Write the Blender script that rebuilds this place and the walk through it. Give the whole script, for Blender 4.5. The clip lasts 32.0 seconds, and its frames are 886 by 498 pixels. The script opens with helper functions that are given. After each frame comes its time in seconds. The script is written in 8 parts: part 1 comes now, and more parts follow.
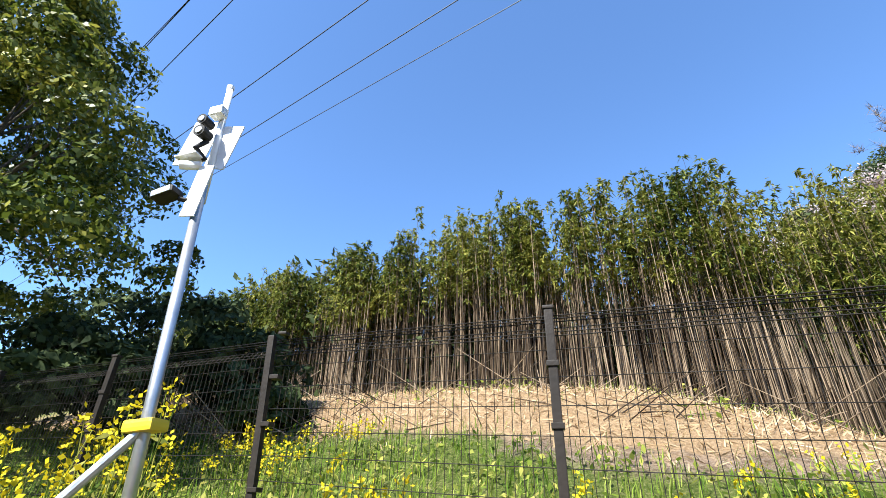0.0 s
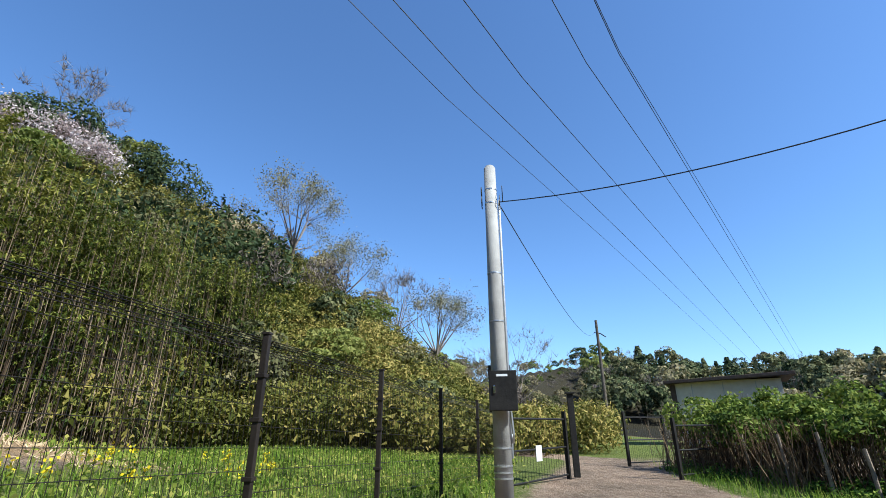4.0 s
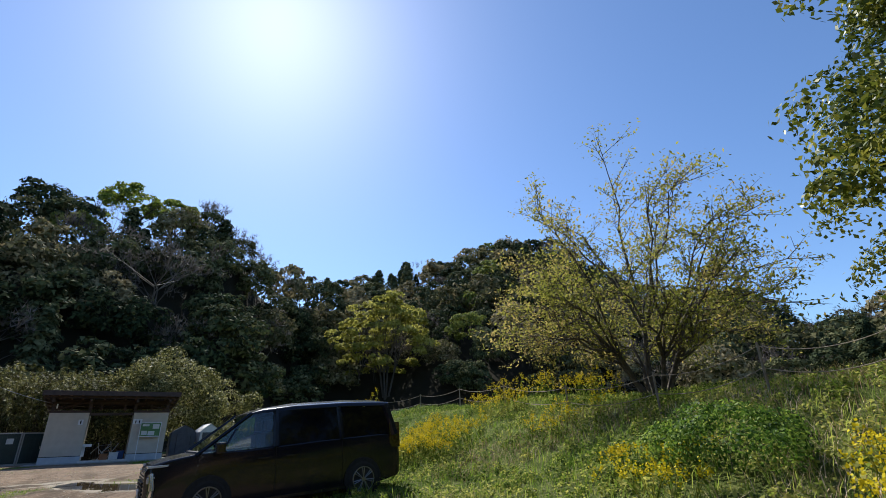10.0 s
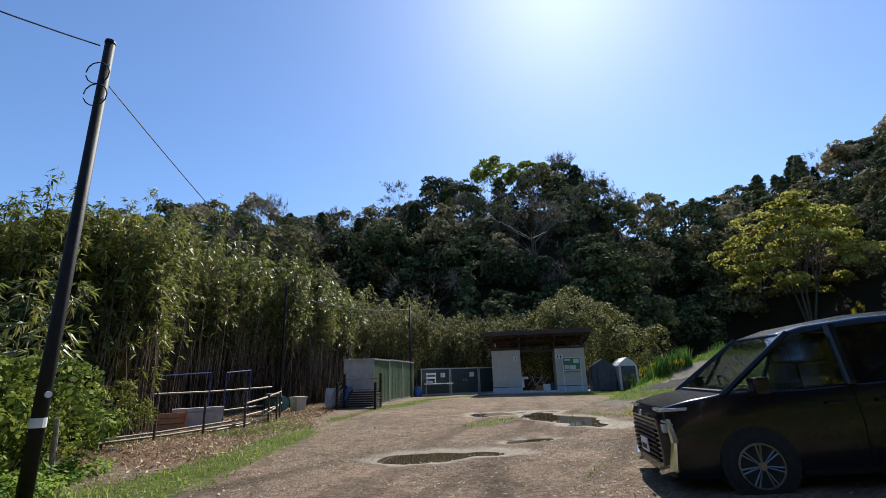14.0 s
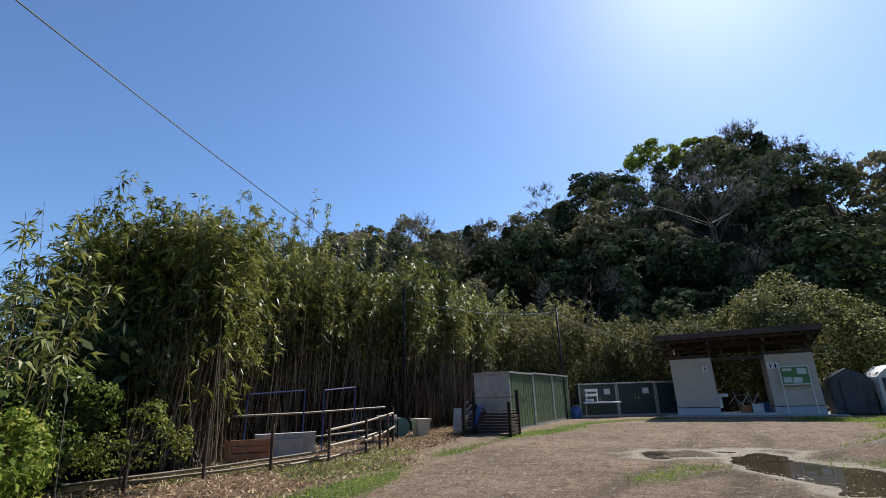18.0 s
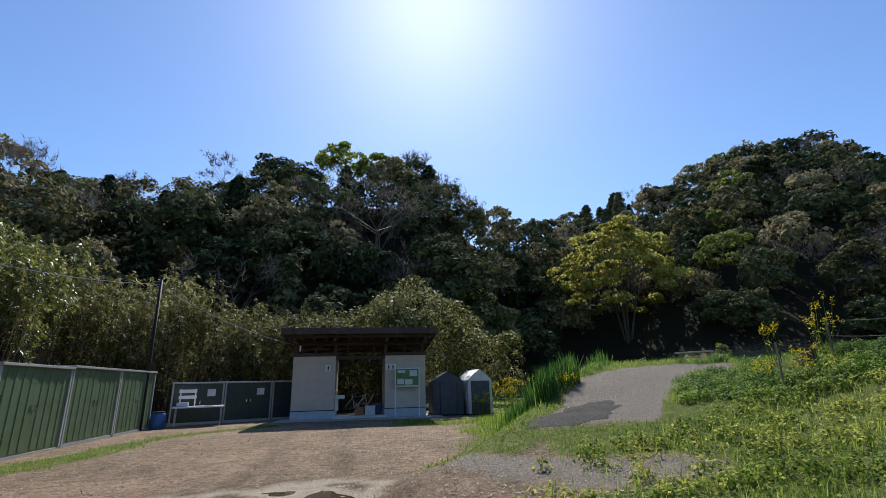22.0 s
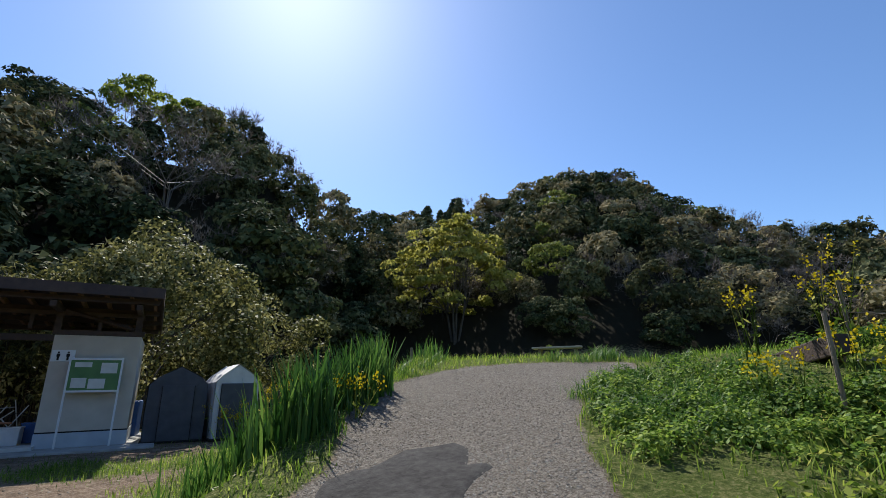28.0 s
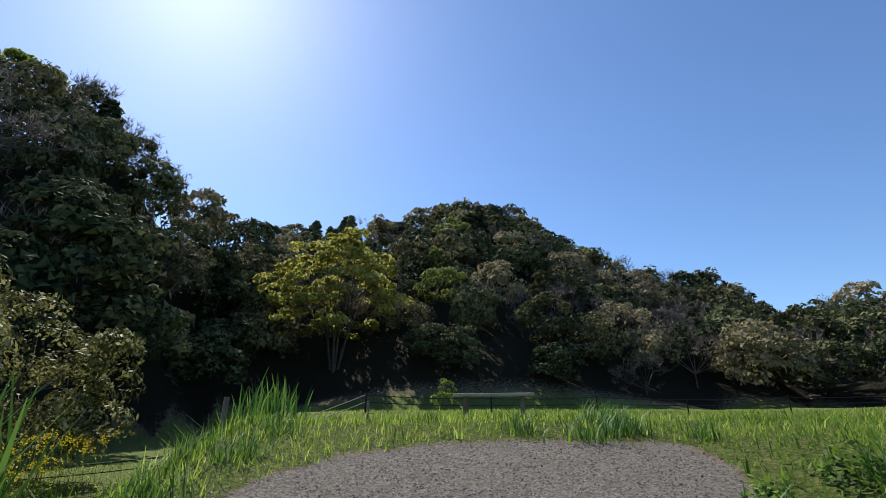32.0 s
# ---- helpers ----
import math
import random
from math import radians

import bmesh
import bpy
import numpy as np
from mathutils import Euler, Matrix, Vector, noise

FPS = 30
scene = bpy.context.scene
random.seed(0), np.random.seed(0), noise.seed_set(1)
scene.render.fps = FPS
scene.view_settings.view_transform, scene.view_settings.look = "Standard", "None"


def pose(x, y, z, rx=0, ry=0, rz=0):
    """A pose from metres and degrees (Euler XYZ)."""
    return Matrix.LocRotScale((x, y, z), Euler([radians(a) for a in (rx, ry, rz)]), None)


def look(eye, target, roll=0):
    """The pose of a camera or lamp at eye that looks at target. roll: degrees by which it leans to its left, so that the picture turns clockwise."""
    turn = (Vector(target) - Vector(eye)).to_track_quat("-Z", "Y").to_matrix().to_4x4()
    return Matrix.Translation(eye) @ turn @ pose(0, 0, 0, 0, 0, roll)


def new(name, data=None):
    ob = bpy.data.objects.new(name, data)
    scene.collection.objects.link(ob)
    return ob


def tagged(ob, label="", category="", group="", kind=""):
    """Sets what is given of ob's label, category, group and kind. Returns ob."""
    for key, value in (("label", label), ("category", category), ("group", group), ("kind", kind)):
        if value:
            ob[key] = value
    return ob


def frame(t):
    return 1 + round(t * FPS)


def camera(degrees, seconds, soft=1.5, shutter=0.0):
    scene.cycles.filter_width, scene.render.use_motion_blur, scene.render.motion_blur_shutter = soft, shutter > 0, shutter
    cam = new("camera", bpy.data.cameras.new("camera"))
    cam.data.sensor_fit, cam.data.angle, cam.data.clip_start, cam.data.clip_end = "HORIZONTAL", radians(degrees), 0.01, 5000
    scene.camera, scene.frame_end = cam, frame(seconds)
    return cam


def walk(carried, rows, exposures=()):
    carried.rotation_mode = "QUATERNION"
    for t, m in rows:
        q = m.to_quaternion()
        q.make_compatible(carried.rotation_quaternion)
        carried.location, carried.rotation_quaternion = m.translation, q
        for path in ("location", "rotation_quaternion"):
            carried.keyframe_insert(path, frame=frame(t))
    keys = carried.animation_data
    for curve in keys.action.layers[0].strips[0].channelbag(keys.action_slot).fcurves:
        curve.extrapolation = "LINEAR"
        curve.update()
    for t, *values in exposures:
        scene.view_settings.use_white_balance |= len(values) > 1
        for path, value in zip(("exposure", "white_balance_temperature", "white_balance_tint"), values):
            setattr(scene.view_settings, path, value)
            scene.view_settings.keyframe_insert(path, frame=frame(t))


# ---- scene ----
cam = camera(87.06, 32.0, soft=0.6)
PATH = [
    (0.0, pose(-0.242, 6.511, 0.888, 118.26, -1.36, 13.45)),
    (0.5, pose(-0.095, 6.436, 0.952, 118.89, -1.17, -0.09)),
    (1.0, pose(0.023, 6.393, 0.961, 119.85, -0.93, -14.91)),
    (1.5, pose(0.066, 6.309, 0.944, 119.58, -0.60, -26.80)),
    (2.0, pose(0.080, 6.221, 0.917, 118.65, -0.24, -37.42)),
    (2.5, pose(0.107, 6.164, 0.901, 116.81, 0.07, -49.75)),
    (4.5, pose(0.160, 6.433, 1.056, 109.55, 0.28, -92.17)),
    (5.0, pose(0.132, 6.306, 1.064, 109.21, 0.28, -102.90)),
    (5.5, pose(0.038, 6.236, 1.056, 109.70, 0.28, -114.25)),
    (6.0, pose(-0.034, 6.211, 1.041, 110.10, 0.36, -125.01)),
    (6.5, pose(-0.110, 6.199, 1.032, 110.34, 0.54, -134.99)),
    (7.0, pose(-0.270, 6.168, 1.040, 111.03, 0.77, -146.31)),
    (7.5, pose(-0.394, 6.159, 1.048, 111.72, 1.04, -158.87)),
    (8.0, pose(-0.459, 6.157, 1.048, 111.80, 1.31, -169.83)),
    (8.5, pose(-0.483, 6.148, 1.040, 111.03, 1.55, -181.01)),
    (9.0, pose(-0.627, 6.115, 1.026, 110.35, 1.68, -195.36)),
    (9.5, pose(-0.857, 6.122, 1.006, 110.34, 1.70, -211.95)),
    (10.0, pose(-1.111, 6.096, 0.987, 111.46, 1.68, -229.26)),
    (10.5, pose(-1.332, 5.911, 1.003, 112.14, 1.61, -239.46)),
    (11.0, pose(-1.538, 5.577, 1.031, 111.52, 1.56, -243.48)),
    (11.5, pose(-1.657, 5.126, 1.024, 110.22, 1.63, -243.87)),
    (12.0, pose(-1.775, 4.664, 0.995, 108.09, 1.76, -239.04)),
    (12.5, pose(-1.680, 4.010, 0.985, 105.94, 1.81, -227.13)),
    (13.0, pose(-1.469, 3.400, 0.978, 104.93, 1.81, -211.52)),
    (13.5, pose(-1.299, 2.886, 1.002, 105.31, 1.74, -194.09)),
    (14.0, pose(-1.225, 2.391, 1.027, 105.47, 1.66, -186.03)),
    (14.5, pose(-1.265, 1.869, 1.051, 105.59, 1.57, -180.85)),
    (15.0, pose(-1.290, 1.367, 1.075, 106.48, 1.49, -176.14)),
    (15.5, pose(-1.340, 0.900, 1.094, 107.10, 1.40, -172.05)),
    (17.5, pose(-2.026, -1.142, 1.078, 107.97, 1.60, -164.03)),
    (18.0, pose(-2.234, -1.728, 1.087, 107.81, 1.59, -166.16)),
    (18.5, pose(-2.402, -2.333, 1.102, 107.56, 1.64, -169.32)),
    (19.0, pose(-2.560, -2.933, 1.123, 107.07, 1.70, -173.14)),
    (19.5, pose(-2.803, -3.494, 1.152, 107.19, 1.67, -177.20)),
    (20.0, pose(-3.065, -4.029, 1.188, 107.12, 1.63, -182.21)),
    (20.5, pose(-3.337, -4.530, 1.220, 107.03, 1.62, -187.77)),
    (21.0, pose(-3.664, -4.996, 1.247, 106.90, 1.58, -194.18)),
    (21.5, pose(-4.007, -5.460, 1.262, 106.57, 1.51, -200.18)),
    (22.0, pose(-4.403, -5.899, 1.253, 106.29, 1.44, -205.32)),
    (22.5, pose(-4.776, -6.362, 1.251, 105.89, 1.40, -209.19)),
    (23.0, pose(-5.191, -6.789, 1.247, 105.66, 1.35, -212.17)),
    (23.5, pose(-5.567, -7.231, 1.256, 105.68, 1.32, -214.39)),
    (24.0, pose(-5.978, -7.620, 1.271, 105.78, 1.26, -216.44)),
    (24.5, pose(-6.387, -8.030, 1.277, 105.74, 1.18, -218.01)),
    (25.0, pose(-6.821, -8.443, 1.281, 105.63, 1.12, -219.01)),
    (25.5, pose(-7.233, -8.905, 1.281, 105.36, 1.13, -219.66)),
    (27.5, pose(-8.986, -10.933, 1.325, 105.71, 0.89, -224.25)),
    (28.0, pose(-9.373, -11.359, 1.352, 105.97, 0.74, -225.79)),
    (28.5, pose(-9.745, -11.792, 1.397, 106.27, 0.62, -227.49)),
    (29.0, pose(-10.117, -12.225, 1.452, 106.68, 0.51, -229.31)),
    (29.5, pose(-10.557, -12.652, 1.520, 107.11, 0.43, -231.32)),
    (30.0, pose(-11.049, -13.076, 1.597, 107.14, 0.41, -233.00)),
    (30.5, pose(-11.567, -13.488, 1.682, 107.27, 0.38, -234.77)),
    (31.0, pose(-12.094, -13.892, 1.772, 107.21, 0.35, -236.58)),
    (31.5, pose(-12.632, -14.292, 1.869, 107.59, 0.33, -238.17)),
    (32.0, pose(-13.178, -14.683, 1.969, 109.06, 0.32, -240.00)),
]
walk(cam, PATH, [(0.0, 1.62, 5850, 8), (1.0, 1.62, 5700, 6), (2.0, 1.32, 5550, 6), (4.5, 0.86, 5550, 6), (6.0, 0.56, 5600, 7), (9.0, 0.57, 6000, 10), (32.0, 0.57, 6000, 10)])

# ---- light ----
SUN_AZ, SUN_EL = -154.7, 46.5          # compass degrees from +y towards +x, height above the horizon
world = bpy.data.worlds.new("sky")
scene.world = world
world.use_nodes = True
wn = world.node_tree
sky = wn.nodes.new("ShaderNodeTexSky")
sky.sky_type = "NISHITA"
sky.sun_disc = False
sky.sun_elevation = radians(SUN_EL)
sky.sun_rotation = radians(SUN_AZ)
sky.air_density, sky.dust_density, sky.ozone_density = 1.0, 0.42, 6.0
bg = wn.nodes["Background"]
wn.links.new(sky.outputs[0], bg.inputs[0])
bg.inputs[1].default_value = 0.106
sun_data = bpy.data.lights.new("sun", "SUN")
sun_data.energy, sun_data.angle, sun_data.color = 5.0, radians(0.53), (1.0, 0.93, 0.8)
sun = new("sun", sun_data)
sun_way = Vector((math.sin(radians(SUN_AZ)) * math.cos(radians(SUN_EL)), math.cos(radians(SUN_AZ)) * math.cos(radians(SUN_EL)), math.sin(radians(SUN_EL))))
sun.matrix_world = look(sun_way * 50, (0, 0, 0))


# ---- materials ----
def mat(name, cols, scale=4.0, rough=0.8, bump=0.3, metal=0.0, detail=6.0, big=0.35, bump_scale=40.0, coat=0.0, spec=0.5, leaf=0.0, island=False, per_object=False, tone=0.0):
    """A procedural surface: colours mixed by fine and coarse noise, with fine relief. leaf: share of light let through."""
    m = bpy.data.materials.new(name)
    m.use_nodes = True
    nt = m.node_tree
    n, l = nt.nodes, nt.links
    p = n["Principled BSDF"]
    co = n.new("ShaderNodeTexCoord")
    fine = n.new("ShaderNodeTexNoise")
    fine.inputs["Scale"].default_value, fine.inputs["Detail"].default_value = scale, detail
    l.new(co.outputs["Object"], fine.inputs["Vector"])
    coarse = n.new("ShaderNodeTexNoise")
    coarse.inputs["Scale"].default_value, coarse.inputs["Detail"].default_value = scale * 0.13, 3
    l.new(co.outputs["Object"], coarse.inputs["Vector"])
    mix = n.new("ShaderNodeMath")
    mix.operation = "MULTIPLY_ADD"
    l.new(coarse.outputs[0], mix.inputs[0])
    mix.inputs[1].default_value = big * 2
    sub = n.new("ShaderNodeMath")
    sub.operation = "SUBTRACT"
    l.new(fine.outputs[0], sub.inputs[0])
    sub.inputs[1].default_value = big
    l.new(sub.outputs[0], mix.inputs[2])
    last = mix
    if island or per_object:
        src = n.new("ShaderNodeNewGeometry") if island else n.new("ShaderNodeObjectInfo")
        add = n.new("ShaderNodeMath")
        add.operation = "MULTIPLY_ADD"
        l.new(src.outputs["Random Per Island" if island else "Random"], add.inputs[0])
        add.inputs[1].default_value = 0.5
        off = n.new("ShaderNodeMath")
        off.operation = "SUBTRACT"
        l.new(mix.outputs[0], off.inputs[0])
        off.inputs[1].default_value = 0.25
        l.new(off.outputs[0], add.inputs[2])
        last = add
    if tone:
        # each tree has its own hue, kept with its points
        own = n.new("ShaderNodeAttribute")
        own.attribute_name = "tone"
        add = n.new("ShaderNodeMath")
        add.operation = "MULTIPLY_ADD"
        l.new(own.outputs["Fac"], add.inputs[0])
        add.inputs[1].default_value = tone
        l.new(last.outputs[0], add.inputs[2])
        last = add
    ramp = n.new("ShaderNodeValToRGB")
    l.new(last.outputs[0], ramp.inputs[0])
    e = ramp.color_ramp.elements
    while len(e) < len(cols):
        e.new(0.5)
    for k, c in enumerate(cols):
        e[k].position = 0.25 + 0.5 * k / max(1, len(cols) - 1)
        e[k].color = (*c, 1)
    l.new(ramp.outputs[0], p.inputs["Base Color"])
    p.inputs["Roughness"].default_value = rough
    p.inputs["Metallic"].default_value = metal
    p.inputs["Specular IOR Level"].default_value = spec
    p.inputs["Coat Weight"].default_value = coat
    if bump:
        rel = n.new("ShaderNodeTexNoise")
        rel.inputs["Scale"].default_value, rel.inputs["Detail"].default_value = bump_scale, 5
        l.new(co.outputs["Object"], rel.inputs["Vector"])
        b = n.new("ShaderNodeBump")
        b.inputs["Strength"].default_value, b.inputs["Distance"].default_value = bump, 0.02
        l.new(rel.outputs[0], b.inputs["Height"])
        l.new(b.outputs[0], p.inputs["Normal"])
    if leaf:
        t = n.new("ShaderNodeBsdfTranslucent")
        l.new(ramp.outputs[0], t.inputs[0])
        ms = n.new("ShaderNodeMixShader")
        ms.inputs[0].default_value = leaf
        l.new(p.outputs[0], ms.inputs[1])
        l.new(t.outputs[0], ms.inputs[2])
        l.new(ms.outputs[0], n["Material Output"].inputs[0])
    return m


def leafmat(name, cols, leaf=0.35, rough=0.65, spec=0.12, big=0.3, tone=0.0):
    return mat(name, cols, scale=0.6, rough=rough, bump=0, leaf=leaf, island=True, big=big, spec=spec, tone=tone)


M_BARK = mat("bark", [(0.05, 0.04, 0.03), (0.13, 0.105, 0.08)], scale=9, rough=0.95, bump=0.8, bump_scale=30)
M_DARKWOOD = mat("dark_wood", [(0.035, 0.02, 0.014), (0.075, 0.045, 0.03)], scale=7, rough=0.7, bump=0.4)
M_WOOD = mat("weathered_wood", [(0.16, 0.12, 0.085), (0.32, 0.26, 0.19)], scale=8, rough=0.85, bump=0.5)
M_WALL = mat("painted_render", [(0.5, 0.44, 0.355), (0.6, 0.535, 0.44)], scale=3, rough=0.85, bump=0.25, bump_scale=120)
M_CONC = mat("concrete", [(0.28, 0.27, 0.25), (0.42, 0.41, 0.385)], scale=5, rough=0.9, bump=0.4, bump_scale=60)
M_BLACK = mat("black_steel", [(0.008, 0.007, 0.006), (0.02, 0.018, 0.016)], scale=14, rough=0.6, bump=0.15, spec=0.25)
M_STEEL = mat("galvanised_steel", [(0.42, 0.43, 0.44), (0.6, 0.61, 0.62)], scale=10, rough=0.38, bump=0.1, metal=0.85)
M_WHITE = mat("white_plastic", [(0.68, 0.68, 0.67), (0.8, 0.8, 0.79)], scale=6, rough=0.45, bump=0.05)
M_GREENSTEEL = mat("green_steel_door", [(0.075, 0.115, 0.055), (0.125, 0.175, 0.09)], scale=4, rough=0.45, bump=0.05)
M_BLUE = mat("blue_plastic", [(0.02, 0.075, 0.26), (0.04, 0.13, 0.36)], scale=5, rough=0.4, bump=0.05)
M_CARPAINT = mat("dark_car_paint", [(0.003, 0.004, 0.01), (0.005, 0.0065, 0.016)], scale=3, rough=0.2, bump=0, coat=0.3, spec=0.3)
M_RUBBER = mat("tyre_rubber", [(0.012, 0.012, 0.012), (0.025, 0.025, 0.025)], scale=20, rough=0.85, bump=0.2)
M_CHROME = mat("bright_metal", [(0.7, 0.7, 0.72), (0.82, 0.82, 0.84)], scale=8, rough=0.15, bump=0, metal=1.0)
M_TARP = mat("grey_tarpaulin", [(0.1, 0.105, 0.12), (0.17, 0.175, 0.19)], scale=4, rough=0.6, bump=0.3, bump_scale=14)
M_TARPD = mat("dark_tarpaulin", [(0.045, 0.048, 0.06), (0.08, 0.084, 0.1)], scale=4, rough=0.6, bump=0.35, bump_scale=10)
M_TARPL = mat("pale_tarpaulin", [(0.55, 0.53, 0.52), (0.72, 0.7, 0.68)], scale=4, rough=0.65, bump=0.3, bump_scale=12)
M_WIRE = mat("cable_sheath", [(0.008, 0.008, 0.009), (0.015, 0.015, 0.016)], scale=20, rough=0.6, bump=0)
M_POLE = mat("pole_concrete", [(0.24, 0.23, 0.215), (0.37, 0.36, 0.335)], scale=4, rough=0.9, bump=0.3, bump_scale=50)
L_DARK = leafmat("dark_evergreen_leaf", [(0.022, 0.034, 0.014), (0.045, 0.066, 0.024), (0.085, 0.105, 0.04)], leaf=0.2, spec=0.12, rough=0.75)
W_DARK = leafmat("wood_evergreen_leaf", [(0.026, 0.038, 0.018), (0.068, 0.085, 0.036), (0.16, 0.16, 0.075)], leaf=0.15, spec=0.04, rough=0.8, tone=0.5)
W_OLIVE = leafmat("wood_mixed_leaf", [(0.07, 0.076, 0.034), (0.17, 0.155, 0.07), (0.33, 0.275, 0.155)], leaf=0.22, spec=0.05, rough=0.8, tone=0.6)
W_BRIGHT = leafmat("wood_spring_leaf", [(0.11, 0.14, 0.03), (0.2, 0.23, 0.05), (0.3, 0.3, 0.09)], leaf=0.4, tone=0.4)
L_BRIGHT = leafmat("spring_leaf", [(0.12, 0.17, 0.025), (0.2, 0.25, 0.04), (0.28, 0.3, 0.07)], leaf=0.45)
L_YELLOW = leafmat("yellow_green_leaf", [(0.2, 0.2, 0.035), (0.34, 0.325, 0.06), (0.48, 0.44, 0.13)], leaf=0.5)
L_BARE = leafmat("bare_twig", [(0.09, 0.072, 0.06), (0.17, 0.14, 0.115), (0.26, 0.22, 0.185)], leaf=0.1)
L_BAMBOO = leafmat("bamboo_leaf", [(0.035, 0.055, 0.012), (0.12, 0.145, 0.03), (0.32, 0.31, 0.085)], leaf=0.34, spec=0.4, rough=0.42)
L_CULM = leafmat("bamboo_culm", [(0.026, 0.017, 0.01), (0.095, 0.066, 0.042), (0.3, 0.225, 0.15)], leaf=0.0)
L_GRASS = leafmat("grass_blade", [(0.07, 0.14, 0.013), (0.175, 0.275, 0.028), (0.36, 0.41, 0.08)], leaf=0.5)
L_HERB = leafmat("herb_leaf", [(0.05, 0.09, 0.012), (0.2, 0.26, 0.035), (0.48, 0.45, 0.11)], leaf=0.5, rough=0.7, spec=0.08)
L_FLOWER = leafmat("rape_flower", [(0.55, 0.42, 0.01), (0.68, 0.55, 0.015)], leaf=0.3)
L_STRAW = leafmat("straw", [(0.28, 0.19, 0.1), (0.42, 0.3, 0.17), (0.55, 0.42, 0.26)], leaf=0.1)
L_IRIS = leafmat("iris_leaf", [(0.03, 0.085, 0.014), (0.075, 0.17, 0.027), (0.19, 0.3, 0.055)], leaf=0.3, rough=0.5, spec=0.3)


# ---- builders ----
def part(name, bm, material, parent=None, label="", smooth=False):
    """One mesh object out of a bmesh, under a thing or a part."""
    me = bpy.data.meshes.new(name)
    bm.to_mesh(me)
    bm.free()
    me.materials.append(material)
    if smooth:
        me.polygons.foreach_set("use_smooth", [True] * len(me.polygons))
    ob = new(name, me)
    if parent:
        ob.parent = parent
    if label:
        tagged(ob, label)
    return ob


def thing(name, m, label, category, group=""):
    ob = new(name)
    ob.empty_display_size = 0.2
    ob.matrix_world = m
    return tagged(ob, label, category, group)


def box(bm, x0, x1, y0, y1, z0, z1, bevel=0.0, m=None):
    r = bmesh.ops.create_cube(bm, size=1)
    vs = r["verts"]
    for v in vs:
        v.co = Vector(((x0 + x1) / 2 + v.co.x * (x1 - x0), (y0 + y1) / 2 + v.co.y * (y1 - y0), (z0 + z1) / 2 + v.co.z * (z1 - z0)))
    if bevel:
        es = list({e for v in vs for e in v.link_edges})
        got = bmesh.ops.bevel(bm, geom=es, offset=bevel, segments=2, affect="EDGES", profile=0.7)
        vs = list({v for f in got["faces"] for v in f.verts} | {v for v in vs if v.is_valid})
    if m:
        bmesh.ops.transform(bm, matrix=m, verts=[v for v in vs if v.is_valid])
    return bm


def boxed(name, dims, material, parent=None, bevel=0.01, label="", m=None):
    return part(name, box(bmesh.new(), *dims, bevel=bevel, m=m), material, parent, label)


def tube(bm, pts, radii, seg=8, cap=True):
    """A tube along points, with a radius at each."""
    pts = [Vector(p) for p in pts]
    rings = []
    side = None
    for i, p in enumerate(pts):
        d = (pts[min(i + 1, len(pts) - 1)] - pts[max(i - 1, 0)]).normalized()
        ref = side if side is not None else (Vector((1, 0, 0)) if abs(d.x) < 0.8 else Vector((0, 1, 0)))
        u = (ref - d * ref.dot(d)).normalized()
        side = u
        w = d.cross(u)
        r = radii[i] if isinstance(radii, (list, tuple)) else radii
        rings.append([bm.verts.new(p + (u * math.cos(2 * math.pi * k / seg) + w * math.sin(2 * math.pi * k / seg)) * r) for k in range(seg)])
    for a, b in zip(rings, rings[1:]):
        for k in range(seg):
            bm.faces.new((a[k], a[(k + 1) % seg], b[(k + 1) % seg], b[k]))
    if cap:
        bm.faces.new(rings[0][::-1])
        bm.faces.new(rings[-1])
    return bm


def sticks(name, material, segs, sides=4):
    """Many straight tapered sticks as one mesh: rows of base, tip, radius at base, radius at tip."""
    segs = np.asarray(segs, float)
    a, b, r0, r1 = segs[:, 0:3], segs[:, 3:6], segs[:, 6], segs[:, 7]
    d = b - a
    d /= np.linalg.norm(d, axis=1)[:, None] + 1e-9
    ref = np.where(np.abs(d[:, 2:3]) < 0.9, np.array([[0, 0, 1.0]]), np.array([[1.0, 0, 0]]))
    u = np.cross(d, ref)
    u /= np.linalg.norm(u, axis=1)[:, None]
    w = np.cross(d, u)
    n = len(a)
    v = np.zeros((n, sides * 2, 3))
    for k in range(sides):
        c, s = math.cos(2 * math.pi * k / sides), math.sin(2 * math.pi * k / sides)
        v[:, k] = a + (u * c + w * s) * r0[:, None]
        v[:, sides + k] = b + (u * c + w * s) * r1[:, None]
    f = np.zeros((n, sides, 4), int)
    for k in range(sides):
        f[:, k] = [k, (k + 1) % sides, sides + (k + 1) % sides, sides + k]
    f += (np.arange(n) * sides * 2)[:, None, None]
    return quads(name, material, v.reshape(-1, 3), f.reshape(-1, 4))


def quads(name, material, verts, faces):
    me = bpy.data.meshes.new(name)
    nv, nf, k = len(verts), len(faces), faces.shape[1]
    me.vertices.add(nv)
    me.vertices.foreach_set("co", np.asarray(verts, np.float32).ravel())
    me.loops.add(nf * k)
    me.loops.foreach_set("vertex_index", np.asarray(faces, np.int32).ravel())
    me.polygons.add(nf)
    me.polygons.foreach_set("loop_start", np.arange(nf, dtype=np.int32) * k)
    me.update(calc_edges=True)
    me.materials.append(material)
    return me


RNG = np.random.default_rng(7)


def unit(n, rng=RNG):
    v = rng.normal(size=(n, 3))
    return v / np.linalg.norm(v, axis=1)[:, None]


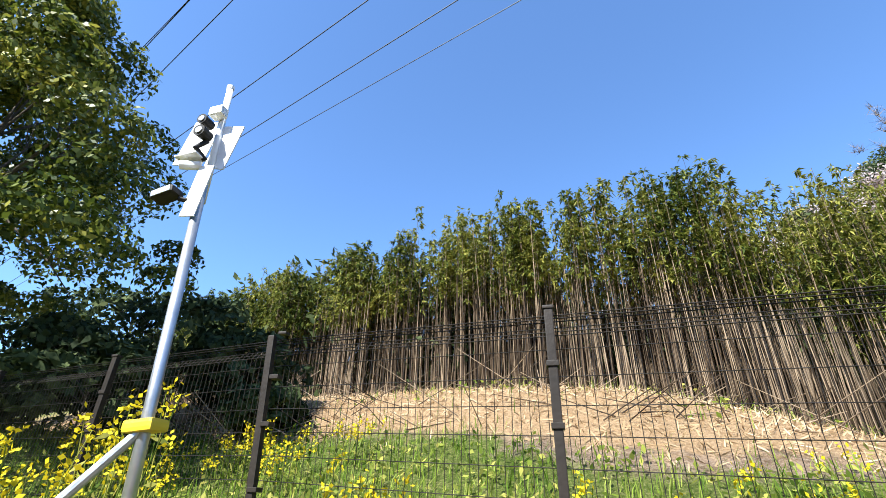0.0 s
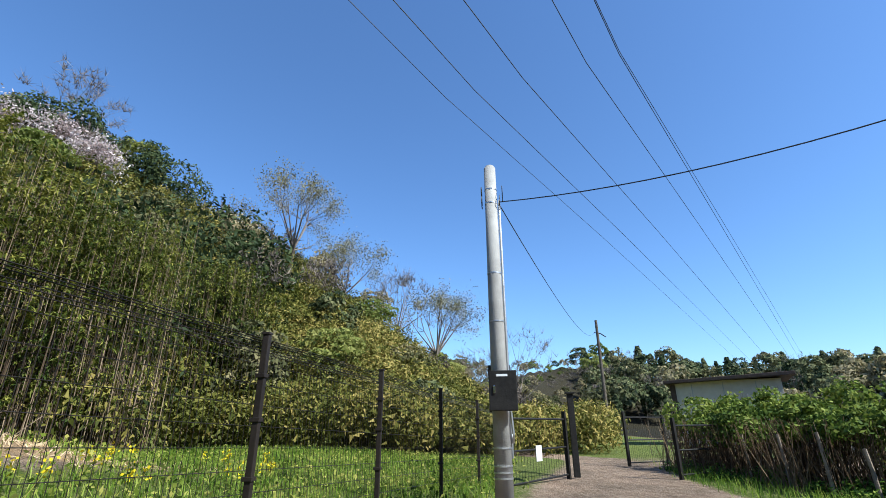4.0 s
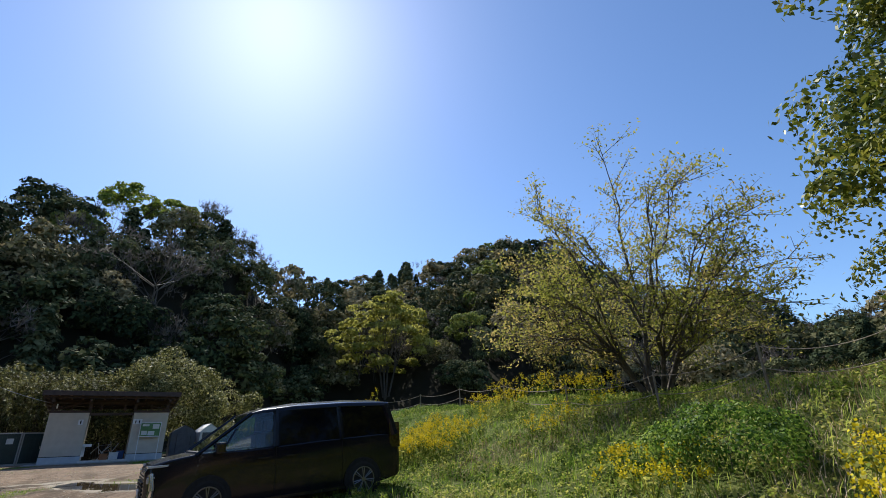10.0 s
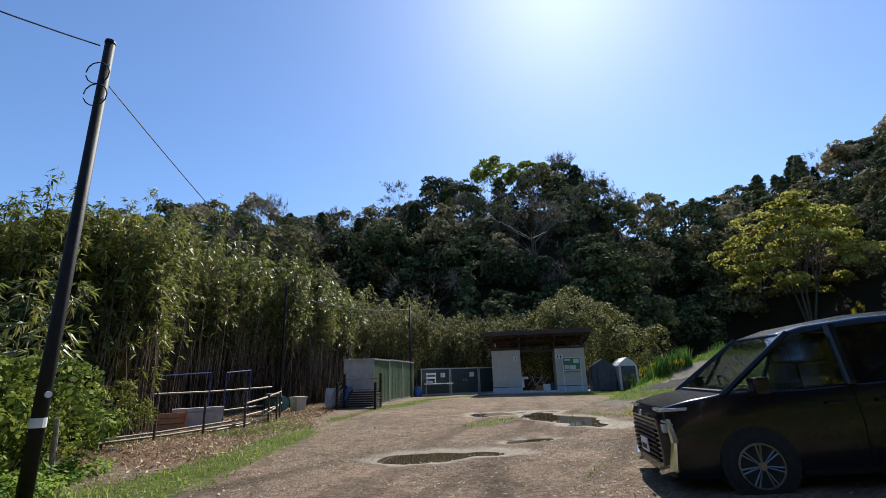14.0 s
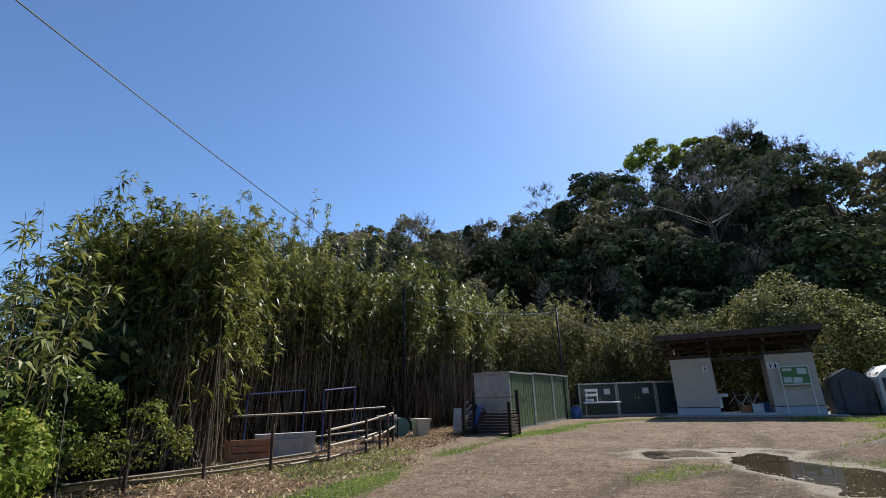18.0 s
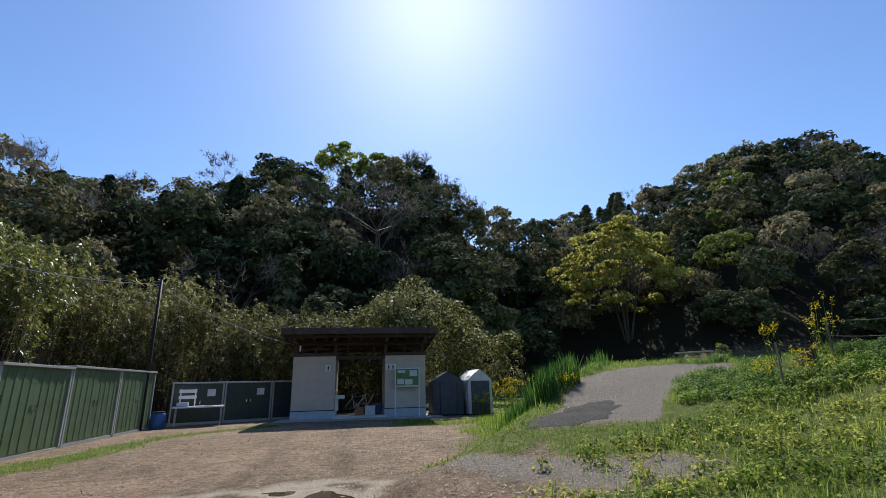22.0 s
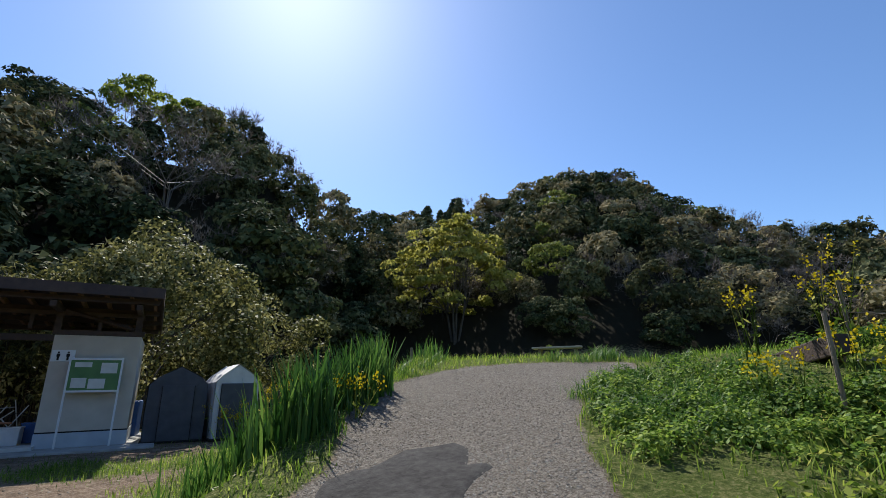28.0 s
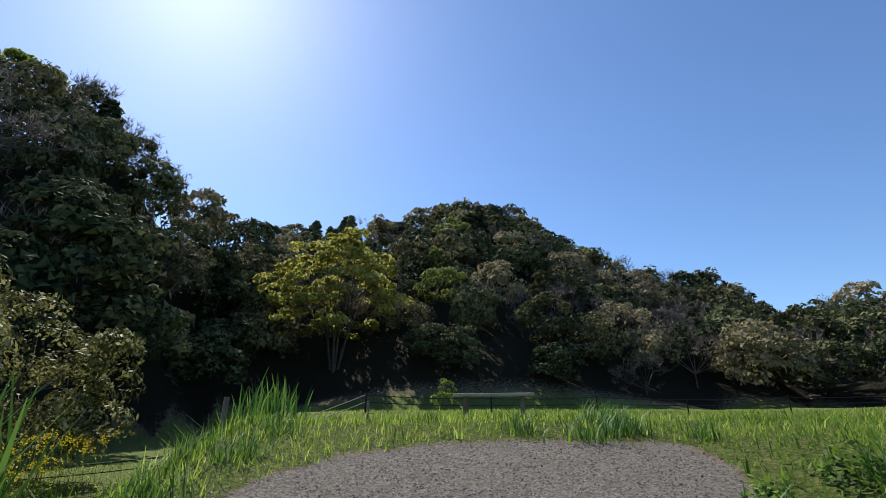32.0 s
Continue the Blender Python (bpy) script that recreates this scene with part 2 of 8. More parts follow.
def leaf_cards(centres, length, width, rng=RNG, droop=0.0, up=0.0, ways=None, face=0.0):
    """Pointed leaf quads about the centres, each its own island. Returns verts and faces."""
    n = len(centres)
    d = unit(n, rng) if ways is None else ways.copy()
    d[:, 2] = d[:, 2] * (1 - abs(droop) * 0.5) - droop + up
    d /= np.linalg.norm(d, axis=1)[:, None]
    w = unit(n, rng)
    w[:, 2] += face
    s = np.cross(d, w)
    s /= np.linalg.norm(s, axis=1)[:, None] + 1e-9
    L = length * rng.uniform(0.6, 1.3, (n, 1))
    W = width * rng.uniform(0.6, 1.3, (n, 1))
    v = np.stack([centres - d * L * 0.5, centres + s * W * 0.5, centres + d * L * 0.5, centres - s * W * 0.5], 1)
    f = np.arange(n * 4).reshape(n, 4)
    return v.reshape(-1, 3), f


def across(n, rng, jitter, droop):
    """Turns outward normals into leaf directions: the leaf's normal, its length's way and its width's way."""
    n = n + rng.normal(size=n.shape) * jitter
    n /= np.linalg.norm(n, axis=1)[:, None] + 1e-9
    d = np.cross(n, unit(len(n), rng))
    d[:, 2] -= droop
    d -= n * np.sum(d * n, axis=1)[:, None]
    d /= np.linalg.norm(d, axis=1)[:, None] + 1e-9
    return d, np.cross(n, d)


def shell_tris(p, nrm, length, width, rng, jitter=0.45, droop=0.3):
    """Three-cornered leaf clusters lying on a shell, facing outwards."""
    d, s = across(nrm, rng, jitter, droop)
    k = rng.uniform(0.6, 1.35, (len(p), 1))
    L, W = length * k, width * k * rng.uniform(0.75, 1.25, (len(p), 1))
    v = np.stack([p - d * L * 0.33 - s * W * 0.5, p - d * L * 0.33 + s * W * 0.5, p + d * L * 0.67], 1).reshape(-1, 3)
    return v, np.arange(len(v)).reshape(-1, 3)


def shell_leaves(p, nrm, length, width, rng, jitter=0.5, droop=0.3):
    """Pointed leaf quads lying on a shell, facing outwards."""
    d, s = across(nrm, rng, jitter, droop)
    L = length * rng.uniform(0.6, 1.35, (len(p), 1))
    W = width * rng.uniform(0.7, 1.3, (len(p), 1))
    v = np.stack([p - d * L * 0.5, p + s * W * 0.5 - d * L * 0.06, p + d * L * 0.5, p - s * W * 0.5 - d * L * 0.06], 1)
    return v.reshape(-1, 3), np.arange(len(p) * 4).reshape(-1, 4)


def clump_shell(c, r, per, rng, out=None, lift=0.35, flat=0.8, low=-0.5):
    """Leaf places and normals on clumps at c with radii r; out: the way each clump faces."""
    n = len(c)
    v = unit(n * per, rng)
    if out is not None:
        v = v + np.repeat(out, per, 0) * 0.7
    v[:, 2] += lift
    v /= np.linalg.norm(v, axis=1)[:, None]
    v[:, 2] = np.where(v[:, 2] < low, -v[:, 2], v[:, 2])
    rr = np.repeat(r, per)[:, None] * rng.uniform(0.72, 1.06, (n * per, 1))
    return np.repeat(c, per, 0) + v * rr * np.array([[1, 1, flat]]), v


def lumpy_crown(rng, radius, height, base, clumps, per, size=(0.26, 0.46), flat=0.75, keep_low=-0.45):
    """A dome of rounded clumps: places and normals."""
    u = unit(clumps * 3, rng)
    u = u[u[:, 2] > keep_low][:clumps]
    k = np.array([[radius, radius, (height - base) * 0.5]])
    c = u * k * rng.uniform(0.55, 0.86, (len(u), 1))
    c[:, :2] *= (1 + 0.16 * np.sin(3 * np.arctan2(u[:, 1], u[:, 0]) + rng.uniform(0, 6)))[:, None]
    c[:, 2] += base + (height - base) * 0.5
    return clump_shell(c, radius * rng.uniform(*size, len(u)), per, rng, u, flat=flat)


def branch_sticks(radius, height, rng, n=9, base=0.0, trunk=0.03):
    out = [[0, 0, -0.5, rng.normal() * 0.03 * height, rng.normal() * 0.03 * height, height * 0.5, height * trunk, height * trunk * 0.6]]
    for k in range(n):
        a = rng.uniform(0, 2 * math.pi)
        z0 = height * rng.uniform(0.15, 0.5)
        r1 = radius * rng.uniform(0.5, 0.95)
        z1 = z0 + height * rng.uniform(0.2, 0.5)
        mid = (math.cos(a) * r1 * 0.45, math.sin(a) * r1 * 0.45, z0 + (z1 - z0) * 0.6)
        out.append([0, 0, z0, *mid, height * trunk * 0.5, height * trunk * 0.28])
        for q in range(3):
            b = a + rng.normal() * 0.5
            out.append([*mid, math.cos(b) * r1, math.sin(b) * r1, z1 + rng.normal() * 0.06 * height, height * trunk * 0.28, height * trunk * 0.06])
    return np.array(out)


# ---- the lie of the land ----
FOOT = [(-2.6, 10.0), (-4.4, 7.0), (-5.9, 3.5), (-8.4, 0.4), (-10.0, -4.0), (-10.6, -8.0), (-11.4, -11.5), (-11.9, -15.2), (-14.2, -19.0), (-18.0, -24.5), (-27.0, -36.0), (-60.0, -75.0)]
# ridges: x, y, crest height, distance at which the slope begins
RIDGE = [(100, -80, 10, 75), (77, -75, 15, 62), (60, -76, 21, 55), (46, -80, 25.5, 48), (36, -84, 28, 46), (20, -84, 28, 44), (6.4, -87, 27.5, 42), (-6, -88, 32.5, 42), (-22, -82, 36, 42), (-38.7, -76, 35, 46),
         (-50, -85, 30, 55), (-74, -98, 36, 70), (-95, -105, 42, 75), (-117, -105, 48, 72), (-126, -95, 52, 70), (-135, -82, 58, 70), (-144, -72, 60, 70), (-150, -60, 51, 70), (-155, -48, 42.5, 72),
         (-160, -36, 36, 74), (-165, -25, 30, 76), (-170, -12, 30, 80), (-170, -5, 20, 85), (-170, 20, 20, 80), (-150, 45, 24, 60), (-60, 60, 12, 40), (-30, 55, 10, 36), (-12, 46, 10, 34), (4, 42, 13, 30), (12, 38, 15.5, 28), (20, 33, 19, 29), (27, 29, 17.2, 31), (34, 24, 15.3, 31), (42, 19, 11.5, 31),
         (60, 16, 8, 36), (110, 6, 13, 70), (240, -20, 30, 150), (240, -90, 22, 160), (180, -130, 14, 120)]
CEN = (-4.0, -5.0)


def seg_dist(x, y, line):
    """Distance to a line of points, its side (negative: to the right as it runs) and the way along it."""
    best = np.full(x.shape, 1e9)
    side = np.zeros(x.shape)
    run = np.zeros(x.shape)
    s0 = 0.0
    for (ax, ay), (bx, by) in zip(line, line[1:]):
        dx, dy = bx - ax, by - ay
        L = math.hypot(dx, dy)
        t = np.clip(((x - ax) * dx + (y - ay) * dy) / (L * L), 0, 1)
        d = np.hypot(x - ax - t * dx, y - ay - t * dy)
        better = d < best
        best = np.where(better, d, best)
        side = np.where(better, np.sign(dx * (y - ay) - dy * (x - ax)), side)
        run = np.where(better, s0 + t * L, run)
        s0 += L
    return best, side, run


def smooth(a, b, v):
    t = np.clip((v - a) / (b - a), 0, 1)
    return t * t * (3 - 2 * t)


def wavy(x, y, s, seed=0.0):
    return (np.sin(x / s + 1.7 * seed + 0.6 * np.sin(y / s * 1.3 + seed)) + np.sin(y / s * 0.9 + 2.1 + seed + 0.7 * np.sin(x / s * 1.1))) * 0.5


_ra = sorted((math.atan2(x - CEN[0], y - CEN[1]), math.hypot(x - CEN[0], y - CEN[1]), z, f) for x, y, z, f in RIDGE)
RA = np.array([(a - 2 * math.pi, r, z, f) for a, r, z, f in _ra] + _ra + [(a + 2 * math.pi, r, z, f) for a, r, z, f in _ra])
RAMP_A, RAMP_B = Vector((-9.6, -11.6, 0)), Vector((-17.6, -17.3, 0))


def ramp_coords(x, y):
    d = (RAMP_B - RAMP_A)
    L = d.length
    ux, uy = d.x / L, d.y / L
    s = (x - RAMP_A.x) * ux + (y - RAMP_A.y) * uy
    w = (x - RAMP_A.x) * -uy + (y - RAMP_A.y) * ux
    return s, w, L


# hollows that hold rain: centre, half length, half width, turn
PUDDLES = [(-4.95, -12.9, 1.5, 0.66, 2), (-5.95, -10.7, 1.95, 0.78, 100), (-2.05, -6.2, 1.1, 0.5, 8), (-3.95, -7.4, 0.55, 0.22, 20)]


def puddle_reach(x, y, cx, cy, rx, ry, ang):
    """1 on a puddle's ragged shore, less inside."""
    ca, sa = math.cos(radians(ang)), math.sin(radians(ang))
    u, v = (x - cx) * ca + (y - cy) * sa, -(x - cx) * sa + (y - cy) * ca
    return np.hypot(u / rx, v / ry) + 0.36 * wavy(x, y, 0.34, cx) + 0.17 * wavy(x, y, 0.13, cy)


def yard(x, y):
    dip = 0.12 * np.exp(-((x + 3.6) ** 2 + (y + 1.6) ** 2) / 26.0)
    return -0.18 - dip + 0.2 * smooth(-6, -25, y) + 0.012 * wavy(x, y, 1.6) + 0.045 * np.clip(-5 - x, 0, 4) * smooth(-14, -8, y)


def puddle_level(cx, cy):
    return float(yard(np.array([cx]), np.array([cy]))[0]) - 0.02


def land(x, y):
    """Height of the ground at arrays of places."""
    x, y = np.asarray(x, float), np.asarray(y, float)
    z = yard(x, y) + 0.01 * wavy(x, y, 0.33, 6)
    for p in PUDDLES:
        e = puddle_reach(x, y, *p)
        k = smooth(2.6, 1.3, e)
        z = z * (1 - k) + (puddle_level(*p[:2]) + 0.045 * np.clip(e - 1, -0.5, 1.2)) * k
    # bank and upper field to the west
    d, side, run = seg_dist(x, y, FOOT)
    up = np.where(side < 0, d, -d)
    high = 1.85 - 0.15 * smooth(-3, 3, y)
    bank = high * smooth(-0.6, 6.5, up) + 0.08 * smooth(7, 60, up) + 0.07 * wavy(x, y, 0.8, 2) * smooth(0, 2, up)
    # ramp up to the field
    s, w, L = ramp_coords(x, y)
    rz = 0.16 + 1.68 * np.clip(s / (L + 0.3), 0, 1) - z
    k = smooth(3.0, 2.0, np.abs(w)) * smooth(-2.5, 0.3, s) * smooth(L + 5, L + 1, s)
    # bank behind the mesh fence
    q = (y - (9.06 - 0.2115 * x)) * 0.978
    rise = 0.62 * smooth(7, -3, x) + 0.16
    zf = rise * smooth(-2.2, 0.1, q) + (1.95 * smooth(10, 0, x) + 0.35) * smooth(0.3, 6.8, q)
    zf = zf * smooth(24, 12, x) * smooth(-30, -16, x)
    z = z + np.maximum(bank * (1 - k), zf) + rz * k
    # hills all round
    a = np.arctan2(x - CEN[0], y - CEN[1])
    r = np.hypot(x - CEN[0], y - CEN[1])
    rd, rz2, fr = np.interp(a, RA[:, 0], RA[:, 1]), np.interp(a, RA[:, 0], RA[:, 2]), np.interp(a, RA[:, 0], RA[:, 3])
    t = np.clip((r - fr) / (rd - fr), 0, 1)
    hill = np.maximum(rz2 - 2, 0) * (t ** 0.85) * (1 - 0.6 * smooth(rd, rd * 3, r))
    return z + hill + 0.9 * wavy(x, y, 9, 4) * smooth(5, 30, hill)


def land_at(x, y):
    return float(land(np.array([x]), np.array([y]))[0])


def zones(x, y, patchy=False):
    """Shares of grass, straw, gravel, leaf litter and shade-dark wood floor at places."""
    d, side, run = seg_dist(x, y, FOOT)
    up = np.where(side < 0, d, -d)
    s, w, L = ramp_coords(x, y)
    q = (y - (9.06 - 0.2115 * x)) * 0.978
    wr = 0.62 + 1.5 * smooth(5.6, 9, s)
    wl = 1.45 + 0.55 * smooth(3.8, 6.2, s)
    ww = w + 0.13 * wavy(x, y, 0.5)
    gravel = smooth(wl + 0.2, wl - 0.05, ww) * smooth(-wr - 0.2, -wr + 0.05, ww) * smooth(1.6, 2.6, s + 0.35 * w) * smooth(L - 0.35, L - 0.85, s + 0.2 * wavy(x, y, 0.6, 3) + 0.55 * np.clip(w + 0.1, 0, 3) ** 2)
    pat, _, _ = seg_dist(x, y, [(-9.9, -10.3), (-8.3, -12.6)])
    gravel = np.maximum(gravel, 0.75 * smooth(0.9, 0.3, pat + 0.4 * wavy(x, y, 0.45, 6)))
    n = 0.5 * wavy(x, y, 0.7, 1) + 0.5 * wavy(x, y, 2.1, 5)
    grass = np.maximum(smooth(-0.9, 0.5, up + 0.7 * n), 0.92 * smooth(-2.9, -1.2, up + 0.8 * n))
    low, lows, lowr = seg_dist(x, y, [(-9.2, -10.2), (-11.2, -13.2), (-12.4, -17.8), (-14.5, -21.5)])
    grass = np.maximum(grass, 0.9 * smooth(1.9, 0.5, low + 0.7 * n))
    grass = grass * smooth(4.2, 2.8, q + 0.5 * n)
    # verge along the bamboo and in front of the sheds
    v, vs, vr = seg_dist(x, y, [(2.3, -2.5), (1.2, -7.5), (0.6, -12.5), (-0.6, -17.0), (-3.4, -22.5), (-6.0, -24.3)])
    grass = np.maximum(grass, 0.85 * smooth(0.75, 0.1, v + 0.55 * n))
    h, hs, hr = seg_dist(x, y, [(-8.8, -13.6), (-10.1, -14.6), (-11.6, -16.4), (-13.5, -19.0)])
    grass = np.maximum(grass, 0.95 * smooth(1.3, 0.6, h + 0.4 * n))
    h, hs, hr = seg_dist(x, y, [(-11.2, -21.6), (-12.5, -21.2), (-14.5, -22.0)])
    grass = np.maximum(grass, 0.8 * smooth(1.5, 0.2, h + 0.8 * n))
    # grass about the yard's west side and behind the fence
    grass = np.maximum(grass, smooth(-1.4, -0.2, q + 0.5 * n) * smooth(3.8, 2.2, q + 0.7 * n))
    grass = np.maximum(grass, smooth(-1.4, -0.2, q) * smooth(5, 9, x))
    e, es, er = seg_dist(x, y, [(2.6, -3.2), (4.6, -0.4), (7, 0.8), (10, 1.8), (14, 2.4)])
    grass = np.maximum(grass, smooth(1.3, 0.5, e + 0.4 * n))
    straw = smooth(2.8, 4.2, q + 0.6 * n) * smooth(30, 12, q) * smooth(11, 7, x)
    litter = smooth(1.0, 1.8, x - 0.05 * (y + 10) + 0.5 * n) * smooth(-5.0, -7.0, y) * smooth(-24, -21, y)
    a = np.arctan2(x - CEN[0], y - CEN[1])
    r = np.hypot(x - CEN[0], y - CEN[1])
    fr = np.interp(a, RA[:, 0], RA[:, 3])
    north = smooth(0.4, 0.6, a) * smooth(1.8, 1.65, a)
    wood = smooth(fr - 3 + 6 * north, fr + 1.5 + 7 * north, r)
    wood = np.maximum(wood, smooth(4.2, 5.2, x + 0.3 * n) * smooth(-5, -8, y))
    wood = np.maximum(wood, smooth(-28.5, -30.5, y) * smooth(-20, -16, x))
    lane, _, _ = seg_dist(x, y, [(5.0, 3.4), (9.0, 3.75), (12.0, 3.6), (16.0, 3.3), (19.5, 3.7), (24.0, 6.5), (34.0, 9.0)])
    grass = grass * (1 - gravel) * (1 - wood)
    far = smooth(18, 30, r) * (1 - wood)
    grass = np.maximum(grass, far * (1 - gravel)) * (1 - smooth(1.45, 0.9, lane + 0.2 * n))
    # thin growth in patches over the trodden yard
    patch = smooth(0.35, 0.75, 0.55 * wavy(x, y, 1.3, 7) + 0.45 * wavy(x, y, 0.45, 2) + 0.25 * smooth(-1, 2, x))
    if patchy:
        grass = np.maximum(grass, 0.6 * patch * smooth(16, 12, r) * (1 - gravel))
    silt = np.zeros(np.shape(x))
    for p in PUDDLES:
        e = puddle_reach(x, y, *p)
        silt = np.maximum(silt, smooth(0.9, 1.0, e) * smooth(1.6, 1.25, e))
        grass = grass * smooth(1.0, 1.5, e)
    return grass, straw, gravel, litter, wood, tracks(x, y), silt


TRACKS = [[(-0.5, 3.0), (-1.2, -2.0), (-2.6, -7.0), (-4.6, -11.5), (-6.2, -16.0), (-7.4, -21.0)], [(3.5, 1.0), (0.2, -4.0), (-2.8, -8.4), (-6.4, -11.0), (-9.8, -12.4)], [(-2.0, -3.0), (-4.8, -6.5), (-6.8, -9.0), (-7.6, -13.0)]]


def tracks(x, y):
    """Damp wheel tracks and soaked earth round the puddles."""
    out = np.zeros(np.shape(x))
    for k, line in enumerate(TRACKS):
        dist, _, run = seg_dist(x, y, line)
        dist = dist + 0.12 * wavy(x, y, 0.8, k)
        wheel = smooth(0.26, 0.1, np.abs(dist - 0.72)) * (0.55 + 0.45 * wavy(x, y, 0.9, 3 + k))
        out = np.maximum(out, wheel)
    for p in PUDDLES:
        out = np.maximum(out, smooth(1.75, 1.3, puddle_reach(x, y, *p)))
    return out


def ground_material():
    m = bpy.data.materials.new("yard_ground")
    m.use_nodes = True
    nt = m.node_tree
    n, l = nt.nodes, nt.links
    p = n["Principled BSDF"]
    co = n.new("ShaderNodeTexCoord")

    def noise_tex(scale, detail=6, rough=0.6):
        t = n.new("ShaderNodeTexNoise")
        t.inputs["Scale"].default_value, t.inputs["Detail"].default_value, t.inputs["Roughness"].default_value = scale, detail, rough
        l.new(co.outputs["Object"], t.inputs["Vector"])
        return t.outputs[0]

    def ramp(src, cols):
        r = n.new("ShaderNodeValToRGB")
        l.new(src, r.inputs[0])
        e = r.color_ramp.elements
        while len(e) < len(cols):
            e.new(0.5)
        for k, c in enumerate(cols):
            e[k].position = 0.3 + 0.4 * k / (len(cols) - 1)
            e[k].color = (*c, 1)
        return r.outputs[0]

    def mixed(a, b, fac):
        x = n.new("ShaderNodeMix")
        x.data_type = "RGBA"
        l.new(fac, x.inputs[0])
        l.new(a, x.inputs[6])
        l.new(b, x.inputs[7])
        return x.outputs[2]

    def mask(name, breakup):
        t = n.new("ShaderNodeAttribute")
        t.attribute_name = name
        a = n.new("ShaderNodeMath")
        a.operation = "MULTIPLY_ADD"
        l.new(breakup, a.inputs[0])
        a.inputs[1].default_value = 1.1
        l.new(t.outputs["Fac"], a.inputs[2])
        b = n.new("ShaderNodeMapRange")
        b.inputs[1].default_value, b.inputs[2].default_value = 0.9, 1.25
        l.new(a.outputs[0], b.inputs[0])
        return b.outputs[0]

    fine, mid, coarse = noise_tex(26, 8, 0.7), noise_tex(3.2), noise_tex(0.5, 4)
    stones = n.new("ShaderNodeTexVoronoi")
    stones.inputs["Scale"].default_value = 85
    l.new(co.outputs["Object"], stones.inputs["Vector"])
    dirt = mixed(ramp(mid, [(0.19, 0.122, 0.076), (0.48, 0.325, 0.215), (0.66, 0.47, 0.325)]), ramp(fine, [(0.075, 0.052, 0.033), (0.35, 0.25, 0.175), (0.68, 0.54, 0.42)]), mid)
    dirt = mixed(dirt, ramp(fine, [(0.1, 0.075, 0.05), (0.2, 0.155, 0.11)]), ramp(coarse, [(0, 0, 0), (0.7, 0.7, 0.7)]))
    crumb = noise_tex(6.5, 10, 0.78)
    dirt = mixed(dirt, ramp(fine, [(0.05, 0.034, 0.02), (0.13, 0.092, 0.056)]), ramp(crumb, [(0.7, 0.7, 0.7), (0.05, 0.05, 0.05), (0, 0, 0)]))
    dirt = mixed(dirt, ramp(fine, [(0.36, 0.28, 0.19), (0.6, 0.5, 0.38)]), ramp(crumb, [(0, 0, 0), (0, 0, 0), (0.7, 0.7, 0.7)]))
    blot = noise_tex(1.1, 9, 0.72)
    dirt = mixed(dirt, ramp(fine, [(0.07, 0.052, 0.036), (0.15, 0.115, 0.082)]), ramp(blot, [(0.55, 0.55, 0.55), (0, 0, 0), (0, 0, 0)]))
    grit = n.new("ShaderNodeTexVoronoi")
    grit.inputs["Scale"].default_value = 21
    l.new(co.outputs["Object"], grit.inputs["Vector"])
    speck = n.new("ShaderNodeMapRange")
    speck.inputs[1].default_value, speck.inputs[2].default_value, speck.inputs[3].default_value, speck.inputs[4].default_value = 0.1, 0.22, 0.8, 0.0
    l.new(grit.outputs["Distance"], speck.inputs[0])
    dirt = mixed(dirt, ramp(grit.outputs["Color"], [(0.09, 0.07, 0.055), (0.3, 0.27, 0.23), (0.42, 0.39, 0.35)]), speck.outputs[0])
    wet = n.new("ShaderNodeAttribute")
    wet.attribute_name = "damp"
    soak = n.new("ShaderNodeMath")
    soak.operation = "MULTIPLY"
    l.new(wet.outputs["Fac"], soak.inputs[0])
    l.new(ramp(mid, [(0.25, 0.25, 0.25), (0.9, 0.9, 0.9)]), soak.inputs[1])
    dirt = mixed(dirt, ramp(fine, [(0.045, 0.032, 0.022), (0.12, 0.09, 0.064)]), soak.outputs[0])
    shore = n.new("ShaderNodeAttribute")
    shore.attribute_name = "silt"
    dirt = mixed(dirt, ramp(fine, [(0.38, 0.31, 0.23), (0.58, 0.5, 0.39)]), shore.outputs["Fac"])
    turf = mixed(ramp(fine, [(0.025, 0.036, 0.01), (0.12, 0.15, 0.03), (0.42, 0.36, 0.17)]), ramp(crumb, [(0.03, 0.05, 0.012), (0.13, 0.17, 0.035), (0.34, 0.3, 0.13)]), coarse)
    straw = ramp(fine, [(0.25, 0.15, 0.075), (0.46, 0.31, 0.17), (0.6, 0.43, 0.26)])
    stone = ramp(stones.outputs["Color"], [(0.15, 0.124, 0.097), (0.265, 0.228, 0.186), (0.41, 0.365, 0.305)])
    stone = mixed(stone, ramp(fine, [(0.09, 0.075, 0.058), (0.24, 0.205, 0.165), (0.52, 0.465, 0.4)]), ramp(crumb, [(0.15, 0.15, 0.15), (0.75, 0.75, 0.75)]))
    litter = ramp(fine, [(0.1, 0.058, 0.036), (0.25, 0.155, 0.1), (0.42, 0.3, 0.21)])
    # wood floor: litter taken near black, with the shade beneath trees painted in
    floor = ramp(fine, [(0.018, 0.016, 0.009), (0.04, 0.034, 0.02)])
    col = mixed(dirt, litter, mask("litter", mid))
    col = mixed(col, straw, mask("straw", mid))
    col = mixed(col, turf, mask("grass", noise_tex(8, 9, 0.72)))
    col = mixed(col, stone, mask("gravel", mid))
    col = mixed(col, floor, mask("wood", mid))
    l.new(col, p.inputs["Base Color"])
    p.inputs["Roughness"].default_value = 0.95
    p.inputs["Specular IOR Level"].default_value = 0.08
    h = n.new("ShaderNodeMath")
    h.operation = "MULTIPLY_ADD"
    l.new(crumb, h.inputs[0])
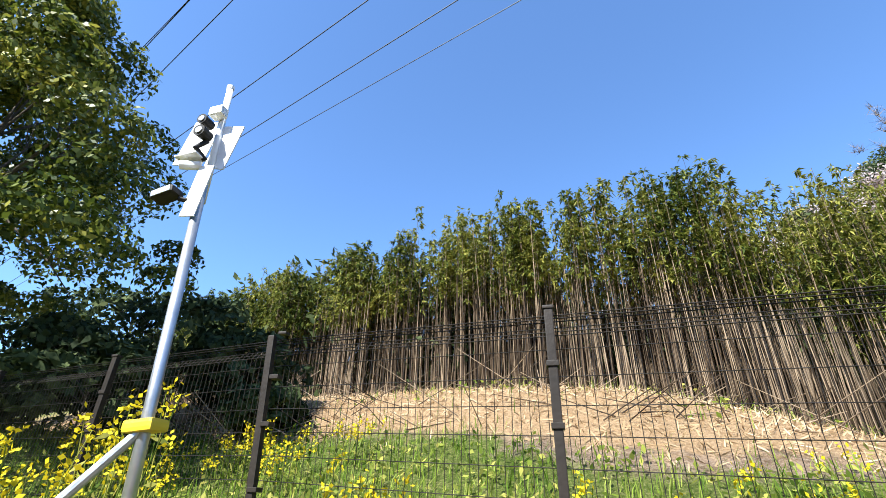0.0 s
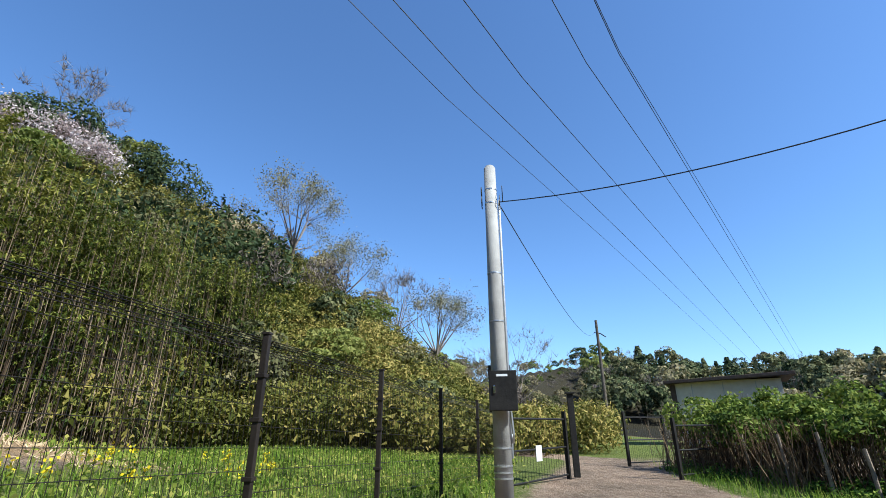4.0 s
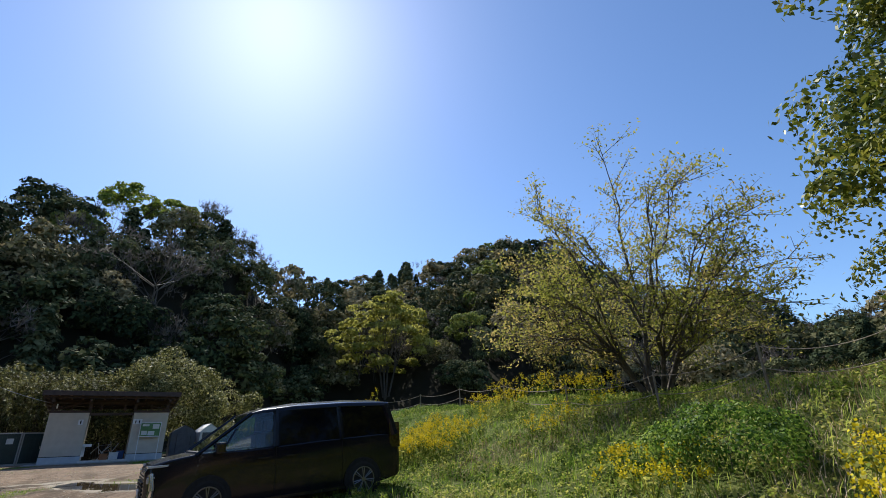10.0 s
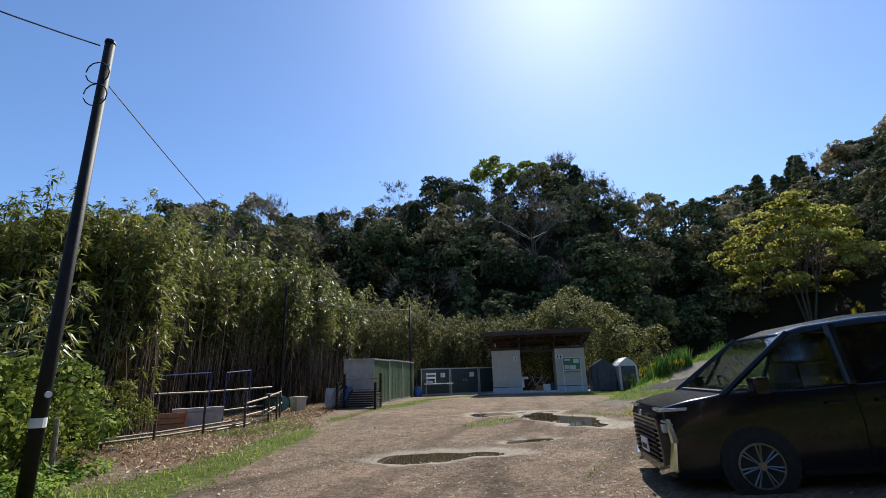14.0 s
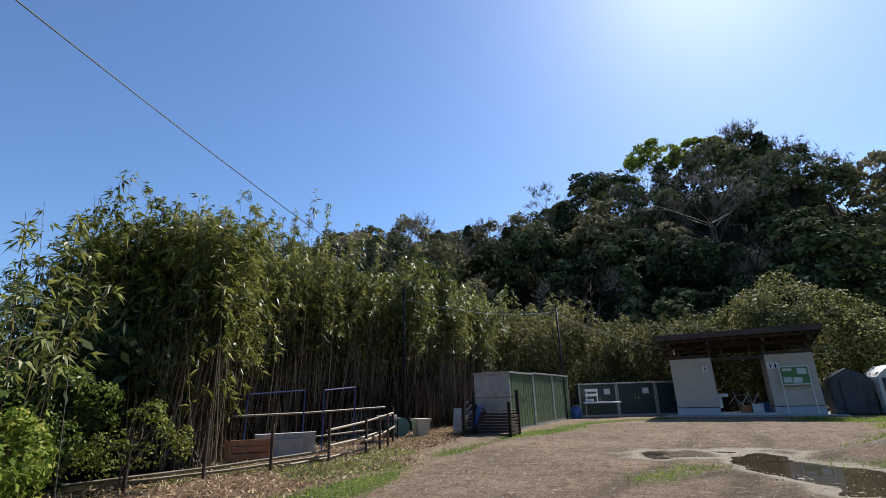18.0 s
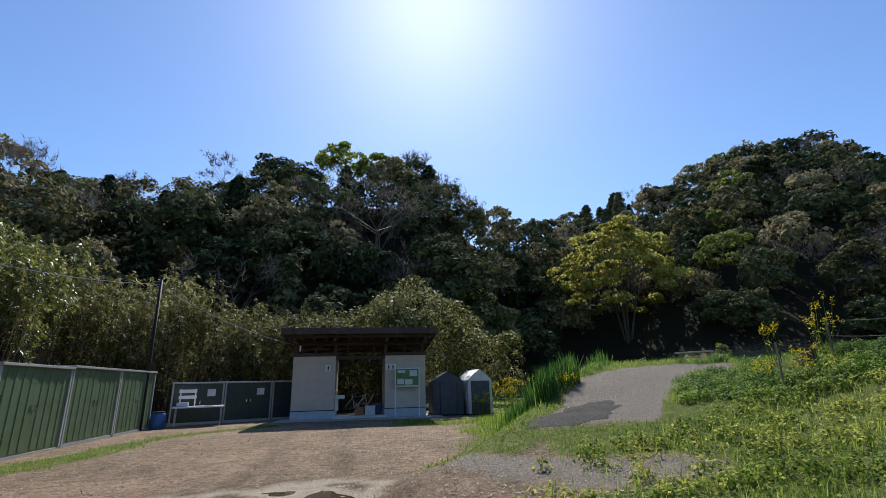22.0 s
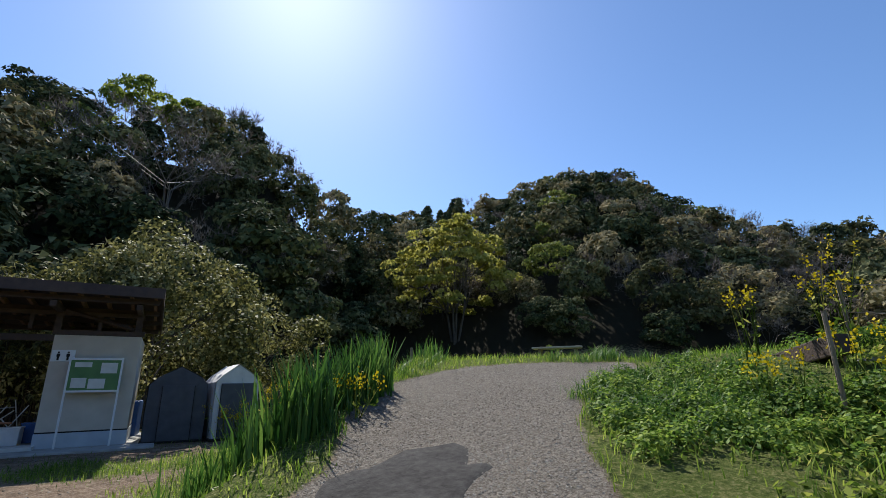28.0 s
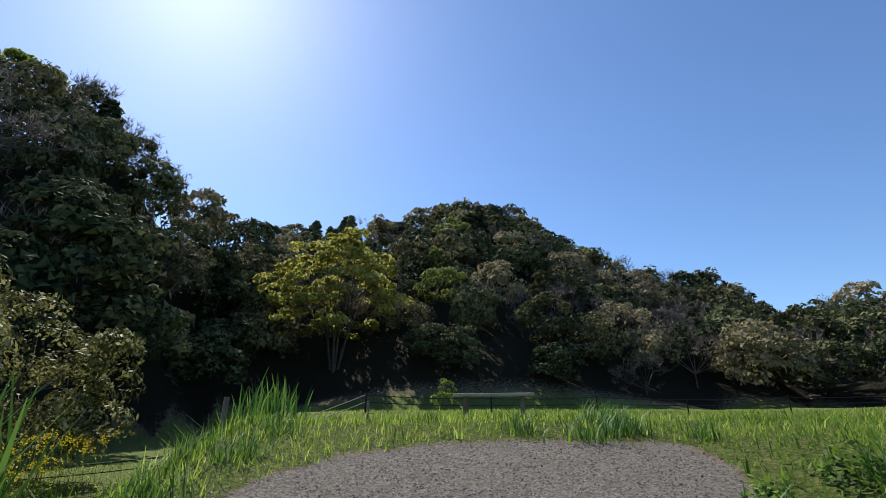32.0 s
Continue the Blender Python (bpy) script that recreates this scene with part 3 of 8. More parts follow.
    h.inputs[1].default_value = 1.3
    l.new(fine, h.inputs[2])
    b = n.new("ShaderNodeBump")
    b.inputs["Strength"].default_value, b.inputs["Distance"].default_value = 1.0, 0.06
    l.new(h.outputs[0], b.inputs["Height"])
    l.new(b.outputs[0], p.inputs["Normal"])
    return m


def build_ground():
    rings = np.concatenate([np.arange(0.3, 15, 0.18), np.arange(15, 44, 0.4), np.geomspace(44.5, 4000, 44)])
    n = 460
    ang = np.arange(n) * 2 * math.pi / n
    X = np.concatenate([[CEN[0]], (CEN[0] + rings[:, None] * np.sin(ang)[None]).ravel()])
    Y = np.concatenate([[CEN[1]], (CEN[1] + rings[:, None] * np.cos(ang)[None]).ravel()])
    v = np.stack([X, Y, land(X, Y)], -1)
    idx = 1 + np.arange(len(rings) * n).reshape(len(rings), n)
    a, b = idx[:-1], idx[1:]
    f = np.stack([a, b, np.roll(b, -1, 1), np.roll(a, -1, 1)], -1).reshape(-1, 4)
    fan = np.stack([np.zeros(n // 2, int), idx[0][0::2], idx[0][1::2], np.roll(idx[0], -2)[0::2]], -1)
    me = quads("ground", ground_material(), v, np.concatenate([f, fan]))
    me.polygons.foreach_set("use_smooth", [True] * len(me.polygons))
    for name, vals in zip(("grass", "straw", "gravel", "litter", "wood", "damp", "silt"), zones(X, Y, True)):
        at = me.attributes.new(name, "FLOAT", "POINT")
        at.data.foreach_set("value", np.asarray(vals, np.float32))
    return tagged(new("ground", me), "pale trodden earth yard with grass banks and gravel", "ground", kind="structure")


ground = build_ground()

# ---- far woods ----
def wood_tree(kind, rng, clumps, per, size):
    """One tree of the far woods, about 10 m high: a lumpy crown, or tiers of drooping boughs."""
    if kind == "conifer":
        n = clumps * per
        h = rng.uniform(0.1, 1.0, n) ** 0.85
        a = rng.uniform(0, 2 * math.pi, n)
        tier = 0.8 + 0.2 * np.sin(h * 44 + 1.5 * np.sin(a * 3 + rng.uniform(0, 6)))
        r = 3.3 * (1.05 - h) ** 0.55 * tier * rng.uniform(0.55, 1.0, n)
        p = np.stack([np.cos(a) * r, np.sin(a) * r, h * 11.3 - 0.25 * r], -1)
        nrm = np.stack([np.cos(a), np.sin(a), np.full(n, 0.75)], -1)
        return shell_tris(p, nrm, size * 1.5, size * 1.0, rng, 0.4, 0.6)
    if kind == "bright":
        p, nrm = lumpy_crown(rng, 4.2, 10.5, 3.0, clumps, per, (0.2, 0.36), 0.6)
        return shell_tris(p, nrm, size * 1.3, size * 1.15, rng, 0.6, 0.2)
    p, nrm = lumpy_crown(rng, 4.3 * rng.uniform(0.85, 1.15), 10.0, 0.5, clumps, per, (0.24, 0.46), 0.75)
    return shell_tris(p, nrm, size * 1.5, size * 1.2, rng, 0.38 if kind == "dark" else 0.5, 0.35)


def bare_rows(rng, height, radius, fine=4):
    """Limbs and a haze of twigs of a leafless tree."""
    rows, tips = limbs(rng, height, radius, 2, 0.28, 0.014, 5, 3, 0.35)
    s = np.array([radius / np.percentile(np.abs(tips[:, :2]), 96)] * 2 + [height / tips[:, 2].max()])
    rows[:, 0:3] *= s
    rows[:, 3:6] *= s
    tips = np.repeat(tips * s, fine, 0)
    way = rng.normal(size=tips.shape) + np.array([[0, 0, 0.7]]) + tips / radius * 0.5
    way /= np.linalg.norm(way, axis=1)[:, None]
    e = tips + way * height * 0.085 * rng.uniform(0.5, 1.4, (len(tips), 1))
    return rows, np.concatenate([tips, e], 1)


def twig_tris(ends, width, rng):
    """Thin tapering twigs, one triangle each."""
    a, b = ends[:, :3], ends[:, 3:]
    s = np.cross(b - a, unit(len(a), rng))
    s *= width / (np.linalg.norm(s, axis=1)[:, None] + 1e-9)
    v = np.stack([a - s, a + s, b], 1).reshape(-1, 3)
    return v, np.arange(len(v)).reshape(-1, 3)


def far_woods():
    rng = np.random.default_rng(11)
    kinds = {"dark": W_DARK, "olive": W_OLIVE, "conifer": W_DARK, "bright": W_BRIGHT}
    packs = {k: [] for k in kinds}
    tones = {k: [] for k in kinds}
    fine = {k: [wood_tree(k, rng, 46, 42, 0.34) for _ in range(6)] for k in kinds}
    rough_ones = {k: [wood_tree(k, rng, 34, 24, 0.54) for _ in range(5)] for k in kinds}
    bare = [bare_rows(rng, 10.0, 4.4) for _ in range(5)]
    bough, twig = [], []
    arr = np.zeros((9001, 2))
    kept = []
    for _ in range(9000):
        a = rng.uniform(-math.pi, math.pi)
        rd, fr = np.interp(a, RA[:, 0], RA[:, 1]), np.interp(a, RA[:, 0], RA[:, 3])
        r = fr + (rd - fr) * rng.uniform(0.0, 1.06) ** 0.85
        x, y = CEN[0] + r * math.sin(a), CEN[1] + r * math.cos(a)
        gap = 3.3 + r * 0.014
        if not kept or np.min((arr[: len(kept), 0] - x) ** 2 + (arr[: len(kept), 1] - y) ** 2) > gap * gap:
            arr[len(kept)] = x, y
            kept.append((x, y, r, (r - fr) / (rd - fr)))
    names = ["dark", "olive", "bare", "conifer", "bright"]
    for x, y, r, up in kept:
        a = math.degrees(math.atan2(x - CEN[0], y - CEN[1]))
        north = -60 < a < 95
        pr = [0.4, 0.31, 0.14, 0.11, 0.04]
        if north:
            pr = [0.12, 0.53, 0.2, 0.0, 0.15]
        elif -112 < a < -85:
            pr = [0.22, 0.38, 0.36, 0.0, 0.04]
        elif up > 0.8:
            pr = [0.34, 0.18, 0.13, 0.3, 0.05]
        k = names[rng.choice(5, p=pr)]
        s = rng.uniform(0.7, 1.2) * (0.4 if north else 1.0)
        if r > 150 and not north:
            s *= 1.2
        if math.hypot(x + 56, y + 54.5) < 10:
            continue
        q = rng.uniform(0, 6.28)
        R = np.array([[math.cos(q), -math.sin(q), 0], [math.sin(q), math.cos(q), 0], [0, 0, 1]])
        S = R * s
        S[2, 2] *= rng.uniform(0.8, 1.1) if k != "conifer" else rng.uniform(0.75, 1.0)
        at = np.array([x, y, land_at(x, y) - 1.2 * s])
        if k == "bare":
            rows, ends = bare[rng.integers(5)]
            bough.append(np.concatenate([rows[:, :3] @ S.T + at, rows[:, 3:6] @ S.T + at, rows[:, 6:] * s], 1))
            twig.append(np.concatenate([ends[:, :3] @ S.T + at, ends[:, 3:] @ S.T + at], 1))
            continue
        v, f = (fine if r < 92 else rough_ones)[k][rng.integers(5)]
        packs[k].append(v @ S.T + at)
        tones[k].append(np.full(len(v), rng.uniform(-0.5, 0.5), np.float32))
    for k, lst in packs.items():
        v = np.concatenate(lst)
        me = quads("woodland", kinds[k], v, np.arange(len(v)).reshape(-1, 3))
        me.attributes.new("tone", "FLOAT", "POINT").data.foreach_set("value", np.concatenate(tones[k]))
        tagged(new("woodland", me), {"dark": "dense dark evergreen woodland covering the hills", "olive": "olive green mixed woodland on the hills",
                                     "conifer": "dark conifers rising from the hill woods", "bright": "fresh spring green trees in the hill woods"}[k], "woodland", kind="stuff")
    tagged(new("bare_woodland", sticks("bare_woodland", L_BARE, np.concatenate(bough), 3)), "brown leafless trees among the hill woods", "woodland", kind="stuff")
    tagged(new("bare_twigs", quads("bare_twigs", L_BARE, *twig_tris(np.concatenate(twig), 0.04, rng))), "fine grey twigs of leafless hill trees", "woodland", kind="stuff")


# ---- planting helpers ----
def scatter(n, x0, x1, y0, y1, keep, rng):
    x, y = rng.uniform(x0, x1, n), rng.uniform(y0, y1, n)
    k = keep(x, y) > rng.uniform(0, 1, n)
    return x[k], y[k]


def stuff(name, material, v, f, label, category):
    return tagged(new(name, quads(name, material, v, f)), label, category, kind="stuff")


def blades(x, y, height, width, rng, lean=0.35, z=None):
    """Tapered bent grass blades standing on the ground; two quads each."""
    n = len(x)
    z = land(x, y) if z is None else z
    a = rng.uniform(0, 2 * math.pi, n)
    h = height * rng.uniform(0.45, 1.25, n)
    ln = h * lean * rng.uniform(0.1, 1.4, n)
    dx, dy = np.cos(a), np.sin(a)
    sx, sy = -dy * width * 0.5, dx * width * 0.5
    b = np.stack([x, y, z - 0.02], -1)
    m = b + np.stack([dx * ln * 0.3, dy * ln * 0.3, h * 0.6], -1)
    t = b + np.stack([dx * ln, dy * ln, h], -1)
    s = np.stack([sx, sy, np.zeros(n)], -1)
    v = np.stack([b - s, b + s, m + s * 0.8, m - s * 0.8, t + s * 0.12, t - s * 0.12], 1).reshape(-1, 3)
    k = (np.arange(n) * 6)[:, None]
    f = np.concatenate([k + np.array([[0, 1, 2, 3]]), k + np.array([[3, 2, 4, 5]])], 1).reshape(-1, 4)
    return v, f


def grass_share(x, y):
    return zones(x, y)[0]


def leafy_plants(x, y, height, rng, per=14, leaf=0.07, spread=0.16):
    """Low herbs: loose leaf clumps."""
    n = len(x)
    z = land(x, y)
    h = height * rng.uniform(0.4, 1.3, n)
    c = np.stack([x, y, z], -1)
    p = np.repeat(c, per, 0)
    off = rng.normal(size=(n * per, 3)) * spread
    off[:, 2] = rng.uniform(0.05, 1.0, n * per) * np.repeat(h, per)
    return leaf_cards(p + off, leaf * 1.4, leaf * 0.8, rng, up=0.25, face=1.0)


def mounds(x, y, size, height, rng, per=80, leaf=0.07, face=1.8):
    """Low leafy mounds with gaps between: leaves on the shell of each."""
    n = len(x)
    z = land(x, y)
    r = size * rng.uniform(0.5, 1.4, n)
    u = unit(n * per, rng)
    u[:, 2] = np.abs(u[:, 2])
    u *= rng.uniform(0.7, 1.05, (n * per, 1))
    rr = np.repeat(r, per)[:, None]
    hh = np.repeat(height * rng.uniform(0.5, 1.3, n), per)[:, None]
    p = np.repeat(np.stack([x, y, z], -1), per, 0) + np.concatenate([u[:, :2] * rr, u[:, 2:] * hh], 1)
    return shell_leaves(p, u + np.array([[0, 0, 0.25 * face]]), leaf * 1.4, leaf * 0.85, rng, 0.45, 0.1)


def rape_plants(x, y, height, rng, dense=15):
    n = len(x)
    z = land(x, y)
    h = height * rng.uniform(0.7, 1.2, n)
    stem, fl, lf = [], [], []
    for k in range(n):
        for b in range(3):
            t = np.array([x[k] + rng.normal() * 0.13, y[k] + rng.normal() * 0.13, z[k] + h[k] * rng.uniform(0.8, 1.05)])
            stem.append([x[k], y[k], z[k] - 0.02, *t, 0.006, 0.003])
            fl.append(t + rng.normal(size=(dense, 3)) * np.array([[0.03, 0.03, 0.045]]))
            q = rng.uniform(0.1, 0.8, 4)[:, None]
            lf.append(np.array([[x[k], y[k], z[k]]]) * (1 - q) + t * q + rng.normal(size=(4, 3)) * 0.04)
    return np.array(stem), leaf_cards(np.concatenate(fl), 0.036, 0.031, rng), leaf_cards(np.concatenate(lf), 0.1, 0.035, rng, up=0.3)


def bamboo_grove(spots, height, rng, leaves=34, bare=0.45, leaf=0.2, lean=0.07, thick=0.014, crown=0.42, fat=0.16, vary=(0.72, 1.05)):
    """Culms with plumes of leaf sprays. spots: x, y. Returns culm rows and leaves."""
    x, y = spots
    n = len(x)
    z = land(x, y)
    h = height * rng.uniform(*vary, n) * (0.96 + 0.07 * wavy(x, y, 0.9, 3))
    tip = np.stack([x + rng.normal(size=n) * h * lean, y + rng.normal(size=n) * h * lean, z + h], -1)
    base = np.stack([x, y, z - 0.1], -1)
    r0 = thick * rng.uniform(0.7, 1.3, n)
    culm = np.concatenate([base, tip, r0[:, None], r0[:, None] * 0.3], 1)
    # eight leaves fan out and droop from the end of each side twig
    per = 8
    k = max(1, leaves // per)
    b0 = np.broadcast_to(np.asarray(bare, float), (n,))[:, None]
    q = b0 + (1.02 - b0) * rng.uniform(0, 1, (n, k)) ** 0.75
    c = (base[:, None] * (1 - q[..., None]) + tip[:, None] * q[..., None]).reshape(-1, 3)
    a = rng.uniform(0, 2 * math.pi, n * k)
    reach = crown * np.repeat(rng.uniform(0.6, 1.2, n), k) * rng.uniform(0.15, 1.0, n * k) * np.clip(1.25 - q.reshape(-1) ** 3 * 1.15, 0.12, 1)
    way = np.stack([np.cos(a), np.sin(a), np.full(n * k, 0.25)], -1)
    p = np.repeat(c + way * reach[:, None], per, 0)
    d = np.repeat(way, per, 0) * 0.7 + rng.normal(size=(len(p), 3)) * 0.6
    d[:, 2] -= 0.15
    d /= np.linalg.norm(d, axis=1)[:, None]
    L = leaf * rng.uniform(0.6, 1.3, (len(p), 1))
    s = np.cross(d, np.array([[0, 0, 1.0]]) + rng.normal(size=d.shape) * 0.35)
    s *= leaf * fat * rng.uniform(0.7, 1.2, (len(p), 1)) / (np.linalg.norm(s, axis=1)[:, None] + 1e-9)
    m = p + d * L * 0.35
    e = p + d * L
    e[:, 2] -= 0.35 * L[:, 0]
    v = np.stack([m - s, m + s, e], 1)
    v[0::2, 0] = (p - s * 0.3)[0::2]
    return culm, (v.reshape(-1, 3), np.arange(len(v) * 3).reshape(-1, 3))


def line_spots(n, line, depth, rng):
    """Random places along a line of points, up to depth to its left."""
    L = [math.hypot(b[0] - a[0], b[1] - a[1]) for a, b in zip(line, line[1:])]
    k = rng.choice(len(L), n, p=np.array(L) / sum(L))
    a, b = np.array(line)[k], np.array(line)[k + 1]
    t = rng.uniform(0, 1, (n, 1))
    d = b - a
    nrm = np.stack([-d[:, 1], d[:, 0]], -1) / np.linalg.norm(d, axis=1)[:, None]
    p = a + d * t + nrm * depth * rng.uniform(0, 1, (n, 1)) ** 1.3
    # culms stand in loose clumps
    if n > 200:
        lead = p[rng.integers(0, n // 4, n)]
        near = rng.random((n, 1)) < 0.75
        p = np.where(near, lead + rng.normal(size=(n, 2)) * 0.22, p)
    return p[:, 0], p[:, 1]


def limbs(rng, height, radius, stems=1, first=0.25, trunk=0.02, n=7, twigs=4, spread=0.0):
    """Tapered, forking limbs of a tree as rows for sticks()."""
    rows, tips = [], []
    for s in range(stems):
        a0 = rng.uniform(0, 6.28)
        off = spread * radius * (0.3 + 0.7 * rng.random())
        p = np.array([math.cos(a0) * off * 0.12, math.sin(a0) * off * 0.12, -0.3])
        q = np.array([math.cos(a0) * off * 0.4, math.sin(a0) * off * 0.4, height * first])
        r = height * trunk / math.sqrt(stems)
        rows.append([*p, *q, r, r * 0.8])
        todo = [(q, np.array([math.cos(a0) * off / radius, math.sin(a0) * off / radius, 1.2]), r * 0.8, 0)]
        while todo:
            b, d, rr, lev = todo.pop()
            d = d / np.linalg.norm(d)
            kids = n if lev == 0 else twigs
            for _ in range(kids if lev < 3 else 0):
                nd = d + rng.normal(size=3) * (0.62 if lev == 0 else 0.5) + np.array([0, 0, 0.1])
                nd /= np.linalg.norm(nd)
                ln = height * (0.3, 0.2, 0.12)[lev] * rng.uniform(0.7, 1.25)
                e = b + nd * ln
                rows.append([*b, *e, rr * 0.7, rr * 0.35])
                if lev == 2:
                    tips.append(e)
                    tips.append(b + nd * ln * 0.5)
                todo.append((e, nd, rr * 0.35, lev + 1))
    return np.array(rows), np.array(tips)


def tree(name, x, y, height, radius, leafm, label, rng, stems=1, per=10, leaf=0.12, n=6, twigs=3, fuzz=0.3, spread=0.0, first=0.2, z=None, droop=0.2, bark=None, squash=None):
    z = land_at(x, y) if z is None else z
    t = thing(name, pose(x, y, z), label, "tree")
    rows, tips = limbs(rng, height, radius, stems, first, 0.022, n, twigs, spread)
    # bring the crown to its size
    s = np.array([radius / max(1e-3, np.percentile(np.abs(tips[:, :2]), 96)), 0, height / max(1e-3, tips[:, 2].max())])
    sc = np.array([s[0], s[0], s[2]])
    rows[:, 0:3] *= sc
    rows[:, 3:6] *= sc
    tips = tips * sc
    o = new("trunk", sticks("trunk", bark or M_BARK, rows, 5))
    o.parent = t
    if per:
        c = np.repeat(tips, per, 0) + rng.normal(size=(len(tips) * per, 3)) * fuzz
        o = new("crown", quads("crown", leafm, *leaf_cards(c, leaf * 1.3, leaf * 0.65, rng, droop=droop)))
        o.parent = t
    return t


def fan_tree(name, x, y, height, radius, leafm, label, rng, limbs_n=30, per=9, leaf=0.1):
    """Many slender limbs fanning out from a low fork, side twigs with thin leaves."""
    t = thing(name, pose(x, y, land_at(x, y)), label, "tree")
    rows, tips = [], []
    aims = []
    for k in range(limbs_n):
        a = 2.399963 * k + rng.normal() * 0.15
        el = math.radians(86 - 62 * math.sqrt((k + 0.5) / limbs_n))
        ln = rng.uniform(0.84, 1.0) / math.sqrt((math.sin(el) / height) ** 2 + (math.cos(el) / radius) ** 2)
        aims.append([ln * math.cos(a) * math.cos(el), ln * math.sin(a) * math.cos(el), ln * math.sin(el)])
    aims = np.array(aims)
    stem_of = ((np.arctan2(aims[:, 1], aims[:, 0]) + math.pi) / (2 * math.pi) * 6).astype(int) % 6
    stem_of[:6] = 6
    for j in range(7):
        mine = aims[stem_of == j]
        fork = mine.mean(0) * 0.3 * np.array([0.8, 0.8, 1.0])
        foot = np.array([fork[0] * 0.25, fork[1] * 0.25, -0.2])
        bend = (foot + fork) * 0.5 + rng.normal(size=3) * 0.06
        rows += [[*foot, *bend, 0.085, 0.075], [*bend, *fork, 0.075, 0.062]]
        for aim in mine:
            p, steps = fork, 6
            r = 0.042
            for s in range(steps):
                e = fork + (aim - fork) * (s + 1) / steps + rng.normal(size=3) * 0.1 + np.array([0, 0, 0.3 * math.sin(math.pi * (s + 1) / steps)])
                d = (e - p) / np.linalg.norm(e - p)
                rows.append([*p, *e, r * (1 - 0.14 * s), r * (0.86 - 0.14 * s)])
                for b in range(4 if s > 1 else 1):
                    w = d + rng.normal(size=3) * np.array([0.75, 0.75, 0.4])
                    w /= np.linalg.norm(w)
                    q = p + (e - p) * rng.random()
                    f = q + w * rng.uniform(0.45, 0.95)
                    rows.append([*q, *f, 0.012, 0.004])
                    tips += [q + (f - q) * 0.5, q + (f - q) * 0.8, f]
                    for c in range(2):
                        v = w + rng.normal(size=3) * np.array([0.7, 0.7, 0.35])
                        g = f + v / np.linalg.norm(v) * 0.32
                        rows.append([*(q + (f - q) * 0.6), *g, 0.006, 0.003])
                        tips.append(g)
                p = e
    o = new("trunk", sticks("trunk", M_BARK, rows, 4))
    o.parent = t
    tips = np.array(tips)
    c = np.repeat(tips, per, 0) + rng.normal(size=(len(tips) * per, 3)) * np.array([[0.14, 0.14, 0.04]])
    o = new("crown", quads("crown", leafm, *leaf_cards(c, leaf * 1.3, leaf * 0.65, rng, droop=0.15, face=1.6)))
    o.parent = t
    return t


def bush(name, x, y, radius, height, leafm, label, rng, clumps=40, per=60, leaf=0.1, z=None):
    z = land_at(x, y) if z is None else z
    t = thing(name, pose(x, y, z), label, "bush")
    p, nrm = lumpy_crown(rng, radius, height, -0.1 * height, clumps, per, (0.16, 0.32), 0.85, -0.7)
    p[:, 2] = np.maximum(p[:, 2], 0.03)
    o = new("foliage", quads("foliage", leafm, *shell_leaves(p, nrm, leaf * 1.4, leaf * 0.7, rng, 0.55, 0.3)))
    o.parent = t
    rows = branch_sticks(radius, height, rng, n=6, trunk=0.012)
    o = new("stem", sticks("stem", M_BARK, rows, 5))
    o.parent = t
    return t

# ---- restroom hut ----
def panel_sign(parent, x, z, count):
    s = boxed("toilet_sign", (x - 0.11 * count, x + 0.11 * count, -0.03, -0.004, z - 0.13, z + 0.13), M_WHITE, parent, 0.004, "small white plaque with dark figures")
    for k in range(count):
        cx = x + (k - (count - 1) / 2) * 0.18
        bm = bmesh.new()
        bmesh.ops.create_uvsphere(bm, u_segments=10, v_segments=6, radius=0.022, matrix=Matrix.Translation((cx, -0.034, z + 0.075)) @ Matrix.Diagonal((1, 0.2, 1, 1)))
        box(bm, cx - 0.032, cx + 0.032, -0.038, -0.031, z - 0.02, z + 0.048, 0.002)
        box(bm, cx - 0.02, cx + 0.02, -0.038, -0.031, z - 0.1, z - 0.02, 0.002)
        part("pictogram", bm, M_BLACK, s)


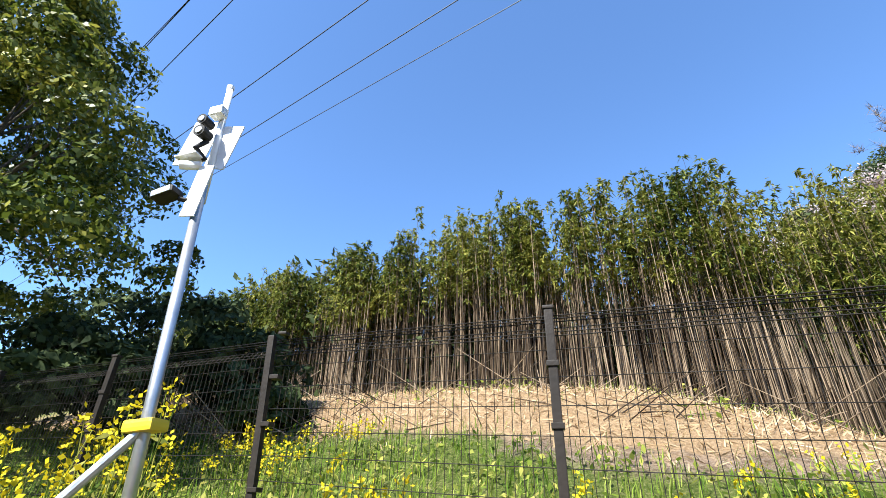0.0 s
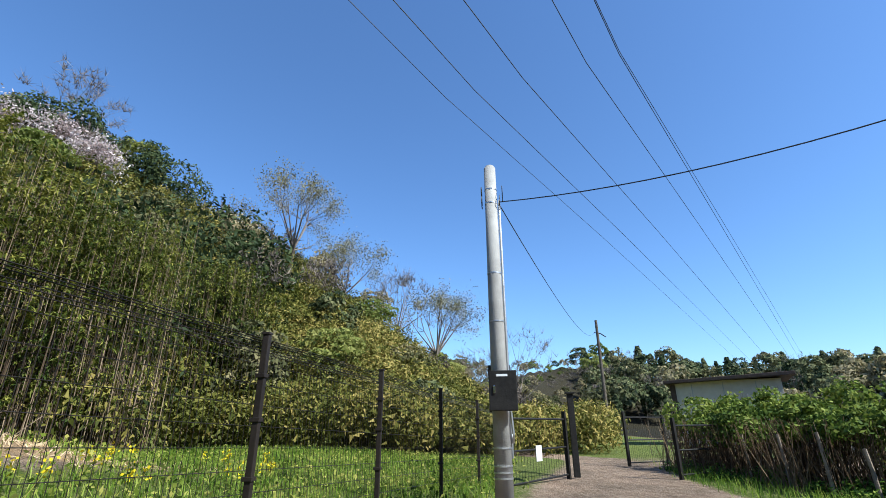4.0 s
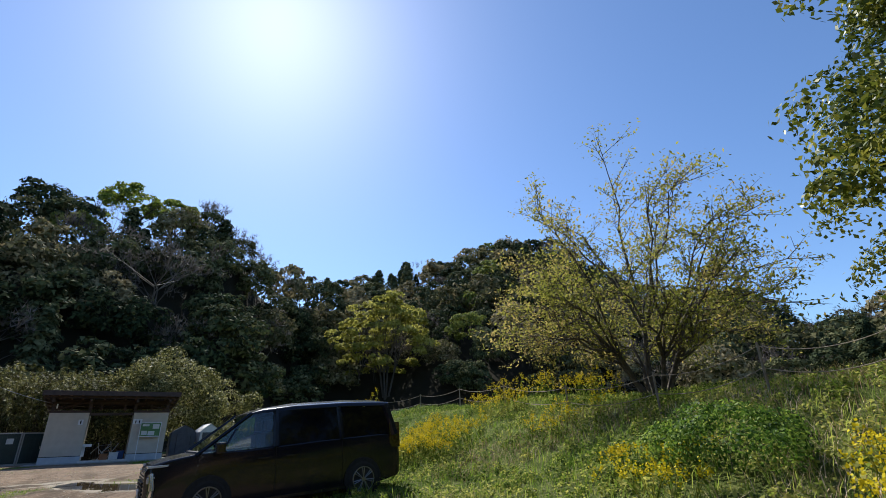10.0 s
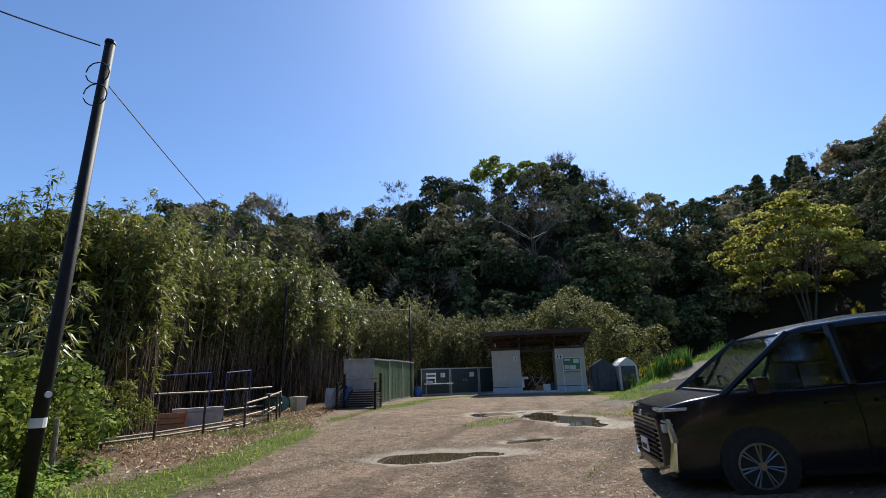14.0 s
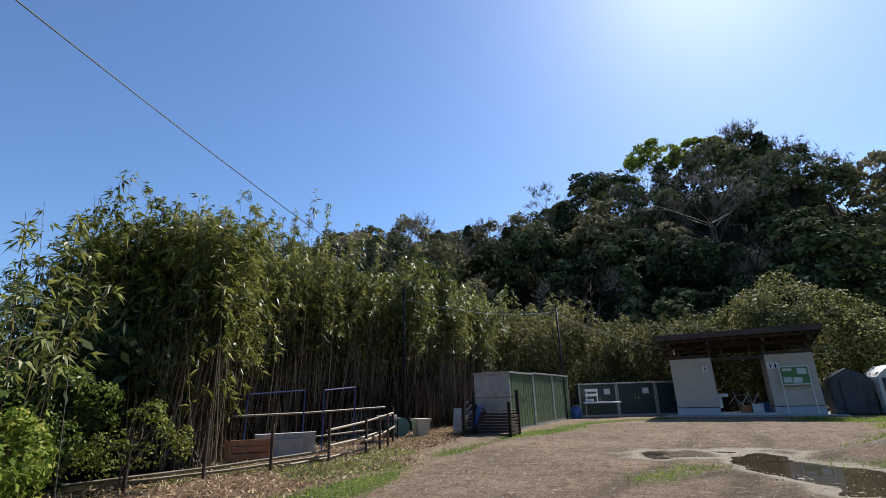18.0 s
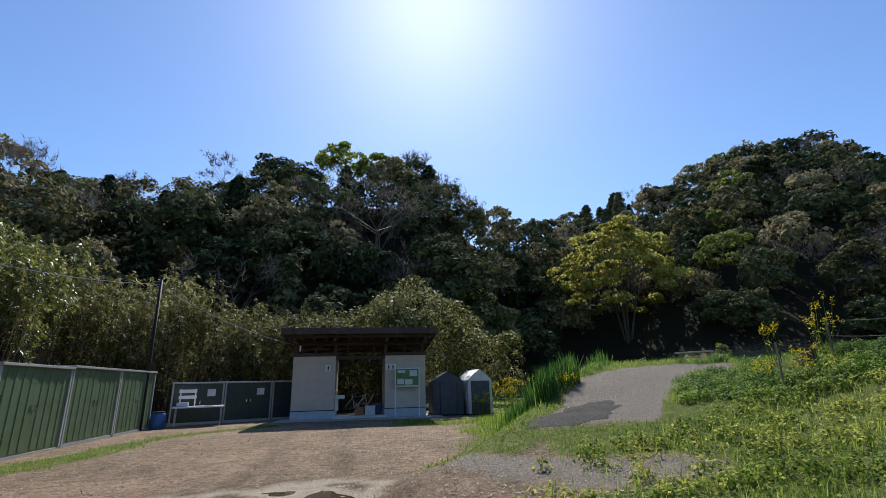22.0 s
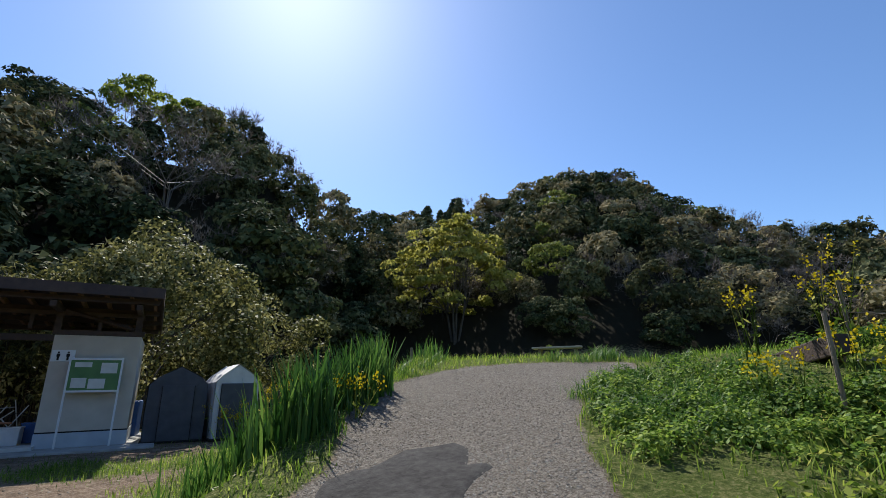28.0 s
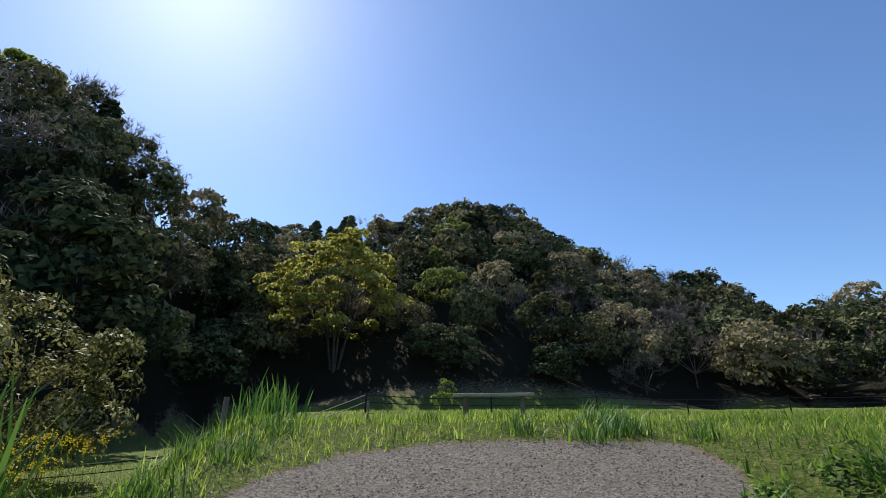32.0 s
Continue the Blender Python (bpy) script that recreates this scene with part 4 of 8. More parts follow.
def build_hut():
    hut = thing("restroom_hut", pose(-7.31, -26.47, 0.04, 0, 0, 164.4), "small pale-walled public toilet hut with a dark timber roof", "hut")
    W = 5.5
    boxed("base_slab", (-0.5, W + 0.6, -0.95, 3.2, -0.4, 0.02), M_CONC, hut, 0.02, "grey concrete base slab")
    for x0, x1, inner in ((0.0, 1.72, 1), (3.78, W, -1)):
        boxed("wall_panel", (x0, x1, 0.0, 2.6, 0.36, 2.5), M_WALL, hut, 0.012, "pale grey rendered wall")
        boxed("skirting_band", (x0 - 0.01, x1 + 0.01, -0.012, 2.61, 0.02, 0.33), M_SKIRT, hut, 0.008, "pale blue-grey skirting band")
        boxed("band_groove", (x0 + 0.005, x1 - 0.005, 0.01, 2.59, 0.33, 0.36), M_BLACK, hut, 0.0)
        boxed("wall_plate", (x0 - 0.05, x1 + 0.05, -0.02, 0.16, 2.505, 2.62), M_DARKWOOD, hut, 0.008)
    boxed("doorway_beam", (1.72, 3.78, 0.0, 0.14, 2.36, 2.5), M_DARKWOOD, hut, 0.008)
    # step is paler than the slab: sunlight on it is put into the colour
    boxed("step", (1.66, 3.84, -0.3, 0.2, 0.02, 0.1), M_PALECONC, hut, 0.01, "concrete doorstep, pale as if sunlit")
    boxed("passage_floor", (1.74, 3.76, 0.2, 3.1, 0.02, 0.06), M_CONC, hut, 0.0)
    panel_sign(hut, 1.42, 2.02, 1)
    panel_sign(hut, 4.02, 2.02, 2)
    # roof: shallow slope falling to the back, with its timbers
    tilt = Matrix.Translation((0, -1.15, 3.42)) @ Matrix.Rotation(radians(-7), 4, "X")
    boxed("roof_deck", (-0.35, W + 0.35, 0.0, 4.1, 0.02, 0.1), M_DARKWOOD, hut, 0.006, m=tilt)
    boxed("fascia", (-0.38, W + 0.38, -0.045, 0.0, -0.12, 0.13), M_DARKWOOD, hut, 0.008, "dark brown roof fascia", m=tilt)
    for sx in (-0.38, W + 0.34):
        boxed("verge_board", (sx, sx + 0.04, 0.0, 4.1, -0.1, 0.12), M_DARKWOOD, hut, 0.006, m=tilt)
    for k in range(13):
        x = -0.2 + k * (W + 0.4) / 12
        boxed("rafter", (x - 0.03, x + 0.03, 0.02, 4.05, -0.09, 0.015), M_REDWOOD, hut, 0.0, m=tilt)
    for k in range(4):
        boxed("purlin", (-0.3, W + 0.3, 0.25 + k * 1.05, 0.35 + k * 1.05, -0.2, -0.095), M_DARKWOOD, hut, 0.0, m=tilt)
    for x in (0.1, 1.7, 3.8, W - 0.1):
        boxed("roof_post", (x - 0.07, x + 0.07, 0.02, 0.14, 2.62, 3.2), M_DARKWOOD, hut, 0.006)
        boxed("roof_beam", (x - 0.06, x + 0.06, -1.0, 2.8, 3.03, 3.16), M_DARKWOOD, hut, 0.006)
    for x0, x1 in ((0.2, 1.6), (W - 0.2, 3.9)):
        bm = bmesh.new()
        tube(bm, [(x0, 0.02, 2.66), (x1, 0.02, 3.1)], 0.05, 4)
        part("diagonal_brace", bm, M_DARKWOOD, hut)
    # open gable with a king post and struts
    for x in (0.9, 2.2, 3.3, 4.6):
        boxed("gable_stud", (x - 0.04, x + 0.04, 0.03, 0.11, 2.62, 3.05), M_DARKWOOD, hut, 0.004)
    boxed("gable_rail", (0.1, W - 0.1, 0.02, 0.12, 2.96, 3.06), M_DARKWOOD, hut, 0.005)
    boxed("lamp_box", (0.22, 0.28, -0.03, 0.02, 2.72, 2.95), M_WHITE, hut, 0.006, "small white lamp box under the eaves")
    # wash basin on the inner side of the first room
    b = boxed("wash_basin", (1.72, 2.12, 0.25, 0.75, 0.78, 0.92), M_WHITE, hut, 0.03, "white ceramic wash basin")
    bm = bmesh.new()
    tube(bm, [(1.76, 0.5, 0.92), (1.76, 0.5, 1.08), (1.82, 0.5, 1.12), (1.9, 0.5, 1.08)], 0.012, 6)
    part("tap", bm, M_CHROME, b)
    boxed("pipe_cover", (1.72, 1.86, 0.42, 0.58, 0.3, 0.78), M_WHITE, hut, 0.01)
    return hut


M_SKIRT = mat("blue_grey_paint", [(0.42, 0.46, 0.5), (0.52, 0.56, 0.6)], scale=4, rough=0.8, bump=0.2, bump_scale=90)
M_PALECONC = mat("sunlit_concrete", [(0.5, 0.48, 0.44), (0.66, 0.64, 0.6)], scale=6, rough=0.9, bump=0.3)
M_REDWOOD = mat("red_brown_timber", [(0.16, 0.08, 0.045), (0.28, 0.16, 0.09)], scale=6, rough=0.7, bump=0.3)
M_MAPGREEN = mat("printed_green", [(0.06, 0.16, 0.05), (0.11, 0.24, 0.08)], scale=3, rough=0.5, bump=0)
M_PAPER = mat("paper", [(0.55, 0.56, 0.52), (0.7, 0.71, 0.68)], scale=5, rough=0.7, bump=0)
M_ORANGE = mat("faded_orange", [(0.3, 0.12, 0.05), (0.42, 0.2, 0.1)], scale=6, rough=0.7, bump=0.2)
M_YELLOWP = mat("yellow_plastic", [(0.62, 0.42, 0.02), (0.75, 0.52, 0.03)], scale=6, rough=0.45, bump=0.05)
M_TEAL = mat("green_drum_paint", [(0.05, 0.13, 0.1), (0.09, 0.2, 0.16)], scale=6, rough=0.45, bump=0.1)
M_BEIGE = mat("beige_plastic", [(0.45, 0.4, 0.3), (0.58, 0.52, 0.42)], scale=5, rough=0.6, bump=0.1)
M_BLUESTEEL = mat("blue_painted_steel", [(0.03, 0.045, 0.16), (0.06, 0.08, 0.24)], scale=9, rough=0.5, bump=0.1)
M_GREYBOARD = mat("grey_board", [(0.3, 0.3, 0.29), (0.45, 0.45, 0.43)], scale=4, rough=0.8, bump=0.2)
M_DKGREEN = mat("dark_green_steel", [(0.016, 0.03, 0.028), (0.03, 0.05, 0.045)], scale=4, rough=0.35, bump=0.03)
M_TRIM = mat("grey_frame_paint", [(0.3, 0.3, 0.28), (0.4, 0.4, 0.38)], scale=5, rough=0.5, bump=0.05)
M_ASPHALT = mat("asphalt", [(0.035, 0.032, 0.03), (0.075, 0.07, 0.065)], scale=18, rough=0.95, bump=0.7, bump_scale=60, spec=0.08)
build_hut()


def hut_place(x, y, z=0.04):
    return pose(-7.31, -26.47, z, 0, 0, 164.4) @ Matrix.Translation((x, y, 0))


def notice_board():
    t = thing("notice_board", hut_place(4.2, -0.22), "white-framed notice board with a green map, before the hut wall", "notice board")
    for x in (0.0, 1.0):
        boxed("post", (x - 0.02, x + 0.02, -0.02, 0.02, 0.02, 1.98), M_WHITE, t, 0.004)
    boxed("backing", (0.02, 0.98, -0.008, 0.012, 1.24, 1.92), M_MAPGREEN, t, 0.0, "green map sheet")
    for z in (1.2, 1.92):
        boxed("rail", (-0.02, 1.02, -0.025, 0.025, z, z + 0.045), M_WHITE, t, 0.005)
    for x0, x1, z0, z1 in ((0.1, 0.42, 1.76, 1.87), (0.6, 0.92, 1.62, 1.86), (0.08, 0.36, 1.3, 1.52), (0.4, 0.72, 1.28, 1.5)):
        boxed("sheet", (x0, x1, -0.014, -0.01, z0, z1), M_PAPER, t, 0.0)
    return t


notice_board()


def clutter_in_hut():
    rng = random.Random(3)
    t = thing("folding_chair", hut_place(2.9, 1.3, 0.1), "folded metal chair leaning among stored goods", "chair")
    for a in (-0.2, 0.2):
        part("leg", tube(bmesh.new(), [(a - 0.25, 0, 0), (a + 0.25, 0.1, 0.85)], 0.012, 6), M_STEEL, t)
        part("leg", tube(bmesh.new(), [(a + 0.25, 0, 0), (a - 0.2, 0.1, 0.55)], 0.012, 6), M_STEEL, t)
    boxed("seat", (-0.22, 0.22, 0.0, 0.12, 0.44, 0.48), M_ORANGE, t, 0.01)
    for x, y, w, h, m, nm, lb in ((3.2, 0.9, 0.42, 0.36, M_WHITE, "storage_box", "white plastic storage box on the hut floor"), (2.75, 1.1, 0.36, 0.3, M_ORANGE, "storage_box", "faded orange crate on the hut floor"), (3.5, 1.4, 0.35, 0.42, M_BLUE, "storage_box", "blue plastic tub on the hut floor")):
        b = thing(nm, hut_place(x, y, 0.1), lb, "box", "stored goods in the hut")
        boxed("body", (-w / 2, w / 2, -w / 2, w / 2, 0, h), m, b, 0.02)
        boxed("rim", (-w / 2 - 0.015, w / 2 + 0.015, -w / 2 - 0.015, w / 2 + 0.015, h, h + 0.03), m, b, 0.008)
    t = thing("bicycle", hut_place(2.6, 2.0, 0.1), "old bicycle standing in the hut passage", "bicycle")
    for x in (-0.5, 0.5):
        bm = bmesh.new()
        tube(bm, [(x + 0.32 * math.cos(k * math.pi / 12), 0, 0.33 + 0.32 * math.sin(k * math.pi / 12)) for k in range(25)], 0.014, 6, cap=False)
        part("wheel", bm, M_RUBBER, t)
    for a, b in (((-0.5, 0, 0.33), (-0.15, 0, 0.75)), ((-0.15, 0, 0.75), (0.38, 0, 0.8)), ((0.5, 0, 0.33), (0.36, 0, 0.98)), ((-0.1, 0, 0.3), (0.38, 0, 0.72)), ((-0.1, 0, 0.3), (-0.2, 0, 0.9))):
        part("frame_tube", tube(bmesh.new(), [a, b], 0.014, 6), M_STEEL, t)
    part("handlebar", tube(bmesh.new(), [(0.3, -0.25, 1.0), (0.36, 0, 0.98), (0.3, 0.25, 1.0)], 0.012, 6), M_CHROME, t)
    boxed("saddle", (-0.32, -0.08, -0.07, 0.07, 0.9, 0.95), M_RUBBER, t, 0.015)


clutter_in_hut()


# ---- sheds ----
def shed_unit(name, m, w, d, h, door_m, frame_m, side_m, label, group, leaves=2):
    t = thing(name, m, label, "shed", group)
    boxed("body", (0.02, w - 0.02, 0.03, d, 0.1, h - 0.06), side_m, t, 0.005)
    boxed("base_rail", (0, w, 0.0, d + 0.02, 0.0, 0.1), frame_m, t, 0.006)
    boxed("roof", (-0.02, w + 0.02, -0.05, d + 0.03, h - 0.06, h), frame_m, t, 0.01, "pale grey steel roof edge")
    for x in (0.0, w - 0.06):
        boxed("corner_post", (x, x + 0.06, -0.012, 0.05, 0.1, h - 0.06), frame_m, t, 0.005)
    lw = (w - 0.12) / leaves
    for k in range(leaves):
        x0 = 0.06 + k * lw
        dr = boxed("door", (x0 + 0.004, x0 + lw - 0.004, 0.0 + 0.012 * (k % 2), 0.026 + 0.012 * (k % 2), 0.11, h - 0.07), door_m, t, 0.004)
        for q in range(4):
            boxed("rib", (x0 + lw * (0.14 + 0.22 * q), x0 + lw * (0.22 + 0.22 * q), -0.008 + 0.012 * (k % 2), 0.002 + 0.012 * (k % 2), 0.16, h - 0.12), door_m, dr, 0.002)
        boxed("handle", (x0 + (lw - 0.1 if k == 0 else 0.06), x0 + (lw - 0.06 if k == 0 else 0.1), -0.02, 0.0, h * 0.48, h * 0.56), M_CHROME, dr, 0.003)
    return t


def row_of_sheds():
    a, b = Vector((-0.44, -18.66, 0)), Vector((-2.5, -26.28, 0))
    d = b - a
    ang = math.degrees(math.atan2(d.y, d.x))
    L = d.length / 3
    for k in range(3):
        p = a + d * (k / 3)
        m = pose(p.x, p.y, land_at(p.x, p.y) - 0.02, 0, 0, ang)
        t = shed_unit("storage_shed", m, L - 0.04, 1.35, 2.0, M_GREENSTEEL, M_TRIM, M_GREYBOARD, "tall green steel storage shed with pale frame", "row of green sheds by the bamboo")
    a, b = Vector((-3.0, -27.3, 0)), Vector((-8.6, -28.3, 0))
    d = b - a
    ang = math.degrees(math.atan2(d.y, d.x))
    L = 1.9
    for k in range(3):
        p = a + d.normalized() * (k * L)
        m = pose(p.x, p.y, 0.02, 0, 0, ang)
        t = shed_unit("low_shed", m, L - 0.03, 0.9, 1.6, M_DKGREEN, M_TRIM, M_DKGREEN, "low dark green steel storage locker with pale frame", "row of low lockers beside the hut")
        if k < 2:
            boxed("paper_notice", (1.25, 1.55, -0.014, -0.01, 1.05, 1.32), M_PAPER, t, 0.0, "white paper notice")


row_of_sheds()


def bench():
    t = thing("garden_bench", pose(-3.15, -26.55, 0.02, 0, 0, 178), "white garden bench with slatted back in front of lockers", "bench")
    for x in (0.1, 1.62):
        for y in (-0.2, 0.2):
            part("leg", tube(bmesh.new(), [(x, y, 0), (x, y, 0.66)], 0.018, 6), M_STEEL, t)
    boxed("tabletop", (0.0, 1.72, -0.28, 0.28, 0.66, 0.72), M_WHITE, t, 0.012)
    for z in (0.98, 1.2):
        boxed("slat", (0.12, 0.72, 0.24, 0.27, z, z + 0.12), M_WHITE, t, 0.006)
    for x in (0.16, 0.66):
        boxed("stile", (x, x + 0.04, 0.2, 0.24, 0.72, 1.34), M_WHITE, t, 0.004)
    boxed("folded_cloth", (0.1, 0.5, -0.1, 0.2, 0.72, 0.86), M_TARPL, t, 0.05)
    b = thing("water_barrel", pose(-2.75, -26.1, 0.0), "blue plastic barrel standing beside the sheds", "barrel")
    bm = bmesh.new()
    tube(bm, [(0, 0, 0), (0, 0, 0.06), (0, 0, 0.3), (0, 0, 0.52), (0, 0, 0.56)], [0.2, 0.23, 0.25, 0.23, 0.2], 18)
    part("body", bm, M_BLUE, b, smooth=True)
    part("lid", tube(bmesh.new(), [(0, 0, 0.56), (0, 0, 0.6)], 0.21, 18), M_BLACK, b)


bench()


def cover_tent(m, w, d, h, material, label, opening_shade=None):
    """A pitched cover over a frame, with folds in its sides."""
    half = 0.37 if opening_shade else 0.27
    t = thing("storage_tent", m, label, "tent", "storage tents beside the hut")
    rng = random.Random(5)
    prof = [(-w / 2, 0), (-w / 2 - 0.02, h * 0.35), (-w / 2, h * 0.76), (-w * 0.36, h * 0.86), (0, h), (w * 0.36, h * 0.86), (w / 2, h * 0.76), (w / 2 + 0.02, h * 0.35), (w / 2, 0)]
    bm = bmesh.new()
    rows = []
    for k in range(9):
        y = d * k / 8
        rows.append([bm.verts.new((x * (1 + rng.uniform(-0.025, 0.025)), y, z + (rng.uniform(-0.02, 0.015) if z > 0 else 0))) for x, z in prof])
    for a, b in zip(rows, rows[1:]):
        for i in range(len(prof) - 1):
            bm.faces.new((a[i], a[i + 1], b[i + 1], b[i]))
    part("cover", bm, material, t)
    for y in (0.02, d - 0.02):
        bm = bmesh.new()
        end = [bm.verts.new((x * 0.99, y, z * 0.995)) for x, z in prof]
        bm.faces.new(end if y < 1 else end[::-1])
        part("end_sheet", bm, material, t)
    # a separate front colour makes this a dark sheet for the shaded opening
    boxed("door_sheet", (-w * half, w * half, -0.025, 0.0, 0.02, h * 0.74), opening_shade or material, t, 0.01)
    for x in (-w * half - 0.012, w * half):
        boxed("zip", (x, x + 0.012, -0.03, 0.0, 0.04, h * 0.74), M_BLACK, t, 0.0)
    boxed("ground_skirt", (-w / 2 - 0.05, w / 2 + 0.05, -0.05, d, 0.0, 0.05), M_BLACK, t, 0.01)
    return t


cover_tent(pose(-13.5, -24.6, 0.03, 0, 0, 163), 1.3, 1.7, 1.8, M_TARPD, "dark grey fabric storage tent with a pitched top")
cover_tent(pose(-14.72, -24.0, 0.03, 0, 0, 169), 1.05, 1.8, 1.85, M_TARPL, "pale grey fabric storage tent with a dark open front", M_TARPD)
t = thing("tarpaulin_heap", pose(-13.1, -27.2, 0.02, 0, 0, 160), "blue tarpaulin over goods behind the hut", "tarpaulin")
boxed("cover", (-0.2, 0.25, -0.2, 0.8, 0, 0.95), M_BLUE, t, 0.08)


# ---- van ----
M_GLASS = bpy.data.materials.new("clear_glass")
M_GLASS.use_nodes = True
_g = M_GLASS.node_tree
_p = _g.nodes["Principled BSDF"]
_p.inputs["Base Color"].default_value = (0.55, 0.6, 0.58, 1)
_p.inputs["Roughness"].default_value = 0.02
_p.inputs["Transmission Weight"].default_value = 1.0
_p.inputs["IOR"].default_value = 1.25
_p.inputs["Coat Weight"].default_value = 1.0
M_PRIVACY = mat("privacy_glass", [(0.003, 0.003, 0.004), (0.005, 0.005, 0.006)], scale=2, rough=0.05, bump=0, spec=0.25)
M_SEAT = mat("seat_fabric", [(0.02, 0.02, 0.022), (0.035, 0.034, 0.034)], scale=14, rough=0.9, bump=0.2)
M_GRILLE = mat("grille_black", [(0.006, 0.006, 0.007), (0.012, 0.012, 0.013)], scale=10, rough=0.5, bump=0, spec=0.2)
M_LAMP = mat("lamp_lens", [(0.35, 0.37, 0.4), (0.5, 0.52, 0.55)], scale=10, rough=0.08, bump=0, coat=1.0)
M_TAIL = mat("tail_lens", [(0.02, 0.002, 0.002), (0.035, 0.003, 0.003)], scale=10, rough=0.1, bump=0, coat=1.0)
M_ALLOY = mat("alloy", [(0.2, 0.2, 0.205), (0.3, 0.3, 0.31)], scale=10, rough=0.35, bump=0, metal=0.9)


def loft(name, stations, material, parent, smooth_it=True):
    """A skin through rings of points, capped."""
    bm = bmesh.new()
    rings = [[bm.verts.new(p) for p in st] for st in stations]
    n = len(rings[0])
    for a, b in zip(rings, rings[1:]):
        for k in range(n):
            bm.faces.new((a[k], b[k], b[(k + 1) % n], a[(k + 1) % n]))
    bm.faces.new(rings[0])
    bm.faces.new(rings[-1][::-1])
    bmesh.ops.recalc_face_normals(bm, faces=bm.faces)
    o = part(name, bm, material, parent, smooth=False)
    bv = o.modifiers.new("edges", "BEVEL")
    bv.width, bv.segments, bv.limit_method, bv.angle_limit = 0.03, 3, "ANGLE", radians(25)
    if smooth_it:
        o.data.polygons.foreach_set("use_smooth", [True] * len(o.data.polygons))
        o.modifiers.new("normals", "WEIGHTED_NORMAL")
    return o


def wheel(parent, x, y, side):
    w = part("wheel", tube(bmesh.new(), [(x, y - 0.11, 0.325), (x, y - 0.1, 0.325), (x, y + 0.1, 0.325), (x, y + 0.11, 0.325)], [0.29, 0.325, 0.325, 0.29], 32), M_RUBBER, parent, "black tyre on a dark alloy wheel")
    s = 1 if side > 0 else -1
    yo = y + 0.112 * s
    bm = bmesh.new()
    tube(bm, [(x + 0.225 * math.cos(k * math.pi / 16), yo, 0.325 + 0.225 * math.sin(k * math.pi / 16)) for k in range(33)], 0.012, 6, cap=False)
    for k in range(14):
        a = 2 * math.pi * k / 14 + (0.12 if k % 2 else -0.12)
        tube(bm, [(x + 0.04 * math.cos(a), yo, 0.325 + 0.04 * math.sin(a)), (x + 0.22 * math.cos(a), yo, 0.325 + 0.22 * math.sin(a))], [0.009, 0.013], 5)
    tube(bm, [(x, yo - 0.02, 0.325), (x, yo + 0.015, 0.325)], 0.045, 12)
    part("rim", bm, M_ALLOY, w)
    part("brake_disc", tube(bmesh.new(), [(x, yo - 0.025 * s, 0.325), (x, yo - 0.012 * s, 0.325)], 0.2, 20), M_RUBBER, w)


